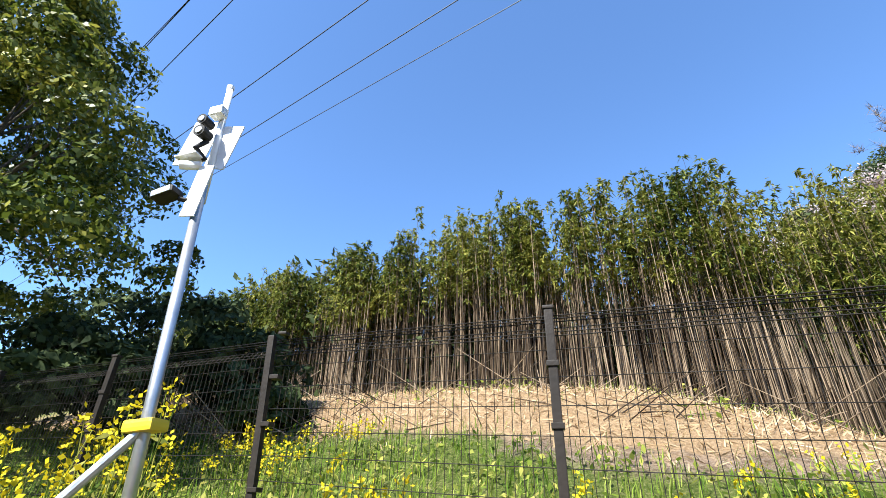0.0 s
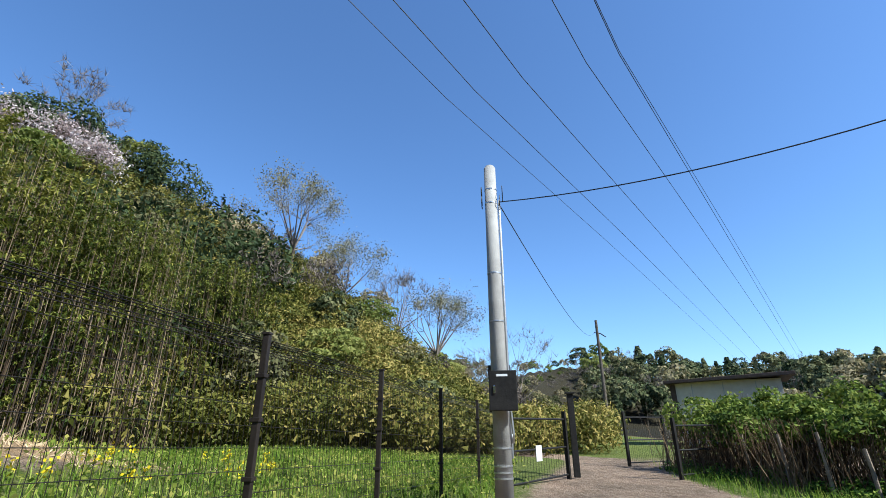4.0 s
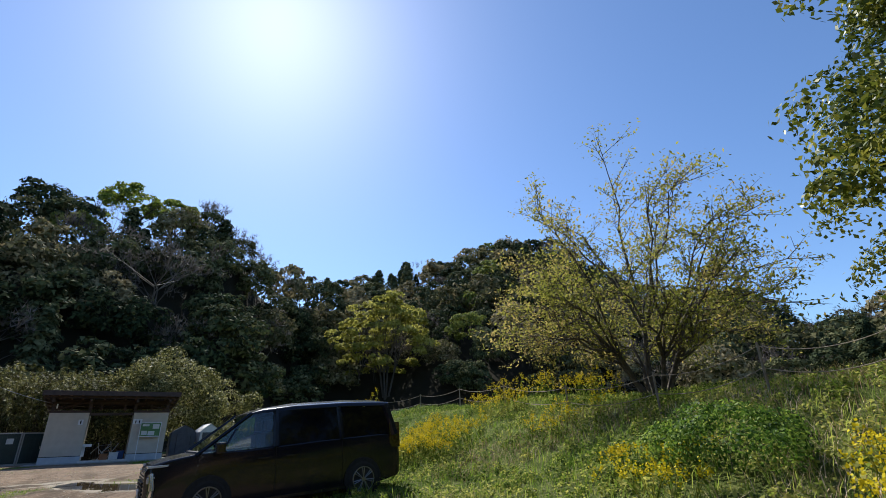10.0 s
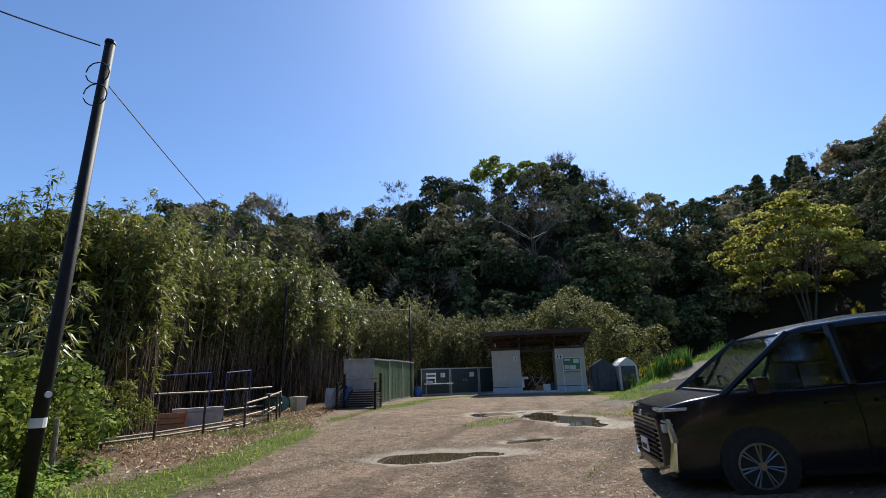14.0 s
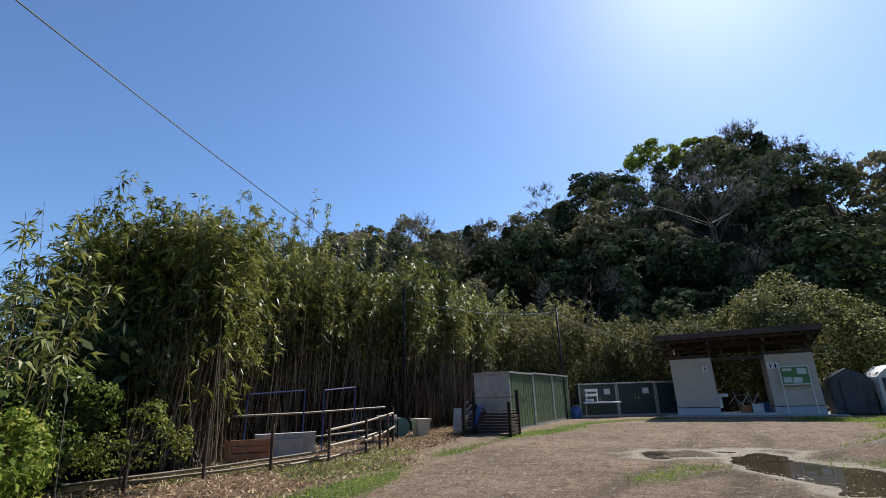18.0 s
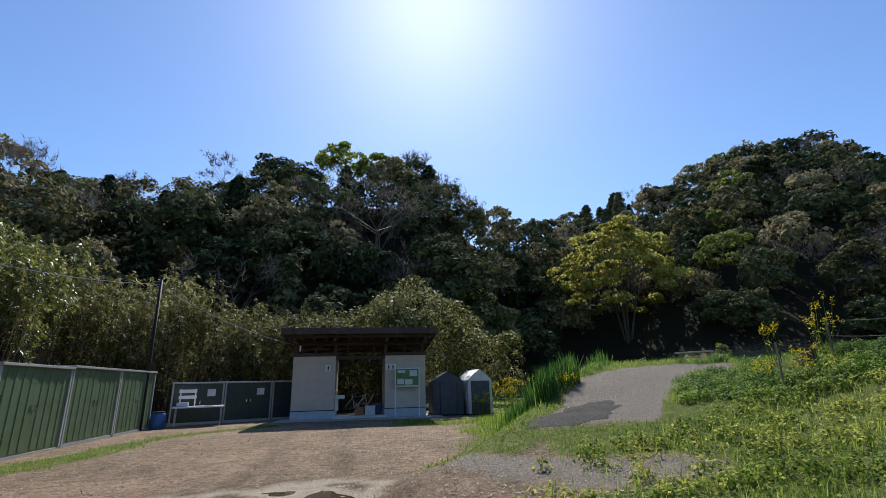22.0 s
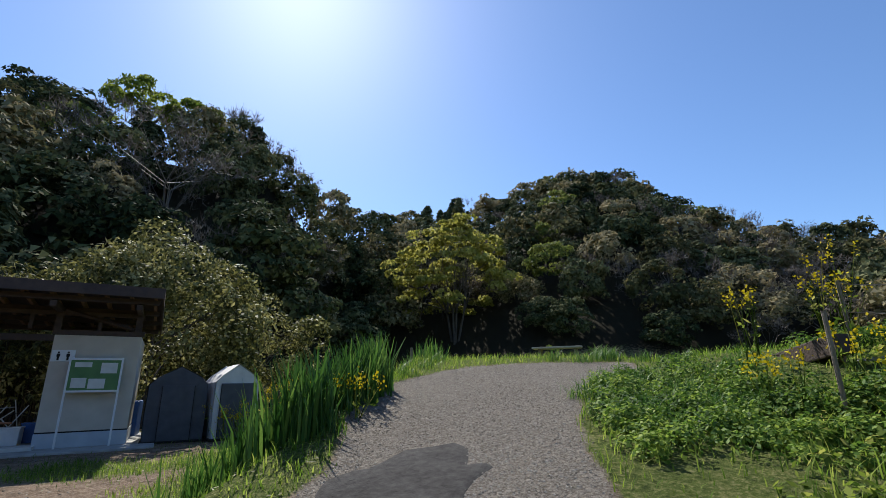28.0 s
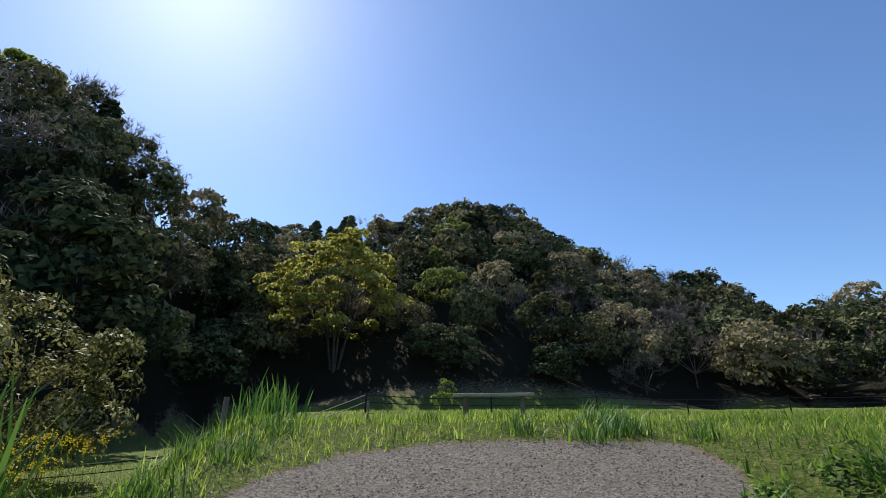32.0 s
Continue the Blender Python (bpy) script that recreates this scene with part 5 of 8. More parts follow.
def build_van():
    v = thing("van", pose(-5.2, -2.68, -0.31, 0, 3.0, -15.5), "very dark blue parked minivan with chrome front trim", "van")
    W = 1.73
    c = -0.06 - W / 2 + 0.06      # centre line

    def ring(x, zl, zm, zt, wl, wm, wt):
        return [(x, c - wl, zl), (x, c - wm, zm), (x, c - wt, zt), (x, c + wt, zt), (x, c + wm, zm), (x, c + wl, zl)]

    low = [ring(0.93, 0.24, 0.5, 0.86, 0.6, 0.66, 0.6), ring(0.86, 0.2, 0.55, 0.97, 0.74, 0.78, 0.7), ring(0.6, 0.2, 0.6, 1.03, 0.82, 0.85, 0.78), ring(0.1, 0.22, 0.7, 1.1, 0.83, 0.865, 0.82),
           ring(-0.6, 0.22, 0.75, 1.08, 0.83, 0.865, 0.835), ring(-2.0, 0.22, 0.75, 1.12, 0.83, 0.865, 0.835), ring(-3.3, 0.24, 0.75, 1.14, 0.83, 0.865, 0.83), ring(-3.68, 0.3, 0.7, 1.14, 0.78, 0.82, 0.77), ring(-3.76, 0.36, 0.66, 1.1, 0.72, 0.76, 0.7)]
    loft("body", low, M_CARPAINT, v)
    # roof shell
    roof = []
    for x, zt, zs, w in ((-0.62, 1.7, 1.66, 0.62), (-0.9, 1.79, 1.72, 0.67), (-1.5, 1.86, 1.76, 0.7), (-2.6, 1.875, 1.77, 0.7), (-3.3, 1.85, 1.75, 0.68), (-3.62, 1.8, 1.74, 0.63)):
        roof.append([(x, c - w, zs - 0.05), (x, c - w + 0.05, zs + 0.04), (x, c - w * 0.5, zt), (x, c + w * 0.5, zt), (x, c + w - 0.05, zs + 0.04), (x, c + w, zs - 0.05)])
    loft("roof", roof, M_CARPAINT, v)
    for s in (1, -1):
        yb, yt = c + s * 0.83, c + s * 0.69
        for nm, xb, zb, xt, zt, r in (("front_pillar", 0.22, 1.06, -0.68, 1.7, 0.035), ("door_pillar", -1.12, 1.08, -1.14, 1.74, 0.06), ("rear_pillar", -2.42, 1.1, -2.4, 1.74, 0.05), ("tail_pillar", -3.62, 1.1, -3.48, 1.72, 0.08), ("quarter_pillar", -0.18, 1.07, -0.52, 1.6, 0.022)):
            part(nm, tube(bmesh.new(), [(xb, yb, zb), (xt, yt, zt)], r, 6), M_CARPAINT, v)
        # panes
        def pane(nm, pts, m):
            bm = bmesh.new()
            f = bm.faces.new([bm.verts.new((x, c + s * (0.835 - 0.145 * (z - 1.06) / 0.66), z)) for x, z in pts])
            r = bmesh.ops.extrude_face_region(bm, geom=[f])
            bmesh.ops.translate(bm, verts=[g for g in r["geom"] if isinstance(g, bmesh.types.BMVert)], vec=(0, -s * 0.006, 0))
            bmesh.ops.recalc_face_normals(bm, faces=bm.faces)
            return part(nm, bm, m, v)
        pane("quarter_window", [(0.14, 1.08), (-0.16, 1.09), (-0.5, 1.6), (-0.56, 1.62)], M_GLASS)
        pane("front_window", [(-0.2, 1.08), (-1.08, 1.1), (-1.1, 1.7), (-0.62, 1.68), (-0.52, 1.6)], M_GLASS)
        pane("sliding_door_window", [(-1.16, 1.1), (-2.4, 1.12), (-2.38, 1.71), (-1.17, 1.71)], M_PRIVACY)
        pane("rear_side_window", [(-2.45, 1.12), (-3.56, 1.14), (-3.46, 1.69), (-2.43, 1.71)], M_PRIVACY)
        m = boxed("door_mirror", (-0.22, -0.06, c + s * 0.97 - 0.13, c + s * 0.97 + 0.07, 1.06, 1.24), M_CARPAINT, v, 0.03)
        for x0, x1 in ((-0.02, -1.12), (-1.16, -2.42)):
            boxed("door_seam", (x1, x1 + 0.006, c + s * 0.866, c + s * 0.869, 0.32, 1.08), M_GRILLE, v, 0.0)
        for x in (-0.9, -1.4):
            boxed("door_handle", (x - 0.1, x + 0.1, c + s * 0.87 - 0.012, c + s * 0.87 + 0.02, 0.9, 0.93), M_CARPAINT, v, 0.008)
        boxed("sill_trim", (-2.5, -0.4, c + s * 0.85 - 0.015, c + s * 0.85 + 0.015, 0.2, 0.26), M_CARPAINT, v, 0.004)
        for x in (0.0, -2.85):
            # black disc stands for the shaded wheel well; no hollow is cut
            part("wheel_well_shade", tube(bmesh.new(), [(x, c + s * 0.6, 0.345), (x, c + s * 0.868, 0.345)], 0.39, 28), M_RUBBER, v)
            wheel(v, x, c + s * 0.775, s)
        # lamps
        hl = boxed("headlight", (0.72, 0.9, c + s * 0.62 - 0.12, c + s * 0.62 + 0.14, 0.7, 0.8), M_LAMP, v, 0.02, "clear headlight", m=None)
        boxed("marker_lamp", (0.55, 0.9, c + s * 0.6 - 0.16, c + s * 0.6 + 0.19, 0.93, 0.965), M_LAMP, v, 0.008)
        boxed("tail_lamp", (-3.74, -3.5, c + s * 0.79 - 0.04, c + s * 0.79 + 0.03, 0.85, 1.35), M_TAIL, v, 0.01, "dark red tail lamp")
        part("bumper_trim", tube(bmesh.new(), [(0.9, c + s * 0.5, 0.81), (0.84, c + s * 0.79, 0.83), (0.82, c + s * 0.82, 0.6), (0.86, c + s * 0.8, 0.34), (0.93, c + s * 0.55, 0.27)], [0.022, 0.034, 0.044, 0.064, 0.055], 8), M_CHROME, v, "bright chrome bumper surround")
    for k in range(9):
        z = 0.36 + k * 0.055
        boxed("grille_bar", (0.9, 0.955 - 0.02 * (k > 6), c - 0.55, c + 0.55, z, z + 0.03), M_GRILLE, v, 0.008)
    boxed("number_plate", (0.955, 0.972, c - 0.165, c + 0.165, 0.42, 0.585), M_WHITE, v, 0.006, "white number plate with dark marks")
    plate = boxed("plate_marks", (0.972, 0.9745, c - 0.12, c + 0.12, 0.45, 0.51), M_GRILLE, v, 0.0)
    boxed("front_emblem", (0.94, 0.962, c - 0.05, c + 0.05, 0.84, 0.92), M_CHROME, v, 0.02)
    # windscreen and rear glass
    for nm, pts, m in (("windscreen", [(0.2, -0.76, 1.08), (0.2, 0.76, 1.08), (-0.66, 0.6, 1.7), (-0.66, -0.6, 1.7)], M_GLASS), ("rear_window", [(-3.7, 0.68, 1.12), (-3.7, -0.68, 1.12), (-3.58, -0.6, 1.72), (-3.58, 0.6, 1.72)], M_PRIVACY)):
        bm = bmesh.new()
        f = bm.faces.new([bm.verts.new((x, c + y, z)) for x, y, z in pts])
        r = bmesh.ops.extrude_face_region(bm, geom=[f])
        bmesh.ops.translate(bm, verts=[g for g in r["geom"] if isinstance(g, bmesh.types.BMVert)], vec=(-0.005, 0, -0.003))
        bmesh.ops.recalc_face_normals(bm, faces=bm.faces)
        part(nm, bm, m, v)
    # cabin
    boxed("dashboard", (-0.2, 0.2, c - 0.7, c + 0.7, 0.9, 1.12), M_SEAT, v, 0.04)
    bm = bmesh.new()
    tube(bm, [(-0.3 + 0.05 * math.sin(k * math.pi / 10), c - 0.35 + 0.18 * math.cos(k * math.pi / 10), 1.08 + 0.17 * math.sin(k * math.pi / 10)) for k in range(21)], 0.014, 6, cap=False)
    part("steering_wheel", bm, M_RUBBER, v)
    for y in (-0.38, 0.38):
        s = boxed("seat", (-1.12, -0.98, c + y - 0.24, c + y + 0.24, 0.7, 1.34), M_SEAT, v, 0.06)
        boxed("headrest", (-1.12, -1.02, c + y - 0.13, c + y + 0.13, 1.37, 1.56), M_SEAT, s, 0.04)
    boxed("partition_seat", (-2.1, -1.95, c - 0.7, c + 0.7, 0.7, 1.45), M_SEAT, v, 0.06)
    return v


build_van()

# ---- mesh fence ----
FENCE_M = mat("dark_brown_coated_steel", [(0.012, 0.009, 0.007), (0.026, 0.02, 0.016)], scale=12, rough=0.55, bump=0.1, spec=0.25)


def fence_at(k):
    x = -2.22 + 1.955 * k
    return Vector((x, 9.06 - 0.2115 * x, 1.92 - 0.082 * k if k >= 0 else 1.92 + 0.02 * -k))


def mesh_fence():
    for k in range(-7, 7):
        a, b = fence_at(k), fence_at(k + 1)
        d = (b - a)
        t = thing("mesh_fence", Matrix.Translation((a.x, a.y, a.z - 1.3)), "dark brown steel mesh fence panel with its post", "fence", "mesh fence along the bank")
        H = 1.3
        bm = box(bmesh.new(), -0.025, 0.025, -0.025, 0.025, -0.5, H + 0.03, 0.006)
        post = part("post", bm, FENCE_M, t)
        if k == 0:
            post.rotation_euler = (0, radians(-4), 0)
        boxed("post_cap", (-0.032, 0.032, -0.032, 0.032, H + 0.03, H + 0.05), FENCE_M, t, 0.006)
        u = d.normalized()
        nrm = Vector((-u.y, u.x, 0)).normalized()
        L = d.length
        rows = []
        for q in range(1, 40):
            p = u * (L * q / 40) + nrm * 0.02
            rows.append([p.x, p.y, p.z + 0.0, p.x, p.y, p.z + H - 0.12, 0.0022, 0.0022])
            rows.append([p.x, p.y, p.z + H - 0.12, p.x + nrm.x * 0.05, p.y + nrm.y * 0.05, p.z + H - 0.06, 0.0022, 0.0022])
            rows.append([p.x + nrm.x * 0.05, p.y + nrm.y * 0.05, p.z + H - 0.06, p.x, p.y, p.z + H, 0.0022, 0.0022])
        for z in (0.05, 0.2, 0.35, 0.5, 0.65, 0.8, 0.95, 1.1):
            p, e = nrm * 0.016 + Vector((0, 0, z)), u * L + nrm * 0.016 + Vector((0, 0, z))
            rows.append([*p, *e, 0.0028, 0.0028])
        for z, off in ((1.18, 0.02), (1.21, 0.045), (1.24, 0.07), (1.27, 0.045), (1.3, 0.02), (1.285, 0.03)):
            p, e = nrm * off + Vector((0, 0, z)), u * L + nrm * off + Vector((0, 0, z))
            rows.append([*p, *e, 0.004, 0.004])
        o = new("wire_mesh", sticks("wire_mesh", FENCE_M, rows, 3))
        o.parent = t
        for z in (0.28, 0.68, 1.0):
            boxed("clip", (-0.034, 0.034, -0.034, 0.045, z, z + 0.03), FENCE_M, t, 0.004)


mesh_fence()


# ---- camera mast by the fence ----
def lean(x, z, deg):
    c = Matrix.Translation((x, 0, z))
    return c @ Matrix.Rotation(radians(deg), 4, "Y") @ c.inverted()


def camera_mast():
    bx, by = -2.1, 8.5
    g = land_at(bx, by)
    t = thing("camera_mast", pose(bx, by, 0, 0, -5, 0), "galvanised steel mast carrying small cameras and white boards", "mast")
    part("pole", tube(bmesh.new(), [(0, 0, g - 0.3), (0, 0, 2.62)], 0.03, 14), M_STEEL, t, smooth=True)
    part("upper_pole", tube(bmesh.new(), [(0.0, 0.02, 2.5), (0.02, 0.02, 3.5)], 0.024, 12), M_WHITE, t, smooth=True)
    part("cap", tube(bmesh.new(), [(0.02, 0.02, 3.5), (0.02, 0.02, 3.53)], 0.027, 12), M_WHITE, t)
    part("brace", tube(bmesh.new(), [(0, 0, 1.17), (-0.42, -0.36, 0.5)], 0.024, 10), M_STEEL, t)
    c = boxed("clamp", (-0.085, 0.085, -0.06, 0.06, 1.14, 1.2), M_YELLOWP, t, 0.02, "yellow plastic pipe clamp")
    boxed("back_board", (-0.29, -0.05, 0.035, 0.045, 2.84, 3.22), M_WHITE, t, 0.004, "white board", m=lean(-0.1, 3.0, 16))
    boxed("back_board", (-0.02, 0.15, 0.03, 0.04, 2.76, 3.12), M_WHITE, t, 0.004, m=lean(0.1, 2.95, 16))
    boxed("back_board", (-0.05, 0.06, -0.045, -0.035, 2.36, 2.74), M_WHITE, t, 0.004, m=lean(0.02, 2.55, 10))
    boxed("sensor", (-0.03, 0.07, -0.07, 0.0, 3.18, 3.25), M_WHITE, t, 0.008)
    for z, s in ((3.08, 0.036), (2.98, 0.042)):
        bm = bmesh.new()
        tube(bm, [(0.0, -0.14, z - 0.01), (0.0, -0.05, z)], [s, s * 0.9], 14)
        cm = part("camera_head", bm, M_BLACK, t, "small black camera head")
        part("lens", tube(bmesh.new(), [(0.0, -0.145, z - 0.01), (0.0, -0.139, z - 0.01)], s * 0.6, 12), M_LAMP, cm)
    part("arm", tube(bmesh.new(), [(0, -0.05, 2.95), (-0.03, -0.1, 2.86), (0, -0.03, 2.8)], 0.018, 8), M_BLACK, t)
    wc = part("side_camera", tube(bmesh.new(), [(-0.12, -0.1, 2.74), (-0.02, -0.03, 2.76)], 0.03, 10), M_WHITE, t, "small white camera")
    boxed("sun_shield", (-0.16, 0.0, -0.12, -0.02, 2.8, 2.81), M_WHITE, wc, 0.003)
    fl = boxed("floodlight", (-0.26, -0.1, -0.13, -0.03, 2.5, 2.55), M_BLACK, t, 0.015, "black floodlight", m=lean(-0.2, 2.56, -10))
    boxed("glass", (-0.245, -0.115, -0.134, -0.13, 2.505, 2.545), M_LAMP, fl, 0.0, m=lean(-0.2, 2.56, -10))
    part("light_arm", tube(bmesh.new(), [(-0.1, -0.06, 2.5), (0.0, 0.0, 2.48)], 0.016, 8), M_BLACK, t)


camera_mast()


# ---- poles and lines ----
def utility_pole():
    t = thing("utility_pole", pose(7.07, 6.55, 0.1, 0, 0.4, 0), "grey concrete utility pole with a black meter box", "pole")
    part("shaft", tube(bmesh.new(), [(0, 0, -0.3), (0, 0, 2.5), (0, 0, 4.98)], [0.125, 0.11, 0.095], 20), M_POLE, t, smooth=True)
    part("top_cap", tube(bmesh.new(), [(0, 0, 4.98), (0, 0, 5.02)], [0.095, 0.07], 20), M_POLE, t)
    for z in (0.25, 0.32, 0.4, 0.62, 1.5, 2.35, 3.1, 4.3, 4.55):
        part("steel_band", tube(bmesh.new(), [(0, 0, z), (0, 0, z + 0.02)], 0.13 - 0.006 * z, 20), M_STEEL, t)
    b = boxed("meter_box", (-0.34, -0.13, -0.24, 0.14, 1.1, 1.62), M_BLACK, t, 0.012, "black steel meter box")
    boxed("name_plate", (-0.345, -0.338, -0.12, 0.03, 1.54, 1.57), M_WHITE, b, 0.0)
    boxed("handle", (-0.355, -0.338, 0.05, 0.08, 1.32, 1.42), M_CHROME, b, 0.004)
    boxed("rear_box", (0.12, 0.26, -0.16, 0.16, 1.1, 1.75), M_BLACK, t, 0.012)
    part("conduit", tube(bmesh.new(), [(0.05, -0.13, 0.5), (0.05, -0.13, 4.4)], 0.02, 8), M_STEEL, t)
    part("conduit_bend", tube(bmesh.new(), [(-0.05, -0.14, 1.1), (-0.05, -0.16, 0.8), (0.0, -0.15, 0.7), (0.05, -0.14, 0.8)], 0.018, 8), M_STEEL, t)
    for k, z in enumerate((4.35, 4.52)):
        part("cable_loop", tube(bmesh.new(), [(0.05 + 0.16 * math.cos(q * 0.5), -0.14 - 0.05 * k, z + 0.12 * math.sin(q * 0.5)) for q in range(13)], 0.007, 5), M_WIRE, t)
        part("cable_loop", tube(bmesh.new(), [(0.0 + 0.12 * math.cos(q * 0.5), 0.15, z + 0.1 * math.sin(q * 0.5)) for q in range(13)], 0.007, 5), M_WIRE, t)


utility_pole()


def steel_pole(x, y, top, r, label, mark=True):
    g = land_at(x, y)
    t = thing("steel_pole", pose(x, y, 0), label, "pole")
    part("shaft", tube(bmesh.new(), [(0, 0, g - 0.3), (0, 0, 1.5), (0, 0, top)], [r, r * 0.95, r * 0.8], 14), M_BLACK, t, smooth=True)
    part("cap", tube(bmesh.new(), [(0, 0, top), (0, 0, top + 0.04)], [r * 0.9, r * 0.8], 14), M_BLACK, t)
    if mark:
        part("white_band", tube(bmesh.new(), [(0, 0, 0.64), (0, 0, 0.74)], r * 1.02, 14), M_WHITE, t, "white reflective band")
        part("tag", tube(bmesh.new(), [(-r * 0.9, r * 0.5, 0.98), (-r * 1.1, r * 0.6, 0.98)], 0.035, 12), M_WHITE, t)
        for k, z in enumerate((4.75, 5.05)):
            part("cable_loop", tube(bmesh.new(), [(0.14 * math.cos(q * 0.5), 0.1 + 0.03 * k, z - 0.1 + 0.16 * math.sin(q * 0.5)) for q in range(13)], 0.008, 5), M_WIRE, t)
        for z in (5.1, 4.6):
            part("hook", tube(bmesh.new(), [(0, 0, z), (-0.1, 0.1, z)], 0.012, 6), M_STEEL, t)
    return t


steel_pole(2.55, -3.36, 5.5, 0.075, "slim black steel pole carrying a cable")
steel_pole(3.5, -19.0, 5.3, 0.06, "slim dark pole standing in the bamboo", False)
steel_pole(-2.3, -25.6, 5.3, 0.06, "slim dark pole standing behind the sheds", False)


def cable(name, a, b, sag, r, label, n=24, material=None):
    a, b = Vector(a), Vector(b)
    pts = []
    for k in range(n + 1):
        t = k / n
        p = a.lerp(b, t)
        p.z -= sag * 4 * t * (1 - t)
        pts.append(p)
    o = part(name, tube(bmesh.new(), pts, r, 5), material or M_WIRE)
    return tagged(o, label, "cable", "overhead lines")


cable("cable", (7.05, 6.42, 4.42), (2.6, -3.25, 5.38), 0.72, 0.009, "black cable sagging between the two poles")
cable("cable", (7.1, 6.42, 4.4), (52.0, -2.9, 10.5), 1.2, 0.009, "black cable running on towards a distant pole")
cable("cable", (2.62, -3.6, 5.0), (3.5, -19.0, 5.3), 0.2, 0.009, "black cable running into the bamboo")
cable("cable", (3.5, -19.0, 4.9), (-2.3, -25.6, 5.1), 0.35, 0.009, "pale cable between two dark poles", material=M_STEEL)
cable("cable", (-2.3, -25.6, 5.0), (-7.5, -26.6, 3.0), 0.25, 0.008, "pale cable leading to the hut", material=M_STEEL)
for pts, r in (((-9.33, 16.12, -0.5, 12.79, 9.17, 8.96, 23.13, 1.37), 0.01), ((-8.46, 15.13, -1.7, 12.48, 8.98, 8.12, 22.91, 0.39), 0.012), ((-10.18, 14.72, -3.38, 12.02, 8.68, 6.79, 22.59, -1.14), 0.012),
               ((-10.19, 13.17, -6.16, 11.4, 8.32, 5.17, 22.19, -2.96), 0.011), ((-10.38, 12.62, -7.05, 11.2, 8.14, 4.37, 22.01, -3.8), 0.011), ((-10.58, 12.64, -7.2, 11.25, 8.05, 4.4, 21.9, -3.9), 0.009)):
    p = [Vector((pts[k], pts[k + 1], 10)) for k in (0, 2, 4, 6)]
    far_a, far_b = p[0] + (p[0] - p[1]).normalized() * 60, p[3] + (p[3] - p[2]).normalized() * 100
    far_b.z = 9.0
    line = [far_a, p[0], p[1], p[1].lerp(p[2], 0.4), p[1].lerp(p[2], 0.8) , p[2].lerp(p[3], 0.15), p[3], far_b]
    o = part("power_line", tube(bmesh.new(), line, r, 5), M_WIRE)
    tagged(o, "thin black overhead power line across the sky", "cable", "overhead lines")
t = thing("power_pylon", pose(113, -48, 3), "distant grey steel pylon holding the power lines", "pylon")
for s in (-1, 1):
    part("leg", tube(bmesh.new(), [(s * 0.7, 0, -4), (s * 0.25, 0, 8)], 0.08, 4), M_STEEL, t)
for z in (4.5, 6.0, 7.2):
    part("crossarm", tube(bmesh.new(), [(-1.8, 0.6, z), (1.8, -0.6, z)], 0.06, 4), M_STEEL, t)


# ---- gate and hedge side ----
def gate(x, y, ang, w, h, label, bars=2):
    g = land_at(x, y)
    t = thing("steel_gate", pose(x, y, g, 0, 0, ang), label, "gate")
    for a, hh in ((0.0, h + 0.1), (w, h)):
        boxed("post", (a - 0.04, a + 0.04, -0.04, 0.04, -0.2, hh), M_BLACK, t, 0.008)
    for z in (0.1, h * 0.5, h - 0.08):
        part("rail", tube(bmesh.new(), [(0.04, 0, z), (w - 0.04, 0, z)], 0.02, 8), M_BLACK, t)
    rows = [[w * k / 22, 0, 0.1, w * k / 22, 0, h - 0.08, 0.003, 0.003] for k in range(1, 22)]
    o = new("mesh_infill", sticks("mesh_infill", M_BLACK, rows, 4))
    o.parent = t
    return t


g1 = gate(12.1, 5.2, 150, 2.6, 1.35, "black steel mesh gate standing open by the pole")
boxed("white_notice", (1.3, 1.55, 0.02, 0.03, 0.45, 0.75), M_PAPER, g1, 0.003, "white notice plate")
t = thing("gate_post", pose(12.25, 5.0, 0), "stout dark gate post with a flat cap", "post")
boxed("shaft", (-0.07, 0.07, -0.07, 0.07, -0.1, 1.72), M_BLACK, t, 0.01)
boxed("cap", (-0.11, 0.11, -0.11, 0.11, 1.72, 1.76), M_BLACK, t, 0.008)
gate(12.75, 2.6, -52, 1.75, 1.25, "black steel gate leaf folded back against the hedge")
gate(16.6, 2.9, -60, 1.6, 1.5, "dark gate frame at the bend of the lane")
for x, y, h in ((10.1, 0.92, 1.05), (11.1, 1.1, 1.0), (12.2, 1.32, 0.98), (9.3, 0.7, 0.8), (5.0, -0.9, 0.9), (3.45, -3.7, 0.95), (3.1, -4.6, 0.85)):
    g = land_at(x, y)
    o = part("wooden_stake", tube(bmesh.new(), [(x, y, g - 0.2), (x + 0.02, y, g + h * 0.6), (x + 0.03, y + 0.02, g + h)], [0.035, 0.032, 0.03], 8), M_WOOD)
    tagged(o, "weathered wooden stake at the foot of the hedge", "stake", "stakes along the hedge")
o = part("yellow_stake", tube(bmesh.new(), [(22.0, 4.2, 0), (22.2, 4.2, 1.6)], 0.05, 6), M_YELLOWP)
tagged(o, "yellow guy marker standing beside the lane", "stake")
t = thing("utility_pole", pose(52.0, -3.1, 0), "distant dark wooden pole beside the lane", "pole")
part("shaft", tube(bmesh.new(), [(0, 0, -1), (0, 0, 11.6)], [0.2, 0.14], 10), M_BARK, t)
part("insulator", tube(bmesh.new(), [(0.1, 0.3, 10.3), (0.3, -0.4, 10.2), (0.2, -0.9, 9.8)], 0.06, 5), M_WIRE, t)


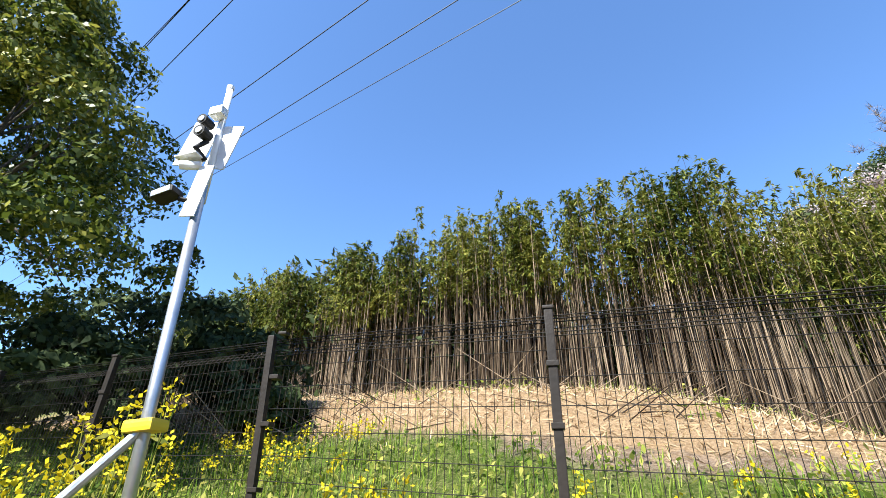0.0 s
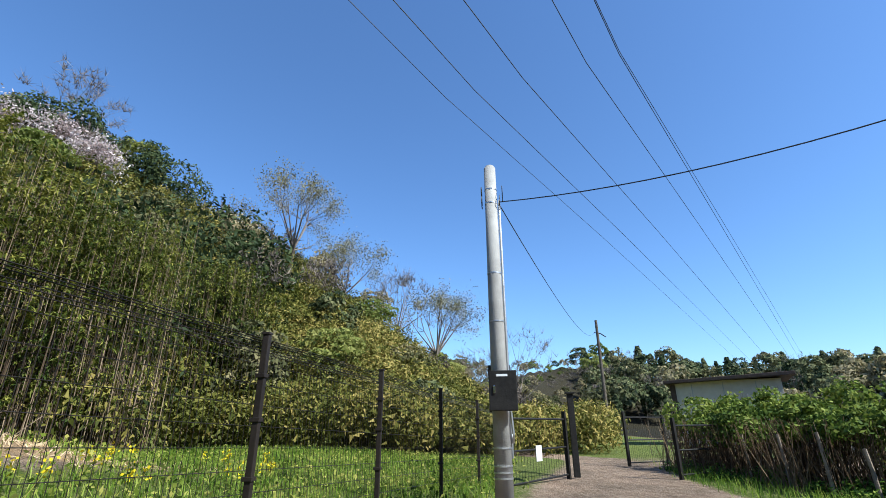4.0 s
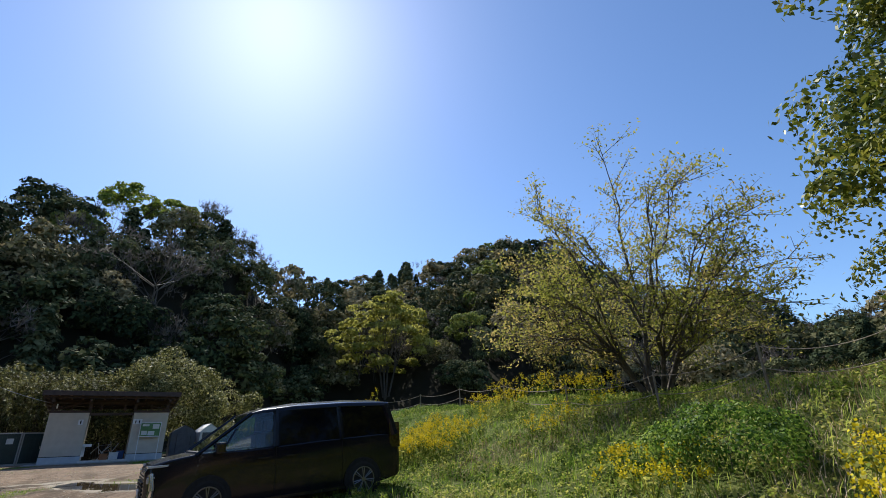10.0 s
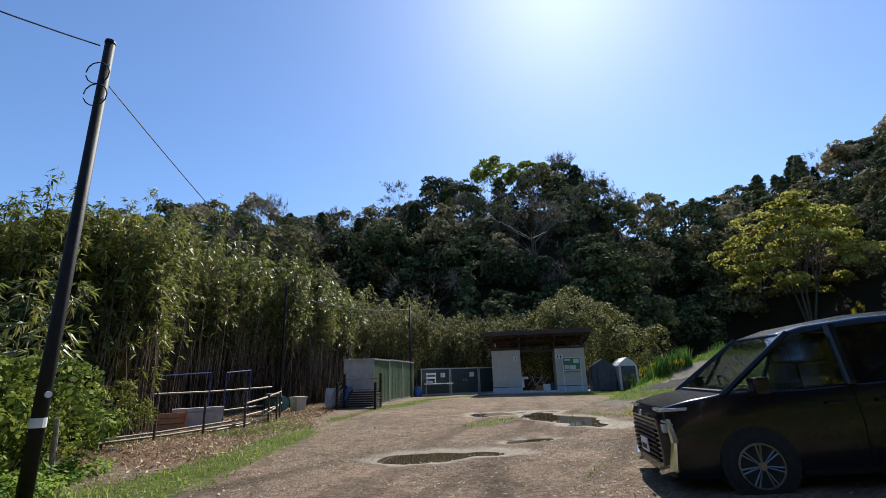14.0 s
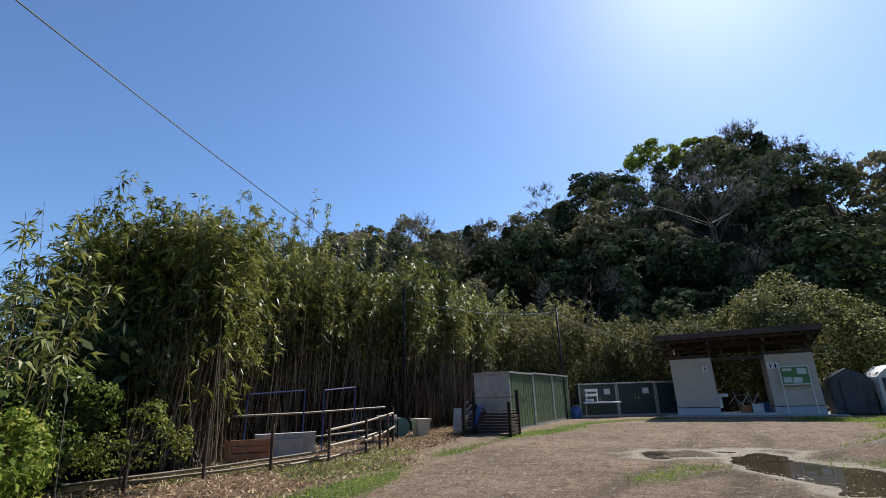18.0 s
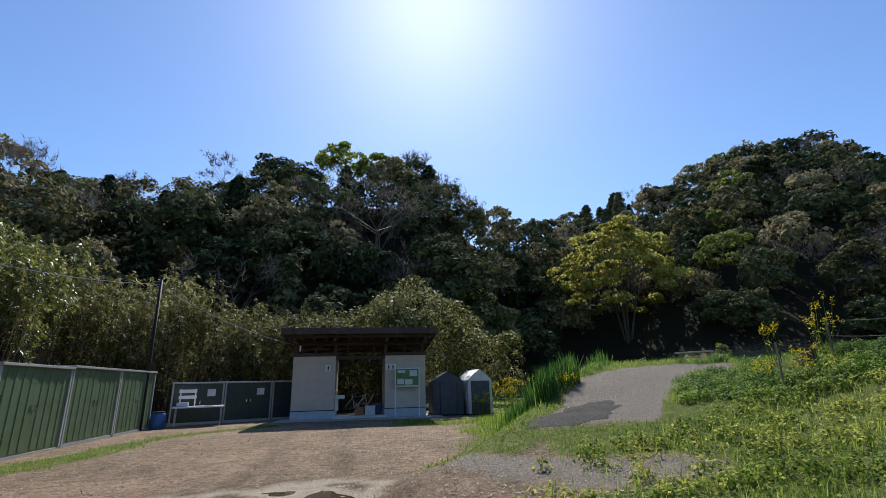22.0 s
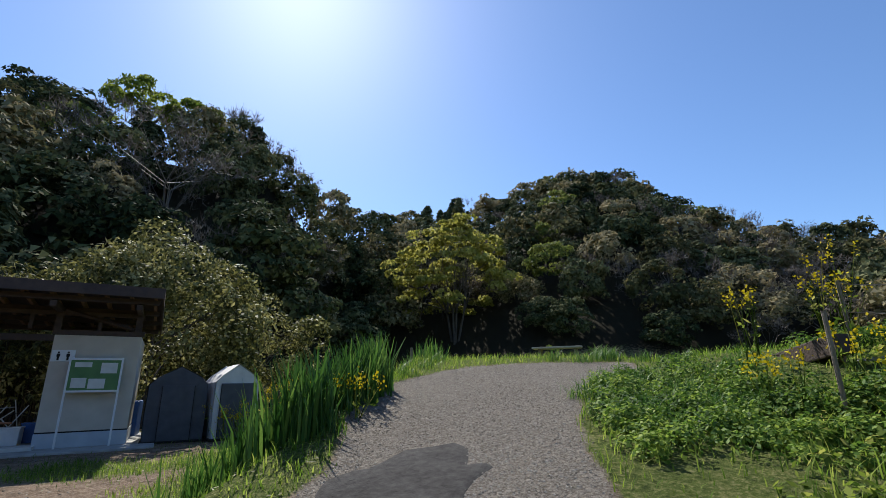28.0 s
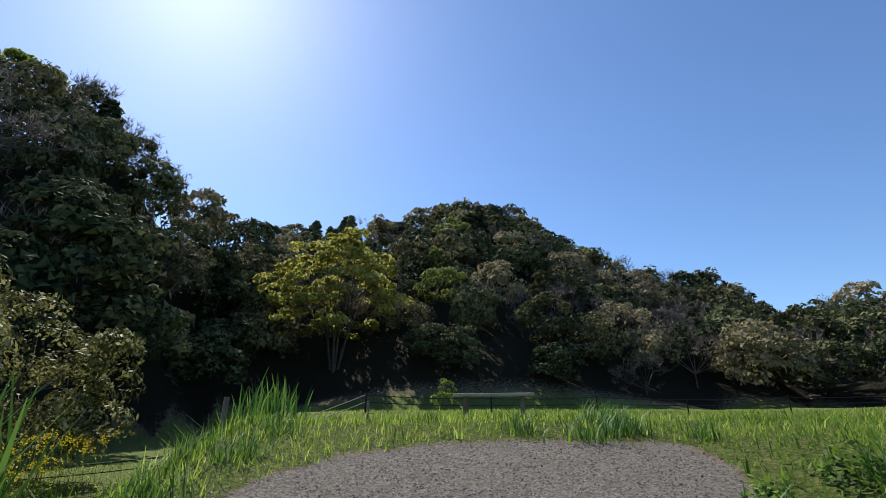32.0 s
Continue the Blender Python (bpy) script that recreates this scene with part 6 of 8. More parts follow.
def far_house():
    t = thing("house", pose(32.6, -3.9, 0.2, 0, 0, -112.6), "long low pale-walled house with a dark roof behind the hedge", "house")
    boxed("wall", (0, 5.6, 0, 5, -0.5, 3.3), M_WALL, t, 0.02)
    boxed("roof", (-0.6, 6.3, -0.6, 5.4, 3.3, 3.5), M_DARKWOOD, t, 0.03, m=lean(2.8, 3.4, -2))
    boxed("gable_trim", (-0.3, 0.0, -0.05, 5, 1.2, 3.3), M_DARKWOOD, t, 0.0)
    for k in range(3):
        boxed("weathered_panel", (0.9 + 1.7 * k, 0.95 + 1.7 * k, -0.03, 0.0, 0, 3.2), M_GREYBOARD, t, 0.0)


far_house()


# ---- scrap corner, low fence and yard things ----
def low_fence():
    posts = [(4.6, -8.4), (4.15, -9.6), (3.45, -10.6), (2.8, -11.75), (2.5, -13.1), (2.42, -13.8), (2.5, -14.6), (2.74, -15.7)]
    for k, (x, y) in enumerate(posts):
        g = land_at(x, y)
        h = (0.95, 1.0, 0.85, 0.95, 0.8, 0.78, 0.82, 1.0)[k]
        o = part("fence_stake", tube(bmesh.new(), [(x, y, g - 0.2), (x + 0.02, y, g + h)], 0.032, 7), M_DARKWOOD)
        tagged(o, "dark wooden stake of a low bamboo fence", "stake", "stakes of the low bamboo fence")
    for a, b, za, zb in (((5.6, -8.2), (2.8, -11.75), 0.12, 0.22), ((5.3, -8.6), (2.9, -11.9), 0.05, 0.1), ((2.85, -11.7), (2.44, -13.9), 0.3, 0.42), ((2.5, -13.0), (2.7, -15.7), 0.3, 0.42), ((2.85, -11.7), (2.72, -15.6), 0.62, 0.8), ((3.4, -10.9), (2.5, -13.2), 0.02, 0.12), ((5.9, -11.5), (3.2, -16.2), 0.95, 0.95), ((5.9, -11.5), (3.3, -15.5), 0.3, 0.35)):
        o = part("bamboo_rail", tube(bmesh.new(), [(a[0], a[1], land_at(*a) + za), ((a[0] + b[0]) / 2, (a[1] + b[1]) / 2, (land_at(*a) + za + land_at(*b) + zb) / 2 - 0.03), (b[0], b[1], land_at(*b) + zb)], 0.028, 7), M_BAMBOORAIL)
        tagged(o, "pale dry bamboo pole tied as a fence rail", "fence rail", "rails of the low bamboo fence")
    for x, y, dx, dy, h in ((5.4, -12.4, -1.0, -1.0, 1.45), (4.1, -13.9, -0.5, -0.9, 1.5)):
        g = land_at(x, y)
        t = thing("blue_frame", pose(x, y, g), "blue painted steel rack frame behind the low fence", "frame")
        for q in (0, 1):
            part("upright", tube(bmesh.new(), [(dx * q, dy * q, -0.1), (dx * q, dy * q, h + 0.08 * q)], 0.022, 6), M_BLUESTEEL, t)
        part("top_bar", tube(bmesh.new(), [(0, 0, h), (dx, dy, h + 0.08)], 0.022, 6), M_BLUESTEEL, t)
    t = thing("board_stack", pose(4.4, -12.6, land_at(4.4, -12.6), 0, 0, 38), "grey boards leaning behind the low fence", "boards")
    boxed("board", (-0.7, 0.7, -0.03, 0.02, 0.0, 0.55), M_GREYBOARD, t, 0.006, m=Matrix.Rotation(radians(-14), 4, "X"))
    boxed("board", (-0.4, 0.9, 0.08, 0.12, 0.0, 0.42), M_GREYBOARD, t, 0.006, m=Matrix.Rotation(radians(-10), 4, "X"))
    t = thing("crate", pose(4.9, -11.9, land_at(4.9, -11.9), 0, 0, 36), "faded orange wooden crate behind the low fence", "crate")
    for z in (0.02, 0.17, 0.32):
        boxed("slat", (-0.5, 0.5, -0.02, 0.02, z, z + 0.12), M_ORANGE, t, 0.004)
    for x in (-0.48, 0.44):
        boxed("batten", (x, x + 0.05, 0.02, 0.05, 0.0, 0.46), M_ORANGE, t, 0.004)
    t = thing("work_table", pose(3.1, -16.0, land_at(3.1, -16.0), 0, 0, 100), "dark low table heaped with black sheets", "table")
    boxed("top", (-0.5, 0.5, -0.35, 0.35, 0.55, 0.62), M_BLACK, t, 0.02)
    for x in (-0.45, 0.42):
        for y in (-0.3, 0.28):
            boxed("leg", (x, x + 0.04, y, y + 0.04, 0, 0.55), M_BLACK, t, 0.0)
    boxed("folded_sheet", (-0.35, 0.3, -0.25, 0.3, 0.62, 0.72), M_TARP, t, 0.03)
    t = thing("drum", pose(3.3, -17.6, land_at(3.3, -17.6) + 0.29, 90, 0, 40), "green steel drum lying on its side", "drum")
    part("shell", tube(bmesh.new(), [(0, 0, -0.42), (0, 0, -0.15), (0, 0, -0.14), (0, 0, 0.14), (0, 0, 0.15), (0, 0, 0.42)], [0.28, 0.28, 0.292, 0.292, 0.28, 0.28], 24), M_TEAL, t)
    for z in (-0.42, 0.42):
        part("rim", tube(bmesh.new(), [(0, 0, z - 0.012), (0, 0, z + 0.012)], 0.295, 24), M_TEAL, t)
    t = thing("planter", pose(2.5, -17.75, land_at(2.5, -17.75)), "square beige plastic planter on fallen leaves", "planter")
    part("body", tube(bmesh.new(), [(0, 0, 0), (0, 0, 0.46)], [0.27, 0.33], 4), M_BEIGE, t)
    part("rim", tube(bmesh.new(), [(0, 0, 0.46), (0, 0, 0.53)], [0.37, 0.38], 4), M_BEIGE, t)


M_BAMBOORAIL = mat("dry_bamboo", [(0.17, 0.125, 0.078), (0.34, 0.27, 0.18)], scale=6, rough=0.6, bump=0.15)
low_fence()


def compost_bin():
    x, y = 0.0, -17.95
    g = land_at(x, y)
    t = thing("compost_bin", pose(x, y, g, 0, 0, -12), "dark slatted compost bin with tall corner posts", "bin")
    for a in (-0.78, 0.75):
        for q, h in ((0.0, 1.35), (0.9, 1.0)):
            boxed("post", (a - 0.045, a + 0.045, q - 0.045, q + 0.045, -0.1, h), M_BLACK, t, 0.006)
    for k in range(7):
        boxed("slat", (-0.75, 0.75, -0.02, 0.02, 0.04 + k * 0.09, 0.105 + k * 0.09), M_DARKWOOD, t, 0.004)
    boxed("top_rail", (-0.78, 0.75, -0.025, 0.025, 1.12, 1.17), M_WOOD, t, 0.005)
    boxed("mid_rail", (-0.78, 0.75, -0.03, 0.03, 0.7, 0.74), M_WOOD, t, 0.005)
    for a in (-0.78, 0.75):
        for k in range(6):
            boxed("side_slat", (a - 0.02, a + 0.02, 0.04, 0.88, 0.04 + k * 0.1, 0.11 + k * 0.1), M_DARKWOOD, t, 0.004)
    t = thing("rolled_mat", pose(0.62, -18.2, land_at(0.6, -18.2)), "blue rolled foam mat leaning on the compost bin", "mat")
    part("roll", tube(bmesh.new(), [(0.18, 0, 0.02), (-0.1, 0.1, 0.85)], 0.11, 16), M_BLUE, t)
    t = thing("scrap_heap", pose(1.1, -18.6, land_at(1.1, -18.6)), "heap of black sheets and silver scrap", "scrap")
    boxed("sheet", (-0.3, 0.3, -0.1, 0.0, 0.0, 0.95), M_BLACK, t, 0.01, m=Matrix.Rotation(radians(-28), 4, "Y"))
    for k in range(4):
        part("pipe", tube(bmesh.new(), [(0.5 - 0.1 * k, 0.1 * k, 0), (-0.1 - 0.12 * k, 0.15, 1.0 - 0.1 * k)], 0.04, 8), M_STEEL, t)
    boxed("board", (-0.5, 0.45, 0.2, 0.24, 0.0, 0.75), M_GREYBOARD, t, 0.005, m=Matrix.Rotation(radians(20), 4, "X"))


compost_bin()


# ---- puddles, patch and ramp details ----
def water_material():
    m = bpy.data.materials.new("muddy_water")
    m.use_nodes = True
    p = m.node_tree.nodes["Principled BSDF"]
    p.inputs["Base Color"].default_value = (0.06, 0.045, 0.03, 1)
    p.inputs["Roughness"].default_value = 0.03
    p.inputs["Specular IOR Level"].default_value = 0.5
    return m


M_WATER = water_material()


def puddle(cx, cy, rx, ry, ang):
    """A level sheet of water; the hollow's shore gives it its outline."""
    z = puddle_level(cx, cy)
    ca, sa = math.cos(radians(ang)), math.sin(radians(ang))
    bm = bmesh.new()
    vs = []
    for k in range(48):
        u, v = 1.6 * rx * math.cos(k * math.pi / 24), 1.6 * ry * math.sin(k * math.pi / 24)
        vs.append(bm.verts.new((cx + ca * u - sa * v, cy + sa * u + ca * v, z)))
    bm.faces.new(vs)
    tagged(part("puddle", bm, M_WATER), "shallow brown rain puddle on the yard", "puddle", "rain puddles on the yard")


for p in PUDDLES:
    puddle(*p)


def draped(name, cx, cy, rx, ry, ang, seed, material, label, lift=0.012, thick=0.03):
    rng = random.Random(seed)
    ph = [rng.uniform(0, 6.28) for _ in range(4)]
    ca, sa = math.cos(radians(ang)), math.sin(radians(ang))
    bm = bmesh.new()
    rows = []
    for i in range(9):
        f = i / 8
        row = []
        for k in range(48):
            a = 2 * math.pi * k / 48
            w = 1 + 0.16 * math.sin(2 * a + ph[0]) + 0.13 * math.sin(3 * a + ph[1]) + 0.08 * math.sin(7 * a + ph[2]) + 0.06 * math.sin(11 * a + ph[3]) + 0.04 * math.sin(17 * a)
            x, y = rx * w * f * math.cos(a), ry * w * f * math.sin(a)
            px, py = cx + ca * x - sa * y, cy + sa * x + ca * y
            row.append(bm.verts.new((px, py, land_at(px, py) + lift - (thick if i == 8 else 0))))
        rows.append(row)
    for a, b in zip(rows[1:], rows[2:]):
        for k in range(48):
            bm.faces.new((a[k], b[k], b[(k + 1) % 48], a[(k + 1) % 48]))
    bm.faces.new(rows[1])
    o = part(name, bm, material, smooth=True)
    return tagged(o, label, "pavement", kind="structure")


draped("asphalt_patch", -11.25, -13.92, 1.2, 0.72, 10, 3, M_ASPHALT, "dark crumbling asphalt patch at the foot of the ramp")


def sleeper():
    a, b = Vector((-17.3, -12.95, 0)), Vector((-16.1, -11.85, 0))
    d = b - a
    ang = math.degrees(math.atan2(d.y, d.x))
    m = (a + b) / 2
    t = thing("timber_edging", pose(m.x, m.y, 1.56, 0, -9, ang), "weathered timber beam edging a bed on the bank, coloured dark for shade", "beam")
    # dark wood carries the shade of the backlit front; the timber itself is paler
    boxed("beam", (-0.85, 0.85, -0.09, 0.09, -0.1, 0.12), M_DARKWOOD, t, 0.015)
    boxed("lower_beam", (-0.7, 0.9, 0.2, 0.34, -0.32, -0.14), M_CONC, t, 0.015)
    for x in (-0.6, 0.6):
        boxed("peg", (x, x + 0.06, 0.09, 0.14, -0.5, 0.08), M_WOOD, t, 0.005)
    t = thing("low_table", pose(-20.6, -18.0, land_at(-20.6, -18.0), 0, 0, 112), "weathered plank table standing in the grass", "table")
    for k in range(3):
        boxed("plank", (-0.65, 0.65 - 0.03 * k, -0.24 + 0.17 * k, -0.08 + 0.17 * k, 0.36, 0.405), M_PALEWOOD, t, 0.01)
    for x in (-0.5, 0.43):
        boxed("leg", (x, x + 0.07, -0.15, 0.2, 0.0, 0.36), M_WOOD, t, 0.01)


M_PALEWOOD = mat("bleached_plank", [(0.42, 0.36, 0.28), (0.6, 0.54, 0.45)], scale=7, rough=0.8, bump=0.3)
sleeper()


def rope_fence():
    posts = [(-10.0, 6.6, 0.75), (-10.4, 5.0, 0.85), (-11.1, 3.06, 0.8), (-12.6, 0.4, 0.8), (-14.6, -2.8, 0.85), (-17.0, -6.6, 0.85), (-17.6, -9.4, 0.8), (-16.9, -11.8, 0.85)]
    tops = []
    for x, y, h in posts:
        g = land_at(x, y)
        o = part("rope_post", tube(bmesh.new(), [(x, y, g - 0.2), (x + 0.02, y, g + h)], 0.022, 7), M_WOOD)
        tagged(o, "thin grey wooden post holding a rope", "post", "rope fence posts on the bank")
        tops.append((x + 0.02, y, g + h - 0.06))
    for a, b in zip(tops, tops[1:]):
        for q in (0.0, 0.35):
            o = cable("rope", (a[0], a[1], a[2] - q), (b[0], b[1], b[2] - q), 0.14, 0.008, "pale rope strung between posts on the bank", 12, M_WOOD)
            tagged(o, category="rope", group="ropes on the bank")
    # field edge
    tops = []
    for k in range(13):
        x, y = -15.5 - k * 3.4, -33.5 + k * 2.9
        if k > 6:
            x, y = -35.9 - (k - 6) * 1.2, -16.1 + (k - 6) * 3.6
        g = land_at(x, y)
        o = part("field_post", tube(bmesh.new(), [(x, y, g - 0.2), (x, y, g + 0.62)], 0.03, 6), M_BLACK)
        tagged(o, "short dark post of the field fence", "post", "field fence posts")
        tops.append((x, y, g + 0.55))
    for a, b in zip(tops, tops[1:]):
        for q in (0.0, 0.22):
            o = cable("field_wire", (a[0], a[1], a[2] - q), (b[0], b[1], b[2] - q), 0.05, 0.014, "black wire strung along the field fence", 8)
            tagged(o, category="wire", group="field fence wires")
    for x, y, h, r in ((-14.83, -11.83, 0.95, 0.02), (-16.6, -19.4, 0.55, 0.03), (-22.3, -22.0, 0.6, 0.03)):
        g = land_at(x, y)
        o = part("stake", tube(bmesh.new(), [(x, y, g - 0.2), (x - 0.03, y, g + h)], r, 7), M_WOOD)
        tagged(o, "single pale wooden stake standing in grass", "stake")


rope_fence()

far_woods()

# ---- planting ----
P = np.random.default_rng(21)


BEAM = [(-17.3, -12.95), (-16.1, -11.85)]


def plant_all():
    rng = P
    # north bamboo behind the straw bank: its tops stand level, its east end is leafy to the ground
    line = [(27.0, 19.0), (21.0, 18.2), (15.0, 17.5), (9.0, 17.0), (4.0, 16.2), (-1.0, 16.6), (-6.0, 18.0), (-12.0, 20.5), (-22.0, 24.0)]
    sp = line_spots(2300, line[::-1], 3.4, rng)
    level = 8.15 - 0.35 * smooth(-6, -16, sp[0]) + 0.25 * wavy(sp[0], sp[1], 1.7, 2)
    c, l = bamboo_grove(sp, np.maximum(level - land(sp[0], sp[1]), 2.5), rng, leaves=168, bare=0.53 - 0.41 * smooth(5, 9, sp[0]), leaf=0.15, lean=0.024, thick=0.013, crown=0.4, fat=0.22, vary=(0.84, 1.0))
    tagged(new("bamboo_culms", sticks("bamboo_culms", L_CULM, c)), "crowded dry bamboo stems above the straw bank", "bamboo", kind="stuff")
    stuff("bamboo_leaves", L_BAMBOODEEP, *l, "dense green bamboo tops along the bank", "bamboo")
    # dark leaf lumps added inside and behind the grove, standing for its shade
    pts = []
    for k in range(430):
        q = rng.uniform(0, 1)
        x = -24 + 50 * q
        y = 19.6 + 0.014 * (x - 2) ** 2 * (x < 2) + rng.uniform(-1.0, 4.0)
        rr = rng.uniform(0.8, 1.6)
        u = unit(70, rng) * rng.uniform(0.5, 1.0, (70, 1)) * rr
        pts.append(np.array([[x, y, land_at(x, y) + rng.uniform(0.3, 4.7)]]) + u)
    stuff("undergrowth", L_DARK, *leaf_cards(np.concatenate(pts), 0.4, 0.16, rng, droop=0.2), "dark evergreen undergrowth behind the bamboo", "undergrowth")
    sx, sy = line_spots(4200, [(15.0, 18.2), (9.0, 17.7), (4.0, 16.8), (-1.0, 17.2), (-6.0, 19.2), (-12.0, 21.5), (-22.0, 25.0)][::-1], 2.5, rng)
    c, l = bamboo_grove((sx, sy), 4.0, rng, leaves=8, lean=0.03, thick=0.014)
    tagged(new("bamboo_culms", sticks("bamboo_culms", L_CULM, c, 3)), "shaded bamboo stems deep in the grove", "bamboo", kind="stuff")
    # broken leaning stems and litter on the bank
    n = 260
    x, y = rng.uniform(-9, 7, n), rng.uniform(13.0, 16.8, n)
    z = land(x, y)
    a = rng.uniform(0, 6.28, n)
    ln = rng.uniform(0.4, 1.4, n)
    rows = np.stack([x, y, z + 0.02, x + np.cos(a) * ln, y + np.sin(a) * ln * 0.5, z + ln * rng.uniform(0.05, 0.7, n), np.full(n, 0.009), np.full(n, 0.005)], -1)
    tagged(new("broken_stems", sticks("broken_stems", L_CULM, rows)), "broken dry bamboo stems lying on the bank", "litter", kind="stuff")
    sx, sy = scatter(16000, -11, 9, 10.5, 17.5, lambda x, y: zones(x, y)[1], rng)
    stuff("straw_litter", L_STRAW, *leaf_cards(np.stack([sx, sy, land(sx, sy) + 0.02], -1), 0.22, 0.018, rng), "loose straw lying on the bank", "straw")
    # south-east bamboo
    line = [(2.0, -31.5), (1.2, -25.0), (2.8, -20.8), (5.0, -17.2), (6.0, -13.5), (5.2, -10.9), (7.0, -9.9)]
    sp = line_spots(1150, line[::-1], 4.5, rng)
    c, l = bamboo_grove(sp, 6.3 + 0.5 * smooth(-12.5, -16.0, sp[1]), rng, leaves=184, bare=0.42, leaf=0.23, lean=0.06, thick=0.016, crown=0.5, fat=0.155)
    tagged(new("bamboo_culms", sticks("bamboo_culms", L_CULM, c)), "thin bamboo stems standing close together beside the yard", "bamboo", kind="stuff")
    stuff("bamboo_leaves", L_BAMBOO, *l, "drooping green bamboo leaves beside the yard", "bamboo")
    # dark lumps of leaves added where only the grove's inner shade would be
    pts = []
    for k in range(170):
        q = rng.uniform(0, 1)
        x, y = 4.4 + 3.6 * math.sin(q * 3.14) + rng.uniform(0.6, 3.0), -27 + 19.5 * q
        rr = rng.uniform(0.6, 1.2)
        u = unit(60, rng) * rng.uniform(0.5, 1.0, (60, 1)) * rr
        pts.append(np.array([[x, y, land_at(x, y) + rng.uniform(0.3, 2.8)]]) + u)
    stuff("undergrowth", L_DARK, *leaf_cards(np.concatenate(pts), 0.3, 0.14, rng, droop=0.2), "dark shady undergrowth inside the bamboo grove", "undergrowth")
    sx, sy = line_spots(1500, line[::-1], 1.2, rng)
    rows = np.stack([sx, sy, land(sx, sy) - 0.1, sx + rng.normal(size=1500) * 0.42, sy + rng.normal(size=1500) * 0.42, land(sx, sy) + rng.uniform(0.8, 4.2, 1500), np.full(1500, 0.015), np.full(1500, 0.006)], -1)
    tagged(new("dead_culms", sticks("dead_culms", L_CULM, rows)), "dry leafless bamboo stems at the grove edge", "bamboo", kind="stuff")
    tall = line_spots(90, [(5.6, -13.0), (5.4, -17.0), (3.4, -21.0)], 1.5, rng)
    c, l = bamboo_grove(tall, 8.0, rng, leaves=96, bare=0.5, leaf=0.22, lean=0.05, thick=0.014, crown=0.2, fat=0.13)
    tagged(new("bamboo_culms", sticks("bamboo_culms", L_CULM, c)), "tall single bamboo stems rising over the grove", "bamboo", kind="stuff")
    stuff("bamboo_leaves", L_BAMBOO, *l, "feathery bamboo tips rising over the grove", "bamboo")
    # behind the sheds and hut
    line = [(-15.5, -31.5), (-10.0, -31.0), (-5.0, -30.5), (-1.5, -29.0), (1.5, -26.5)]
    sp = line_spots(900, line[::-1], 5.0, rng)
    sp = (sp[0], np.minimum(sp[1], -28.9 + 0.0 * sp[1]) - rng.uniform(0, 2.5, len(sp[0])))
    c, l = bamboo_grove(sp, 5.6 + 1.3 * smooth(-7, -2, sp[0]), rng, leaves=144, bare=0.2, leaf=0.24, lean=0.07, thick=0.014, crown=0.5, fat=0.17)
    tagged(new("bamboo_culms", sticks("bamboo_culms", L_CULM, c)), "bamboo stems standing behind the sheds and hut", "bamboo", kind="stuff")
    stuff("bamboo_leaves", L_BAMBOOGREY, *l, "glossy grey-green bamboo leaves behind the hut", "bamboo")
    # yellowish bamboo at the end of the hedge
    sp = (rng.normal(8.4, 1.2, 300), rng.normal(-11.8, 1.0, 300))
    c, l = bamboo_grove(sp, 6.3 - 0.4 * np.abs(sp[0] - 7.6), rng, leaves=168, bare=0.15, leaf=0.24, lean=0.06, thick=0.013, crown=0.5, fat=0.14)
    tagged(new("bamboo_culms", sticks("bamboo_culms", L_CULM, c)), "bamboo stems standing behind the hedge", "bamboo", kind="stuff")
    stuff("bamboo_leaves", L_YELBAM, *l, "yellow-green bamboo plumes behind the hedge", "bamboo")
    # a few wispy culms leaning out by themselves
    sp = (rng.normal(5.5, 0.4, 9), rng.normal(-7.1, 0.35, 9))
    c, l = bamboo_grove(sp, 4.5, rng, leaves=112, bare=0.45, leaf=0.24, lean=0.14, thick=0.011, crown=0.5, fat=0.12)
    tagged(new("bamboo_culms", sticks("bamboo_culms", L_CULM, c)), "slender bamboo stems leaning out beside the hedge", "bamboo", kind="stuff")
    stuff("bamboo_leaves", L_BAMBOO, *l, "wispy bamboo sprays against the sky", "bamboo")
    # leaf litter along the low fence
    sx, sy = scatter(9000, 0.8, 5.5, -23.5, -5.5, lambda x, y: zones(x, y)[3], rng)
    stuff("fallen_leaves", L_STRAW, *leaf_cards(np.stack([sx, sy, land(sx, sy) + 0.015], -1), 0.13, 0.03, rng), "pale fallen bamboo leaves on the ground", "leaves")
    # hedge
    line = np.array([(15.5, 1.6), (12.5, 0.9), (10.0, 0.2), (7.0, -0.8), (4.9, -1.9), (3.6, -3.6), (3.7, -5.6)])
    ps, ns = [], []
    for k in range(64):
        u = (k + rng.uniform(0, 1)) / 64 * (len(line) - 1.001)
        p = line[int(u)] * (1 - u % 1) + line[int(u) + 1] * (u % 1)
        d = line[int(u) + 1] - line[int(u)]
        nrm = np.array([-d[1], d[0]]) / np.linalg.norm(d)
        deep = (0.25, 0.9, 1.7)[k % 3] + rng.uniform(-0.2, 0.3)
        cx, cy = p + nrm * deep
        rad, tall = rng.uniform(0.5, 1.0), rng.uniform(0.95, 1.85) + 0.15 * deep
        lo = 0.5 * tall if cx > 10.3 else -0.15 * tall
        q, m = lumpy_crown(rng, rad, tall, lo, 17, 68, (0.22, 0.42), 0.85, -0.75)
        ps.append(q + np.array([[cx, cy, land_at(cx, cy)]]))
        ns.append(m)
    pts, nrm = np.concatenate(ps), np.concatenate(ns)
    pts[:, 2] = np.maximum(pts[:, 2], land(pts[:, 0], pts[:, 1]) + 0.03)
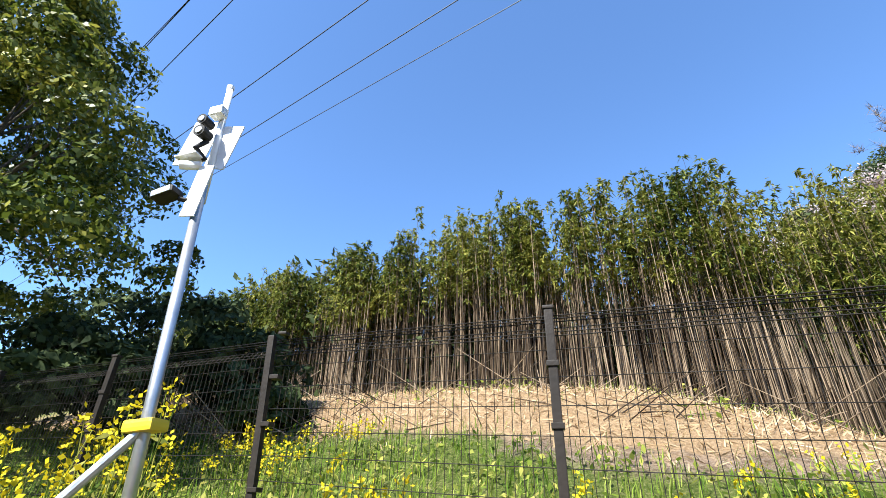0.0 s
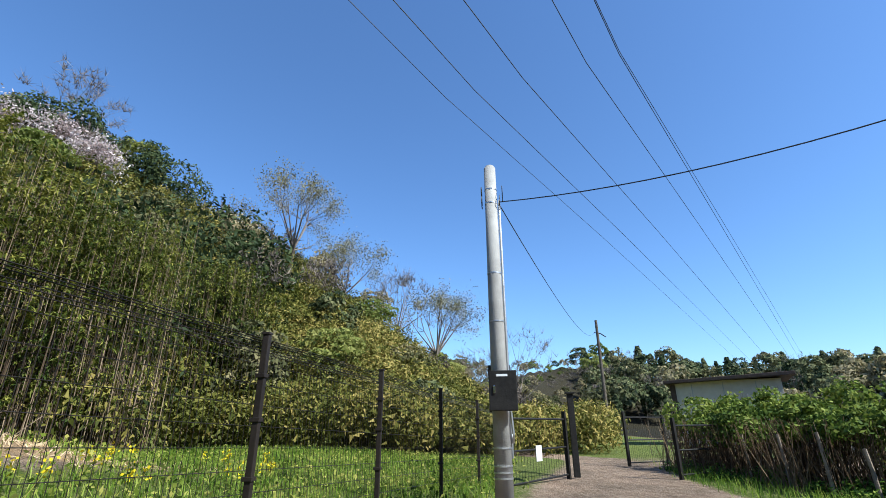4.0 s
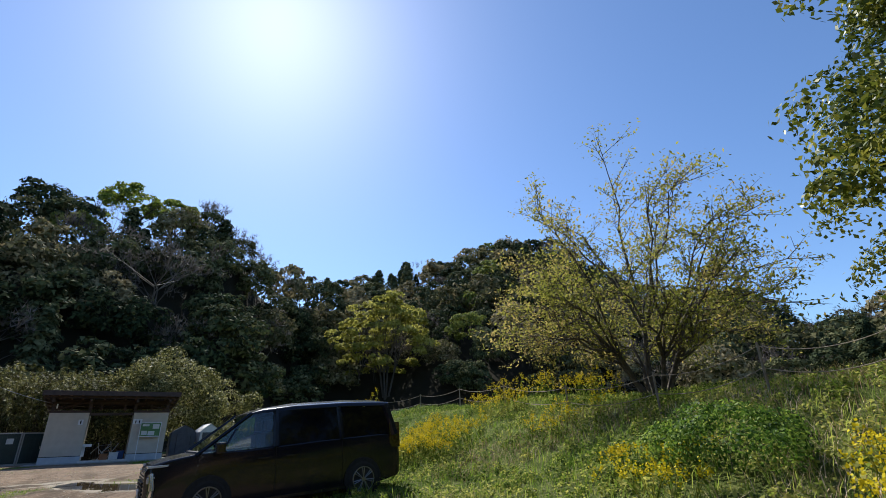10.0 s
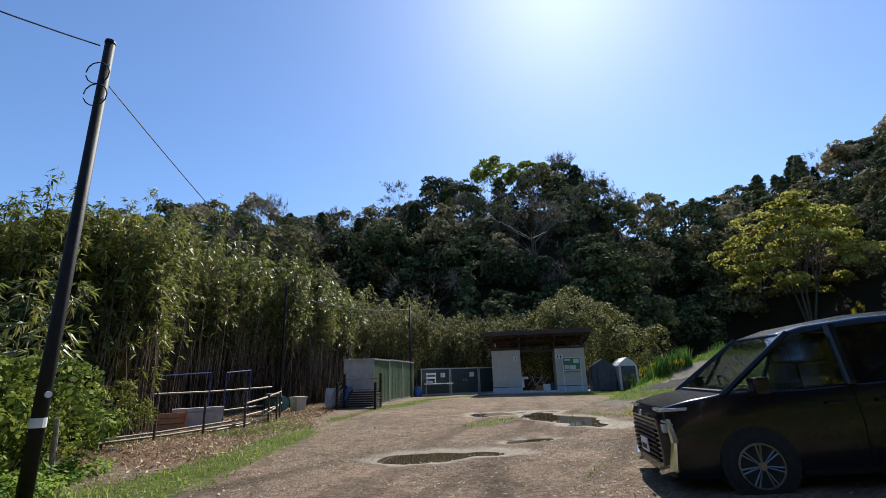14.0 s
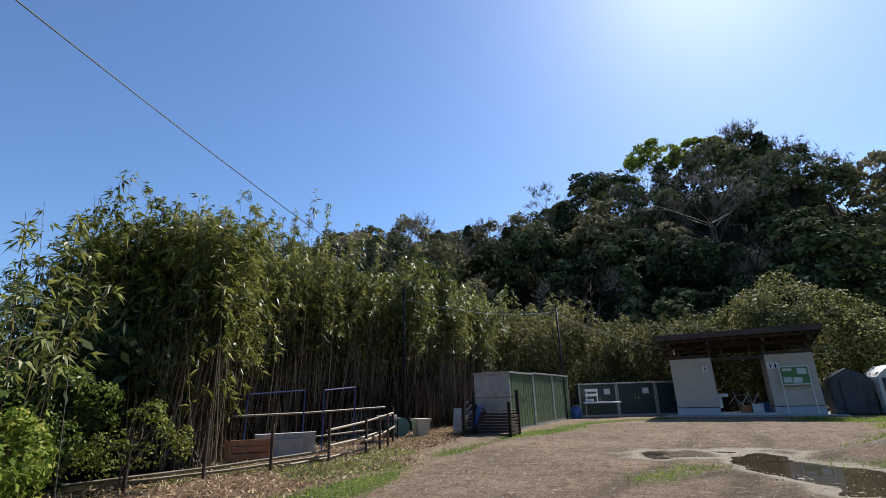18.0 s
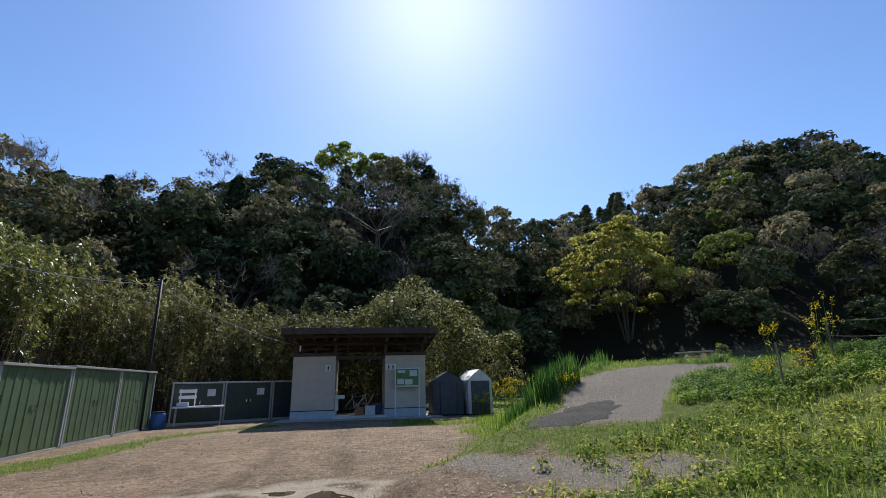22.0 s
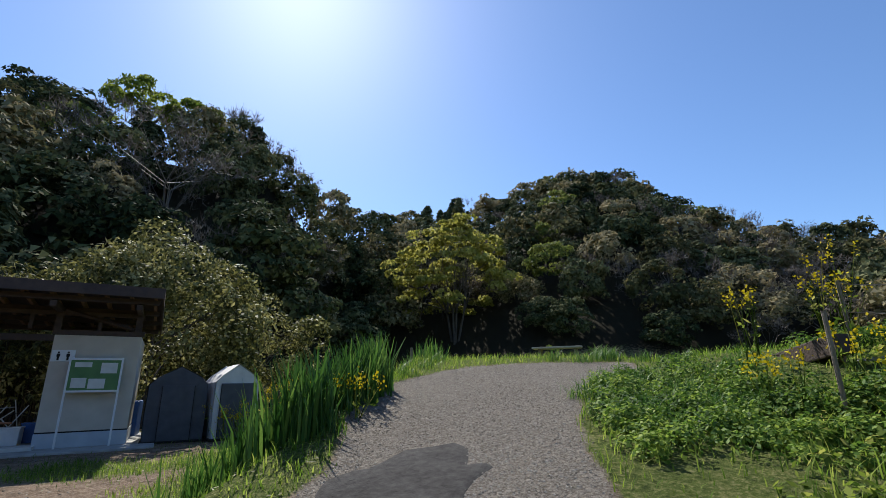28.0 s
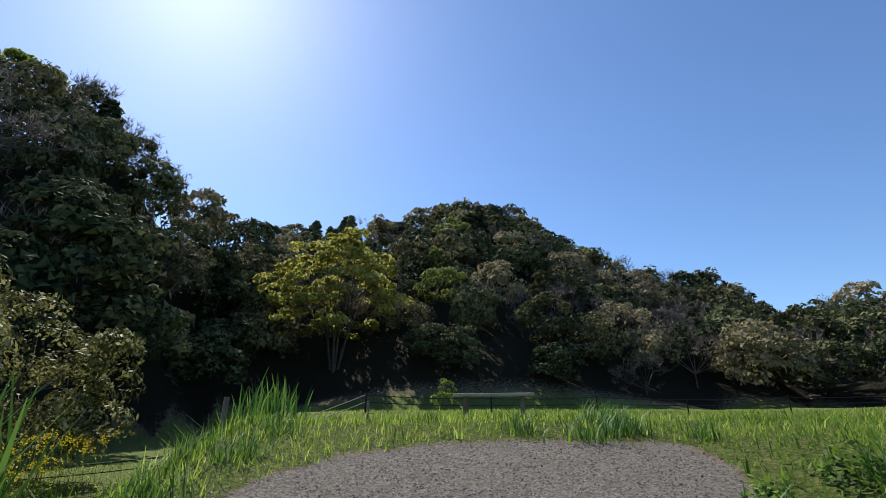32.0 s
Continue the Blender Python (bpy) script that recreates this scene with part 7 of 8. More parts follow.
    # long shoots standing out of the top
    k = rng.integers(0, len(pts), 6000)
    pts = np.concatenate([pts, pts[k] + nrm[k] * rng.uniform(0.03, 0.22, (6000, 1))])
    nrm = np.concatenate([nrm, nrm[k]])
    hedge = thing("hedge", pose(0, 0, 0), "dense green rambling hedge overgrown with climbers", "hedge")
    o = new("foliage", quads("foliage", L_HEDGE, *shell_leaves(pts, nrm, 0.1, 0.07, rng, 0.6, 0.25)))
    o.parent = hedge
    rows = []
    for k in range(1500):
        s = rng.integers(2)
        p = line[s] * (1 - (q := rng.random())) + line[s + 1] * q + rng.normal(size=2) * 0.35
        g = land_at(*p)
        rows.append([p[0], p[1], g, p[0] + rng.normal() * 0.2, p[1] + rng.normal() * 0.2, g + rng.uniform(0.5, 1.35), 0.009, 0.004])
    o = new("undergrowth", sticks("undergrowth", L_DEADSTEM, rows))
    o.parent = hedge
    sx, sy = line_spots(520, [tuple(q) for q in line], -0.55, rng)
    stuff("hedge_weeds", L_WEED, *mounds(sx, sy, 0.24, 0.3, rng, per=60, leaf=0.05), "leafy weeds along the foot of the hedge", "weeds")
    # dead reed stems above the hedge
    rows = []
    for k in range(420):
        x = rng.uniform(4.5, 22)
        y = -4.5 + 0.28 * (x - 6) + rng.uniform(-2.5, 1.0)
        g = land_at(x, y)
        h = rng.uniform(1.3, 2.3)
        rows.append([x, y, g, x + rng.normal() * 0.2, y + rng.normal() * 0.2, g + h, 0.008, 0.003])
    tagged(new("dead_reeds", sticks("dead_reeds", L_BARE, rows)), "brown dead reed stems standing behind the hedge", "reeds", kind="stuff")
    # banks: herbs and grass
    packs = []
    x, y = scatter(34000, -19, -3, -12, 11, grass_share, rng)
    d, side, run = seg_dist(x, y, FOOT)
    k = d < 9
    x, y = x[k], y[k]
    v1 = mounds(x[:2600], y[:2600], 0.2, 0.2, rng, per=36, leaf=0.046)
    stuff("bank_herbs", L_HERB, *v1, "leafy green weeds covering the bank", "weeds")
    v2 = blades(x[2600:], y[2600:], 0.22, 0.011, rng, lean=0.7)
    stuff("bank_grass", L_GRASS, *v2, "tufted spring grass on the bank", "grass")
    # dead stalks and dry grass among the weeds
    x, y = scatter(17000, -15, -4, -6, 8, lambda x, y: grass_share(x, y) * smooth(0.05, 0.55, wavy(x, y, 0.9, 12) + 0.35 * smooth(-1, 5, y)), rng)
    stuff("dry_stalks", L_STRAW, *blades(x, y, 0.24, 0.009, rng, lean=1.3), "dry brown stalks among the weeds of the bank", "stalks")
    # the slope beside the ramp, passed closely
    x, y = scatter(36000, -23, -9.5, -24, -9, lambda x, y: (grass_share(x, y) > 0.35) * np.where((ramp_coords(x, y)[1] < -0.9) & (ramp_coords(x, y)[0] > 2.8), 0.55, 1.0), rng)
    stuff("field_grass", L_GRASS, *blades(x, y, np.where(ramp_coords(x, y)[0] < 3.3, 0.08, 0.13), 0.01, rng, lean=0.8), "lush spring grass beside the gravel ramp", "grass")
    x, y = scatter(1750, -18.5, -10.5, -15.5, -9, lambda x, y: (ramp_coords(x, y)[1] < -0.9) * smooth(3.4, 4.2, ramp_coords(x, y)[0]) * smooth(8.0, 6.5, ramp_coords(x, y)[0]) * grass_share(x, y) * (seg_dist(x, y, BEAM)[0] > 0.75), rng)
    stuff("slope_herbs", L_WEED, *mounds(x, y, 0.2, 0.22, rng, per=120, leaf=0.034), "leafy weeds on the slope beside the ramp", "weeds")
    # coarse tufts on the ramp's edges
    tx, ty = scatter(170, -19.5, -10.5, -20, -10, lambda x, y: smooth(0.9, 1.3, np.abs(ramp_coords(x, y)[1] - 0.35)) * smooth(3.4, 2.2, np.abs(ramp_coords(x, y)[1])) * smooth(3.5, 4.5, ramp_coords(x, y)[0]) * grass_share(x, y), rng)
    x = np.repeat(tx, 70) + rng.normal(size=len(tx) * 70) * 0.1
    y = np.repeat(ty, 70) + rng.normal(size=len(ty) * 70) * 0.1
    stuff("grass_tufts", L_IRIS, *blades(x, y, 0.23, 0.01, rng, lean=0.9), "coarse grass tufts along the ramp edge", "grass")
    # thick grass round the head of the ramp
    x, y = scatter(60000, -26, -13, -24, -10, lambda x, y: grass_share(x, y) * smooth(6.0, 7.5, ramp_coords(x, y)[0]) * smooth(16, 10, ramp_coords(x, y)[0]) * smooth(7, 4.5, np.abs(ramp_coords(x, y)[1])), rng)
    stuff("crest_grass", L_GRASS, *blades(x, y, 0.05 + 0.14 * smooth(1.2, 2.6, ramp_coords(x, y)[1]), 0.011, rng, lean=0.9), "thick bright grass round the head of the ramp", "grass")
    # far field
    x, y = scatter(21000, -46, -17, -36, 6, lambda x, y: grass_share(x, y), rng)
    stuff("meadow_grass", L_GRASS, *blades(x, y, 0.13, 0.022, rng, lean=0.8), "meadow grass of the upper field", "grass")
    # tall sword leaves on the ramp's left
    tx, ty = scatter(2600, -17.5, -10.8, -22.5, -14.5, lambda x, y: smooth(1.75, 2.0, ramp_coords(x, y)[1]) * smooth(3.3, 2.9, ramp_coords(x, y)[1]) * smooth(3.7, 4.3, ramp_coords(x, y)[0]) * smooth(7.3, 6.3, ramp_coords(x, y)[0]), rng)
    x = np.repeat(tx, 16) + rng.normal(size=len(tx) * 16) * 0.07
    y = np.repeat(ty, 16) + rng.normal(size=len(ty) * 16) * 0.07
    stuff("iris_clumps", L_IRIS, *blades(x, y, 0.72, 0.032, rng, lean=0.3), "tall sword-leaved iris clumps beside the ramp", "iris")
    x, y = scatter(30000, -24, -12, -26, -15, lambda x, y: smooth(1.9, 2.3, ramp_coords(x, y)[1]) * smooth(6.0, 4.0, ramp_coords(x, y)[1]) * smooth(5.0, 6.0, ramp_coords(x, y)[0]) * smooth(14, 11, ramp_coords(x, y)[0]), rng)
    stuff("verge_grass", L_GRASS, *blades(x, y, 0.26, 0.011, rng, lean=0.8), "tall bright grass on the verge of the ramp", "grass")
    tx, ty = scatter(900, -19.5, -13, -24, -16, lambda x, y: smooth(2.5, 2.9, ramp_coords(x, y)[1]) * smooth(4.6, 4.0, ramp_coords(x, y)[1]) * smooth(5.8, 6.3, ramp_coords(x, y)[0]) * smooth(9.5, 8.5, ramp_coords(x, y)[0]), rng)
    x = np.repeat(tx, 14) + rng.normal(size=len(tx) * 14) * 0.07
    y = np.repeat(ty, 14) + rng.normal(size=len(ty) * 14) * 0.07
    stuff("iris_clumps", L_IRIS, *blades(x, y, 0.6, 0.028, rng, lean=0.35), "sword-leaved iris running along the verge", "iris")
    x, y = rng.normal(-17.2, 0.5, 1500), rng.normal(-20.3, 0.35, 1500)
    stuff("iris_clumps", L_IRIS, *blades(x, y, 0.5, 0.026, rng, lean=0.35), "sword-leaved iris clump at the edge of the field", "iris")
    # grass behind the fence and by the lane
    x, y = scatter(36000, -9, 16, 6.5, 15.5, grass_share, rng)
    k = (y - (9.06 - 0.2115 * x)) > -0.6
    x, y = x[k], y[k]
    stuff("fence_grass", L_GRASS, *blades(x, y, 0.22, 0.011, rng, lean=0.7), "sunlit grass behind the mesh fence", "grass")
    stuff("fence_herbs", L_HERB, *leafy_plants(x[:1500], y[:1500], 0.2, rng, per=10, leaf=0.06), "leafy weeds behind the mesh fence", "weeds")
    x, y = scatter(16000, 2.0, 17, -4, 4.5, grass_share, rng)
    stuff("lane_grass", L_GRASS, *blades(x, y, 0.2, 0.012, rng, lean=0.7), "rough grass along the lane and hedge", "grass")
    # verges of the yard
    x, y = scatter(95000, -15, 3.2, -25, -2, lambda x, y: zones(x, y, True)[0] * (seg_dist(x, y, FOOT)[1] > 0), rng)
    stuff("yard_grass", L_GRASS, *blades(x, y, 0.075, 0.013, rng, lean=1.0), "short trodden grass at the yard edges", "grass")
    # dry grass and twigs trodden into the yard
    x, y = scatter(30000, -12, 3.5, -24, 3, lambda x, y: (1 - zones(x, y)[2]) * (0.35 + 0.65 * smooth(-0.2, 0.6, wavy(x, y, 0.7, 8))), rng)
    stuff("dry_litter", L_LITTER, *leaf_cards(np.stack([x, y, land(x, y) + 0.014], -1), 0.09, 0.016, rng, ways=unit(len(x), rng) * np.array([[1, 1, 0.06]]), face=6.0), "dry grass and twigs trodden into the yard", "litter")
    # rape flowers
    def rape(n, x0, x1, y0, y1, h, label, keep=None):
        x, y = scatter(n, x0, x1, y0, y1, keep or (lambda x, y: 1.0 + 0 * x), rng)
        st, fl, lf = rape_plants(x, y, h, rng)
        t = thing("rape_flowers", pose(0, 0, 0), label, "flowers")
        for nm, me in (("stalk", sticks("stalk", L_HERB, st, 3)), ("bloom", quads("bloom", L_FLOWER, *fl)), ("foliage", quads("foliage", L_HERB, *lf))):
            o = tagged(new(nm, me), kind="stuff")
            o.parent = t

    rape(330, -14.5, -10.2, -5.2, -1.8, 0.6, "yellow rape flowers in bloom across the grassy bank", lambda x, y: smooth(-0.1, 0.5, wavy(x, y, 0.8, 9)))
    rape(90, -14.5, -10.5, -1.6, 1.5, 0.5, "scattered yellow rape flowers on the bank", lambda x, y: smooth(0.1, 0.5, wavy(x, y, 0.7, 4)))
    rape(60, -17.0, -13.5, -4.0, 0.5, 0.8, "tall rape flowers on the brow of the bank")
    rape(24, -8.3, -6.8, 3.2, 4.6, 0.35, "small yellow rape plants low on the bank")
    rape(5, -13.0, -12.3, -16.4, -15.8, 0.4, "small orange-yellow flowers beside the iris")
    rape(48, -4.6, -2.6, 8.0, 9.2, 0.85, "yellow rape flowers beside the mesh fence")
    rape(34, -6.6, -5.3, 6.0, 6.9, 0.62, "yellow rape flowers at the foot of the bank")
    rape(26, -5.5, -2.5, 11.0, 12.5, 0.5, "yellow rape flowers behind the mesh fence")
    rape(44, -17.1, -16.2, -12.9, -11.7, 1.1, "tall yellow rape flowers on top of the bank", lambda x, y: 1.0 * (seg_dist(x, y, BEAM)[0] > 0.35))
    rape(7, -15.6, -14.6, -12.6, -11.4, 0.5, "single rape plants beside the timber edging")
    rape(14, -15.2, -14.2, -24.4, -23.4, 0.8, "rape plants in flower before the grey tents")
    rape(30, -18.8, -17.0, -27.5, -26.0, 1.3, "bush of yellow flowers beyond the tents")
    rape(40, -9, 8, 9.4, 11.5, 0.35, "scattered yellow flowers in the fenced grass")
    # bushes and trees
    bush("bush", -14.3, -30.6, 4.2, 7.0, L_BAMBOOGREY, "large glossy grey-green bush behind the hut", rng, clumps=110, per=210, leaf=0.13)
    bush("bush", -19.0, -33.0, 3.2, 5.6, L_BAMBOOGREY, "grey-green bush at the edge of the wood", rng, clumps=70, per=130, leaf=0.14)
    bush("bush", -7.7, 4.75, 1.0, 0.62, L_WEED, "rounded dark green herb bush on the bank", rng, clumps=44, per=130, leaf=0.038)
    for x, y, r, h in ((-8.0, 15.0, 2.0, 2.6), (-10.5, 16.0, 2.4, 3.2), (-13.0, 14.5, 2.4, 3.0), (-15.5, 12.5, 2.4, 3.0), (-6.3, 14.6, 1.2, 1.8), (-7.2, 12.3, 1.3, 1.5), (-9.0, 12.8, 1.5, 2.0), (-4.9, 13.6, 0.7, 0.8)):
        bush("bush", x, y, r, h, L_DARK, "dark evergreen shrub in the shade behind the fence", rng, clumps=40, per=60, leaf=0.14)
    bush("bush", -38.0, -29.0, 0.9, 2.2, L_BRIGHT, "small fresh green shrub before the wood", rng, clumps=14, per=40, leaf=0.14)
    bush("bush", 11.0, -7.0, 2.2, 2.0, L_YELBAM, "yellow-green thicket behind the hedge", rng, clumps=50, per=80, leaf=0.17)
    bush("bush", 6.3, -7.6, 1.7, 2.2, L_HEDGE, "dark leafy thicket of climbers beside the hedge", rng, clumps=56, per=130, leaf=0.065)
    bush("bush", 8.6, -8.3, 2.0, 1.9, L_HEDGE, "leafy bramble thicket behind the hedge", rng, clumps=46, per=80, leaf=0.1)
    bush("bush", 4.6, -8.3, 0.9, 1.5, L_YELBAM, "thin yellow-green shrub before the bamboo", rng, clumps=24, per=70, leaf=0.05)
    bush("bush", 3.9, -5.6, 0.9, 1.4, L_HERB, "young leafy shrub beside the black pole", rng, clumps=26, per=90, leaf=0.05)
    yt = tree("broadleaf_tree", -61.5, -59.5, 19.0, 8.0, L_YELLOW, "large yellow-green tree standing before the dark wood", rng, stems=4, per=0, n=5, twigs=3, spread=0.5, first=0.2, z=7.0)
    p, nrm = lumpy_crown(rng, 10.0, 20.8, 0.6, 150, 80, (0.1, 0.19), 0.45, -0.75)
    o = new("crown", quads("crown", L_YELLOW, *shell_leaves(p, nrm, 0.62, 0.4, rng, 0.6, 0.15)))
    o.parent = yt
    fan_tree("broadleaf_tree", -14.3, 2.1, 7.2, 4.2, L_MAPLE, "spreading many-stemmed tree with thin fresh leaves", rng, limbs_n=40, per=8, leaf=0.08)
    ev = tree("evergreen_tree", -9.3, 9.7, 6.9, 2.7, L_CAMPHOR, "spreading glossy evergreen tree over the fence corner", rng, stems=1, per=0, n=8, twigs=4, first=0.3)
    p = []
    for k in range(190):
        h = rng.uniform(0, 1) ** 0.9
        a = rng.uniform(0, 6.28)
        r = 4.05 * (1 - 0.7 * h ** 1.7) * math.sqrt(rng.uniform(0.12, 1.0)) * rng.uniform(0.85, 1.08)
        s = rng.uniform(0.42, 0.85)
        p.append([r * math.cos(a), r * math.sin(a), 2.25 + 5.1 * h - 0.045 * r * r, s])
    p = np.array(p)
    p, nrm = clump_shell(p[:, :3], p[:, 3], 400, rng, None, 0.3, 0.62)
    o = new("crown", quads("crown", L_CAMPHOR, *shell_leaves(p, nrm, 0.108, 0.062, rng, 0.6, 0.1)))
    o.parent = ev
    for x, y, z, h, r in ((-21.5, -80.6, 31.0, 11.5, 5.4), (-28.0, -79.5, 31.0, 11.0, 4.6)):
        gt = tree("broadleaf_tree", x, y, h - 1, r, L_BRIGHT, "tall bright green tree on the ridge", rng, stems=2, per=0, n=5, twigs=3, first=0.35, spread=0.4, z=z)
        p, nrm = lumpy_crown(rng, r, h, h * 0.3, 46, 60, (0.16, 0.3), 0.55, -0.5)
        o = new("crown", quads("crown", L_BRIGHT, *shell_leaves(p, nrm, 0.5, 0.36, rng, 0.6, 0.15)))
        o.parent = gt
    for x, y, z, h, r in ((-33.5, -82.0, 32.0, 13.0, 5.0), (-39.0, -80.0, 29.0, 10.5, 4.5), (-44.0, -78.0, 26.0, 9.0, 4.5), (-3.0, -87.0, 33.0, 7.0, 4.0), (8.0, -86.0, 28.0, 6.0, 4.0), (-20.0, -55.0, 15.5, 9.0, 7.5)):
        bt = thing("bare_tree", pose(x, y, z), "grey leafless tree with fine twigs on the hill", "tree")
        rows, ends = bare_rows(rng, h, r, 6)
        o = new("trunk", sticks("trunk", L_BARE, rows, 4))
        o.parent = bt
        o = tagged(new("twig_haze", quads("twig_haze", L_BARE, *twig_tris(ends, 0.038, rng))), kind="stuff")
        o.parent = bt
    for k in range(9):
        x, y = 5.0 + 1.9 * k + rng.normal() * 0.6, 33.0 - 0.5 * k + rng.normal()
        tree("blossom_tree", x, y, rng.uniform(2.4, 3.4), rng.uniform(1.6, 2.2), L_BLOSSOM, "bare grey tree with pale pink blossom on the hill", rng, stems=2, per=7, leaf=0.13, n=6, twigs=4, fuzz=0.3, first=0.25, bark=L_BARE)
    for x, y, h, r, m, lb in ((31, 22, 8.5, 4.6, L_PALE, "tall pale budding tree on the north hill"), (34.5, 19.0, 6.5, 3.5, L_PALE, "slender pale budding tree on the north hill"), (38, 15.5, 7.5, 3.2, L_BARE, "leafless grey tree on the north hill"), (40, 12.5, 8.5, 3.6, L_PALE, "pale budding tree beside the lane"), (44, 5.5, 9.5, 5.5, L_BARE, "broad leafless tree beside the lane"), (20.0, 31.0, 6.0, 3.0, L_BARE, "bare dead tree on the hill crest")):
        if m == L_BARE:
            bt = thing("bare_tree", pose(x, y, land_at(x, y)), lb, "tree")
            rows, ends = bare_rows(rng, h, r, 9)
            o = new("trunk", sticks("trunk", L_BARE, rows, 4))
            o.parent = bt
            o = tagged(new("twig_haze", quads("twig_haze", L_BARE, *twig_tris(ends, 0.012, rng))), kind="stuff")
            o.parent = bt
        else:
            tree("broadleaf_tree", x, y, h, r, m, lb, rng, stems=2, per=16, leaf=0.12, n=6, twigs=4, fuzz=0.3, first=0.3, bark=L_BARE)
    for x, y, r, h in ((20, 32, 4.0, 3.4), (25.5, 30, 4.2, 3.2), (23, 31.5, 3.6, 4.0)):
        bush("pine", x, y, r, h, L_DARK, "dark flat-topped pine on the north hill", rng, clumps=46, per=110, leaf=0.17, z=land_at(x, y) - 0.9)
    # thicket over the north-east slope
    pts = []
    for k in range(1500):
        a, r = radians(rng.uniform(32, 100)), rng.uniform(16.0, 42)
        x, y = r * math.sin(a), 6.4 + r * math.cos(a)
        if (y < 11.5 - 0.12 * x and x < 22) or (x < 16.0 and y < 16.5 + 0.1 * x):
            continue
        pts.append([x, y, land_at(x, y) + rng.uniform(0.3, 1.4), rng.uniform(0.7, 1.7)])
    pts = np.array(pts)
    p, nrm = clump_shell(pts[:, :3], pts[:, 3], 170, rng, None, 0.4, 0.85)
    stuff("thicket", L_SCRUB, *shell_tris(p, nrm, 0.2, 0.1, rng, 0.7, 0.3), "yellow-green dwarf bamboo thicket covering the slope", "thicket")
    # lane-side thicket
    pts = []
    for k in range(230):
        x = rng.uniform(18.5, 50)
        y = rng.uniform(5.2, 12) + 0.3 * max(0.0, x - 20) * (x < 34)
        pts.append([x, y, land_at(x, y) + rng.uniform(0.3, 1.3), rng.uniform(0.6, 1.4)])
    pts = np.array(pts)
    p, nrm = clump_shell(pts[:, :3], pts[:, 3], 130, rng, None, 0.4, 0.85)
    stuff("thicket", L_SCRUB, *shell_tris(p, nrm, 0.22, 0.12, rng, 0.7, 0.3), "tangled yellow-green thicket along the lane", "thicket")


L_BAMBOOGREY = leafmat("grey_green_leaf", [(0.05, 0.055, 0.016), (0.16, 0.155, 0.045), (0.42, 0.385, 0.16)], leaf=0.3, rough=0.6, spec=0.12)
L_YELBAM = leafmat("yellow_bamboo_leaf", [(0.07, 0.09, 0.014), (0.17, 0.19, 0.03), (0.33, 0.32, 0.08)], leaf=0.25)
L_MAPLE = leafmat("thin_spring_leaf", [(0.18, 0.19, 0.03), (0.31, 0.3, 0.06), (0.42, 0.32, 0.11)], leaf=0.55)
L_CAMPHOR = leafmat("glossy_leaf", [(0.042, 0.065, 0.01), (0.12, 0.15, 0.02), (0.33, 0.31, 0.05)], leaf=0.3, rough=0.45, spec=0.25)
L_BLOSSOM = leafmat("pale_blossom", [(0.4, 0.31, 0.29), (0.55, 0.46, 0.44), (0.66, 0.6, 0.58)], leaf=0.3)
L_LITTER = leafmat("dry_litter", [(0.06, 0.05, 0.03), (0.2, 0.17, 0.1), (0.42, 0.37, 0.24)], leaf=0.0)
L_HEDGE = leafmat("hedge_leaf", [(0.05, 0.085, 0.012), (0.12, 0.17, 0.025), (0.25, 0.28, 0.055)], leaf=0.32)
L_DEADSTEM = leafmat("dead_stem", [(0.05, 0.03, 0.016), (0.14, 0.09, 0.05), (0.27, 0.19, 0.11)], leaf=0.0)
L_SCRUB = leafmat("scrub_leaf", [(0.06, 0.07, 0.012), (0.16, 0.155, 0.03), (0.33, 0.26, 0.075)], leaf=0.25, big=0.5)
L_WEED = leafmat("weed_leaf", [(0.035, 0.08, 0.011), (0.115, 0.205, 0.026), (0.29, 0.37, 0.06)], leaf=0.44, rough=0.6, spec=0.15)
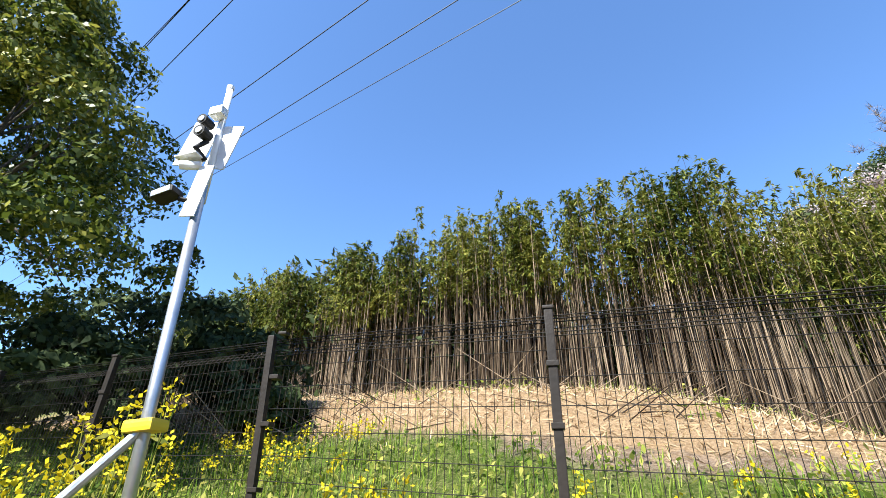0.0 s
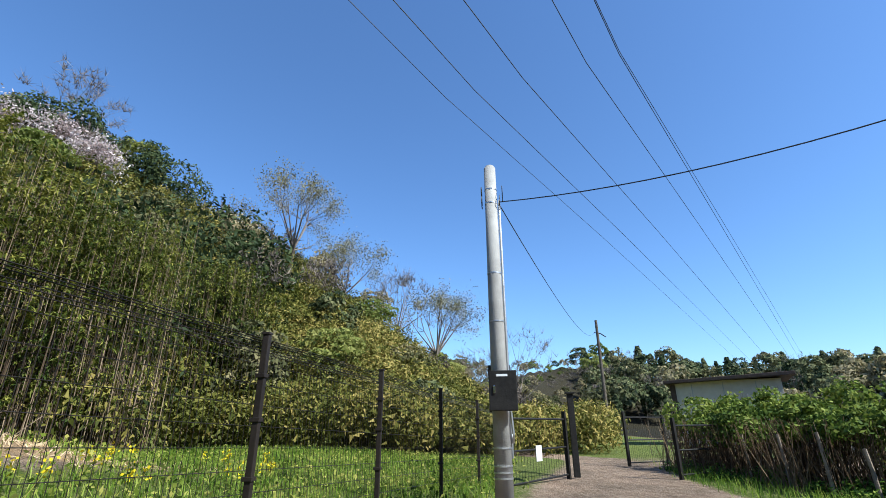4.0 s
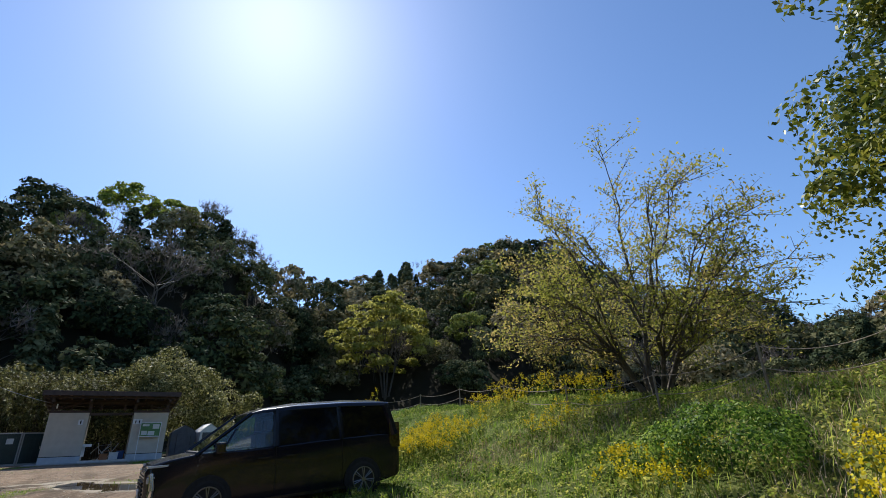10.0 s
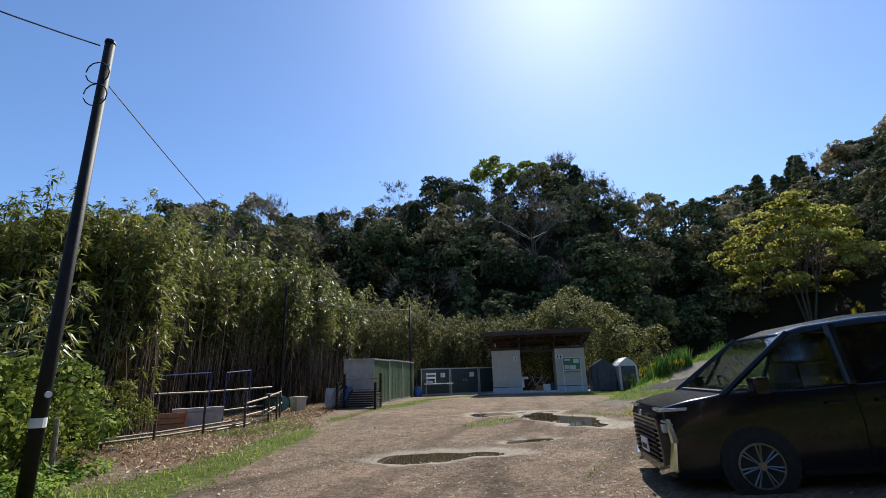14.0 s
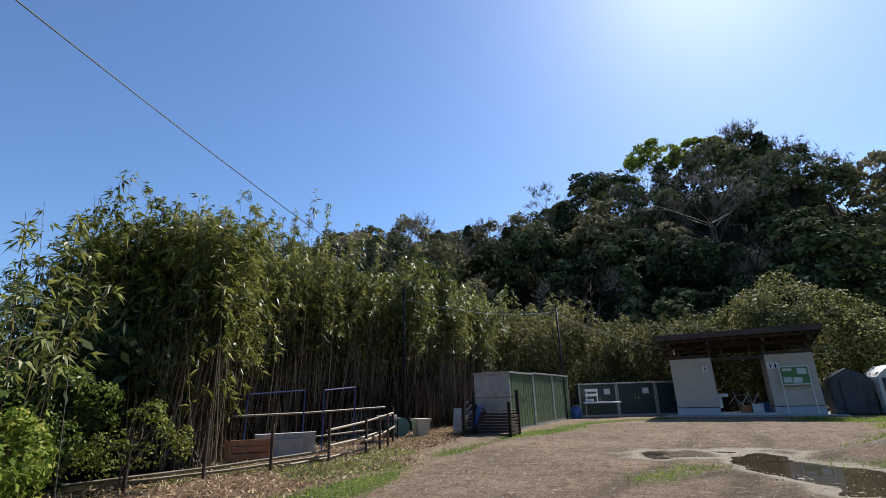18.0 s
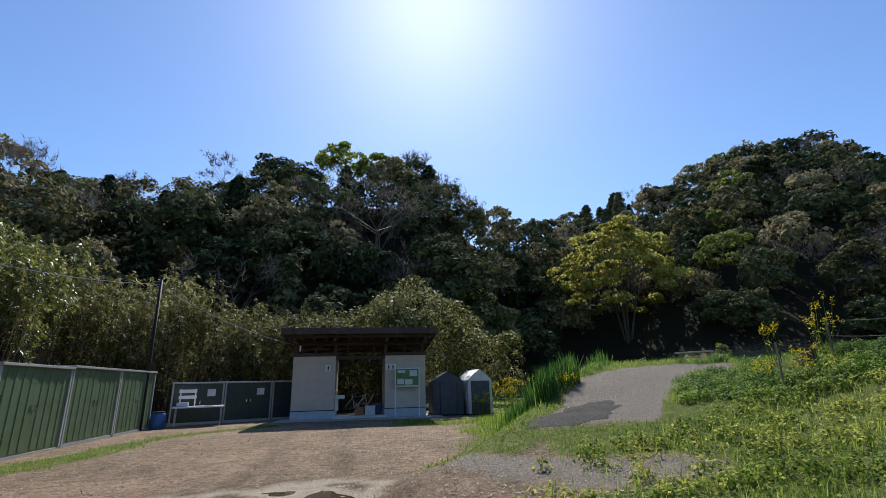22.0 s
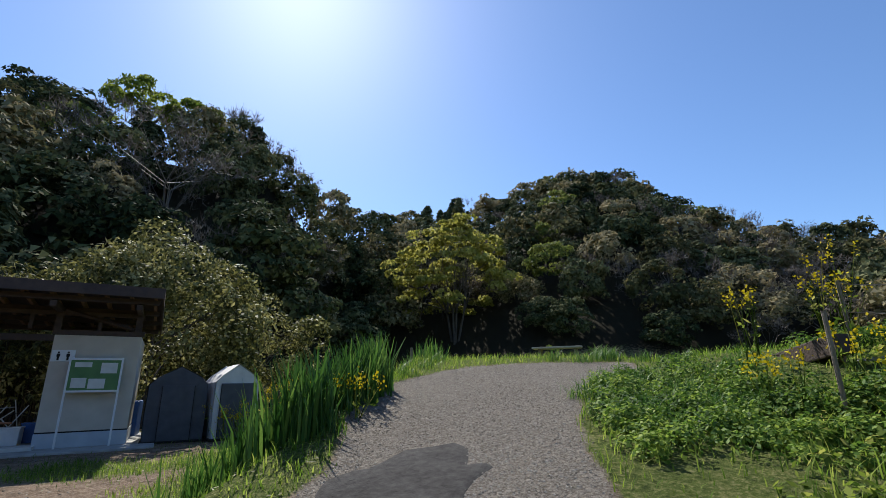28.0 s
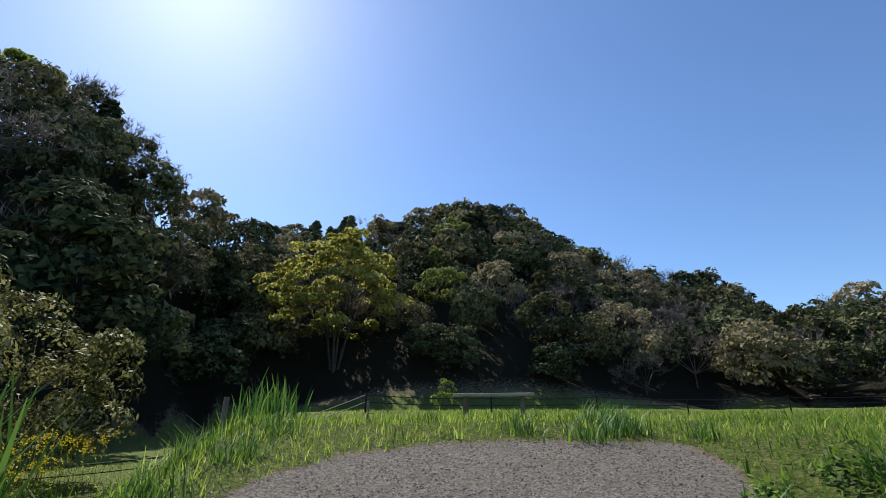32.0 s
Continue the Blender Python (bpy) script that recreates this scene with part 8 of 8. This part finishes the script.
L_BAMBOODEEP = leafmat("deep_bamboo_leaf", [(0.03, 0.05, 0.009), (0.1, 0.125, 0.018), (0.27, 0.26, 0.05)], leaf=0.3, spec=0.15, rough=0.6)
L_PALE = leafmat("pale_bud", [(0.16, 0.14, 0.05), (0.24, 0.2, 0.08), (0.3, 0.27, 0.13)], leaf=0.3)
plant_all()


# ---- loose stones ----
def stones(n, keep, x0, x1, y0, y1, size, rng, label):
    x, y = scatter(n, x0, x1, y0, y1, keep, rng)
    m = len(x)
    z = land(x, y)
    base = np.array([[1, 0, 0], [-0.5, 0.87, 0], [-0.5, -0.87, 0], [0.55, 0.3, 0.6], [-0.5, 0.3, 0.55], [0.0, -0.6, 0.6]])
    s = size * rng.uniform(0.4, 1.4, (m, 1, 1)) * rng.uniform(0.7, 1.3, (m, 1, 3))
    q = rng.uniform(0, 6.28, m)
    R = np.zeros((m, 3, 3))
    R[:, 0, 0], R[:, 0, 1], R[:, 1, 0], R[:, 1, 1], R[:, 2, 2] = np.cos(q), -np.sin(q), np.sin(q), np.cos(q), 1
    v = np.einsum("mij,kj->mki", R, base) * s + np.stack([x, y, z - size * 0.15], -1)[:, None]
    f = np.array([[0, 1, 4, 3], [1, 2, 5, 4], [2, 0, 3, 5], [3, 4, 5, 5]])
    f3 = np.concatenate([np.array([[0, 1, 4], [0, 4, 3], [1, 2, 5], [1, 5, 4], [2, 0, 3], [2, 3, 5], [3, 4, 5]])])
    F = (f3[None] + (np.arange(m) * 6)[:, None, None]).reshape(-1, 3)
    stuff("loose_stones", L_STONE, v.reshape(-1, 3), F, label, "stones")


L_STONE = leafmat("loose_stone", [(0.12, 0.1, 0.082), (0.23, 0.203, 0.17), (0.42, 0.385, 0.335)], leaf=0.0, rough=0.9)
stones(52000, lambda x, y: zones(x, y)[2], -18, -9, -19, -10, 0.0095, P, "crushed grey stone lying on the ramp")
stones(9000, lambda x, y: 1 - np.maximum(zones(x, y)[0], zones(x, y)[3]), -11, 3, -24, 2, 0.018, P, "small loose stones strewn over the yard")
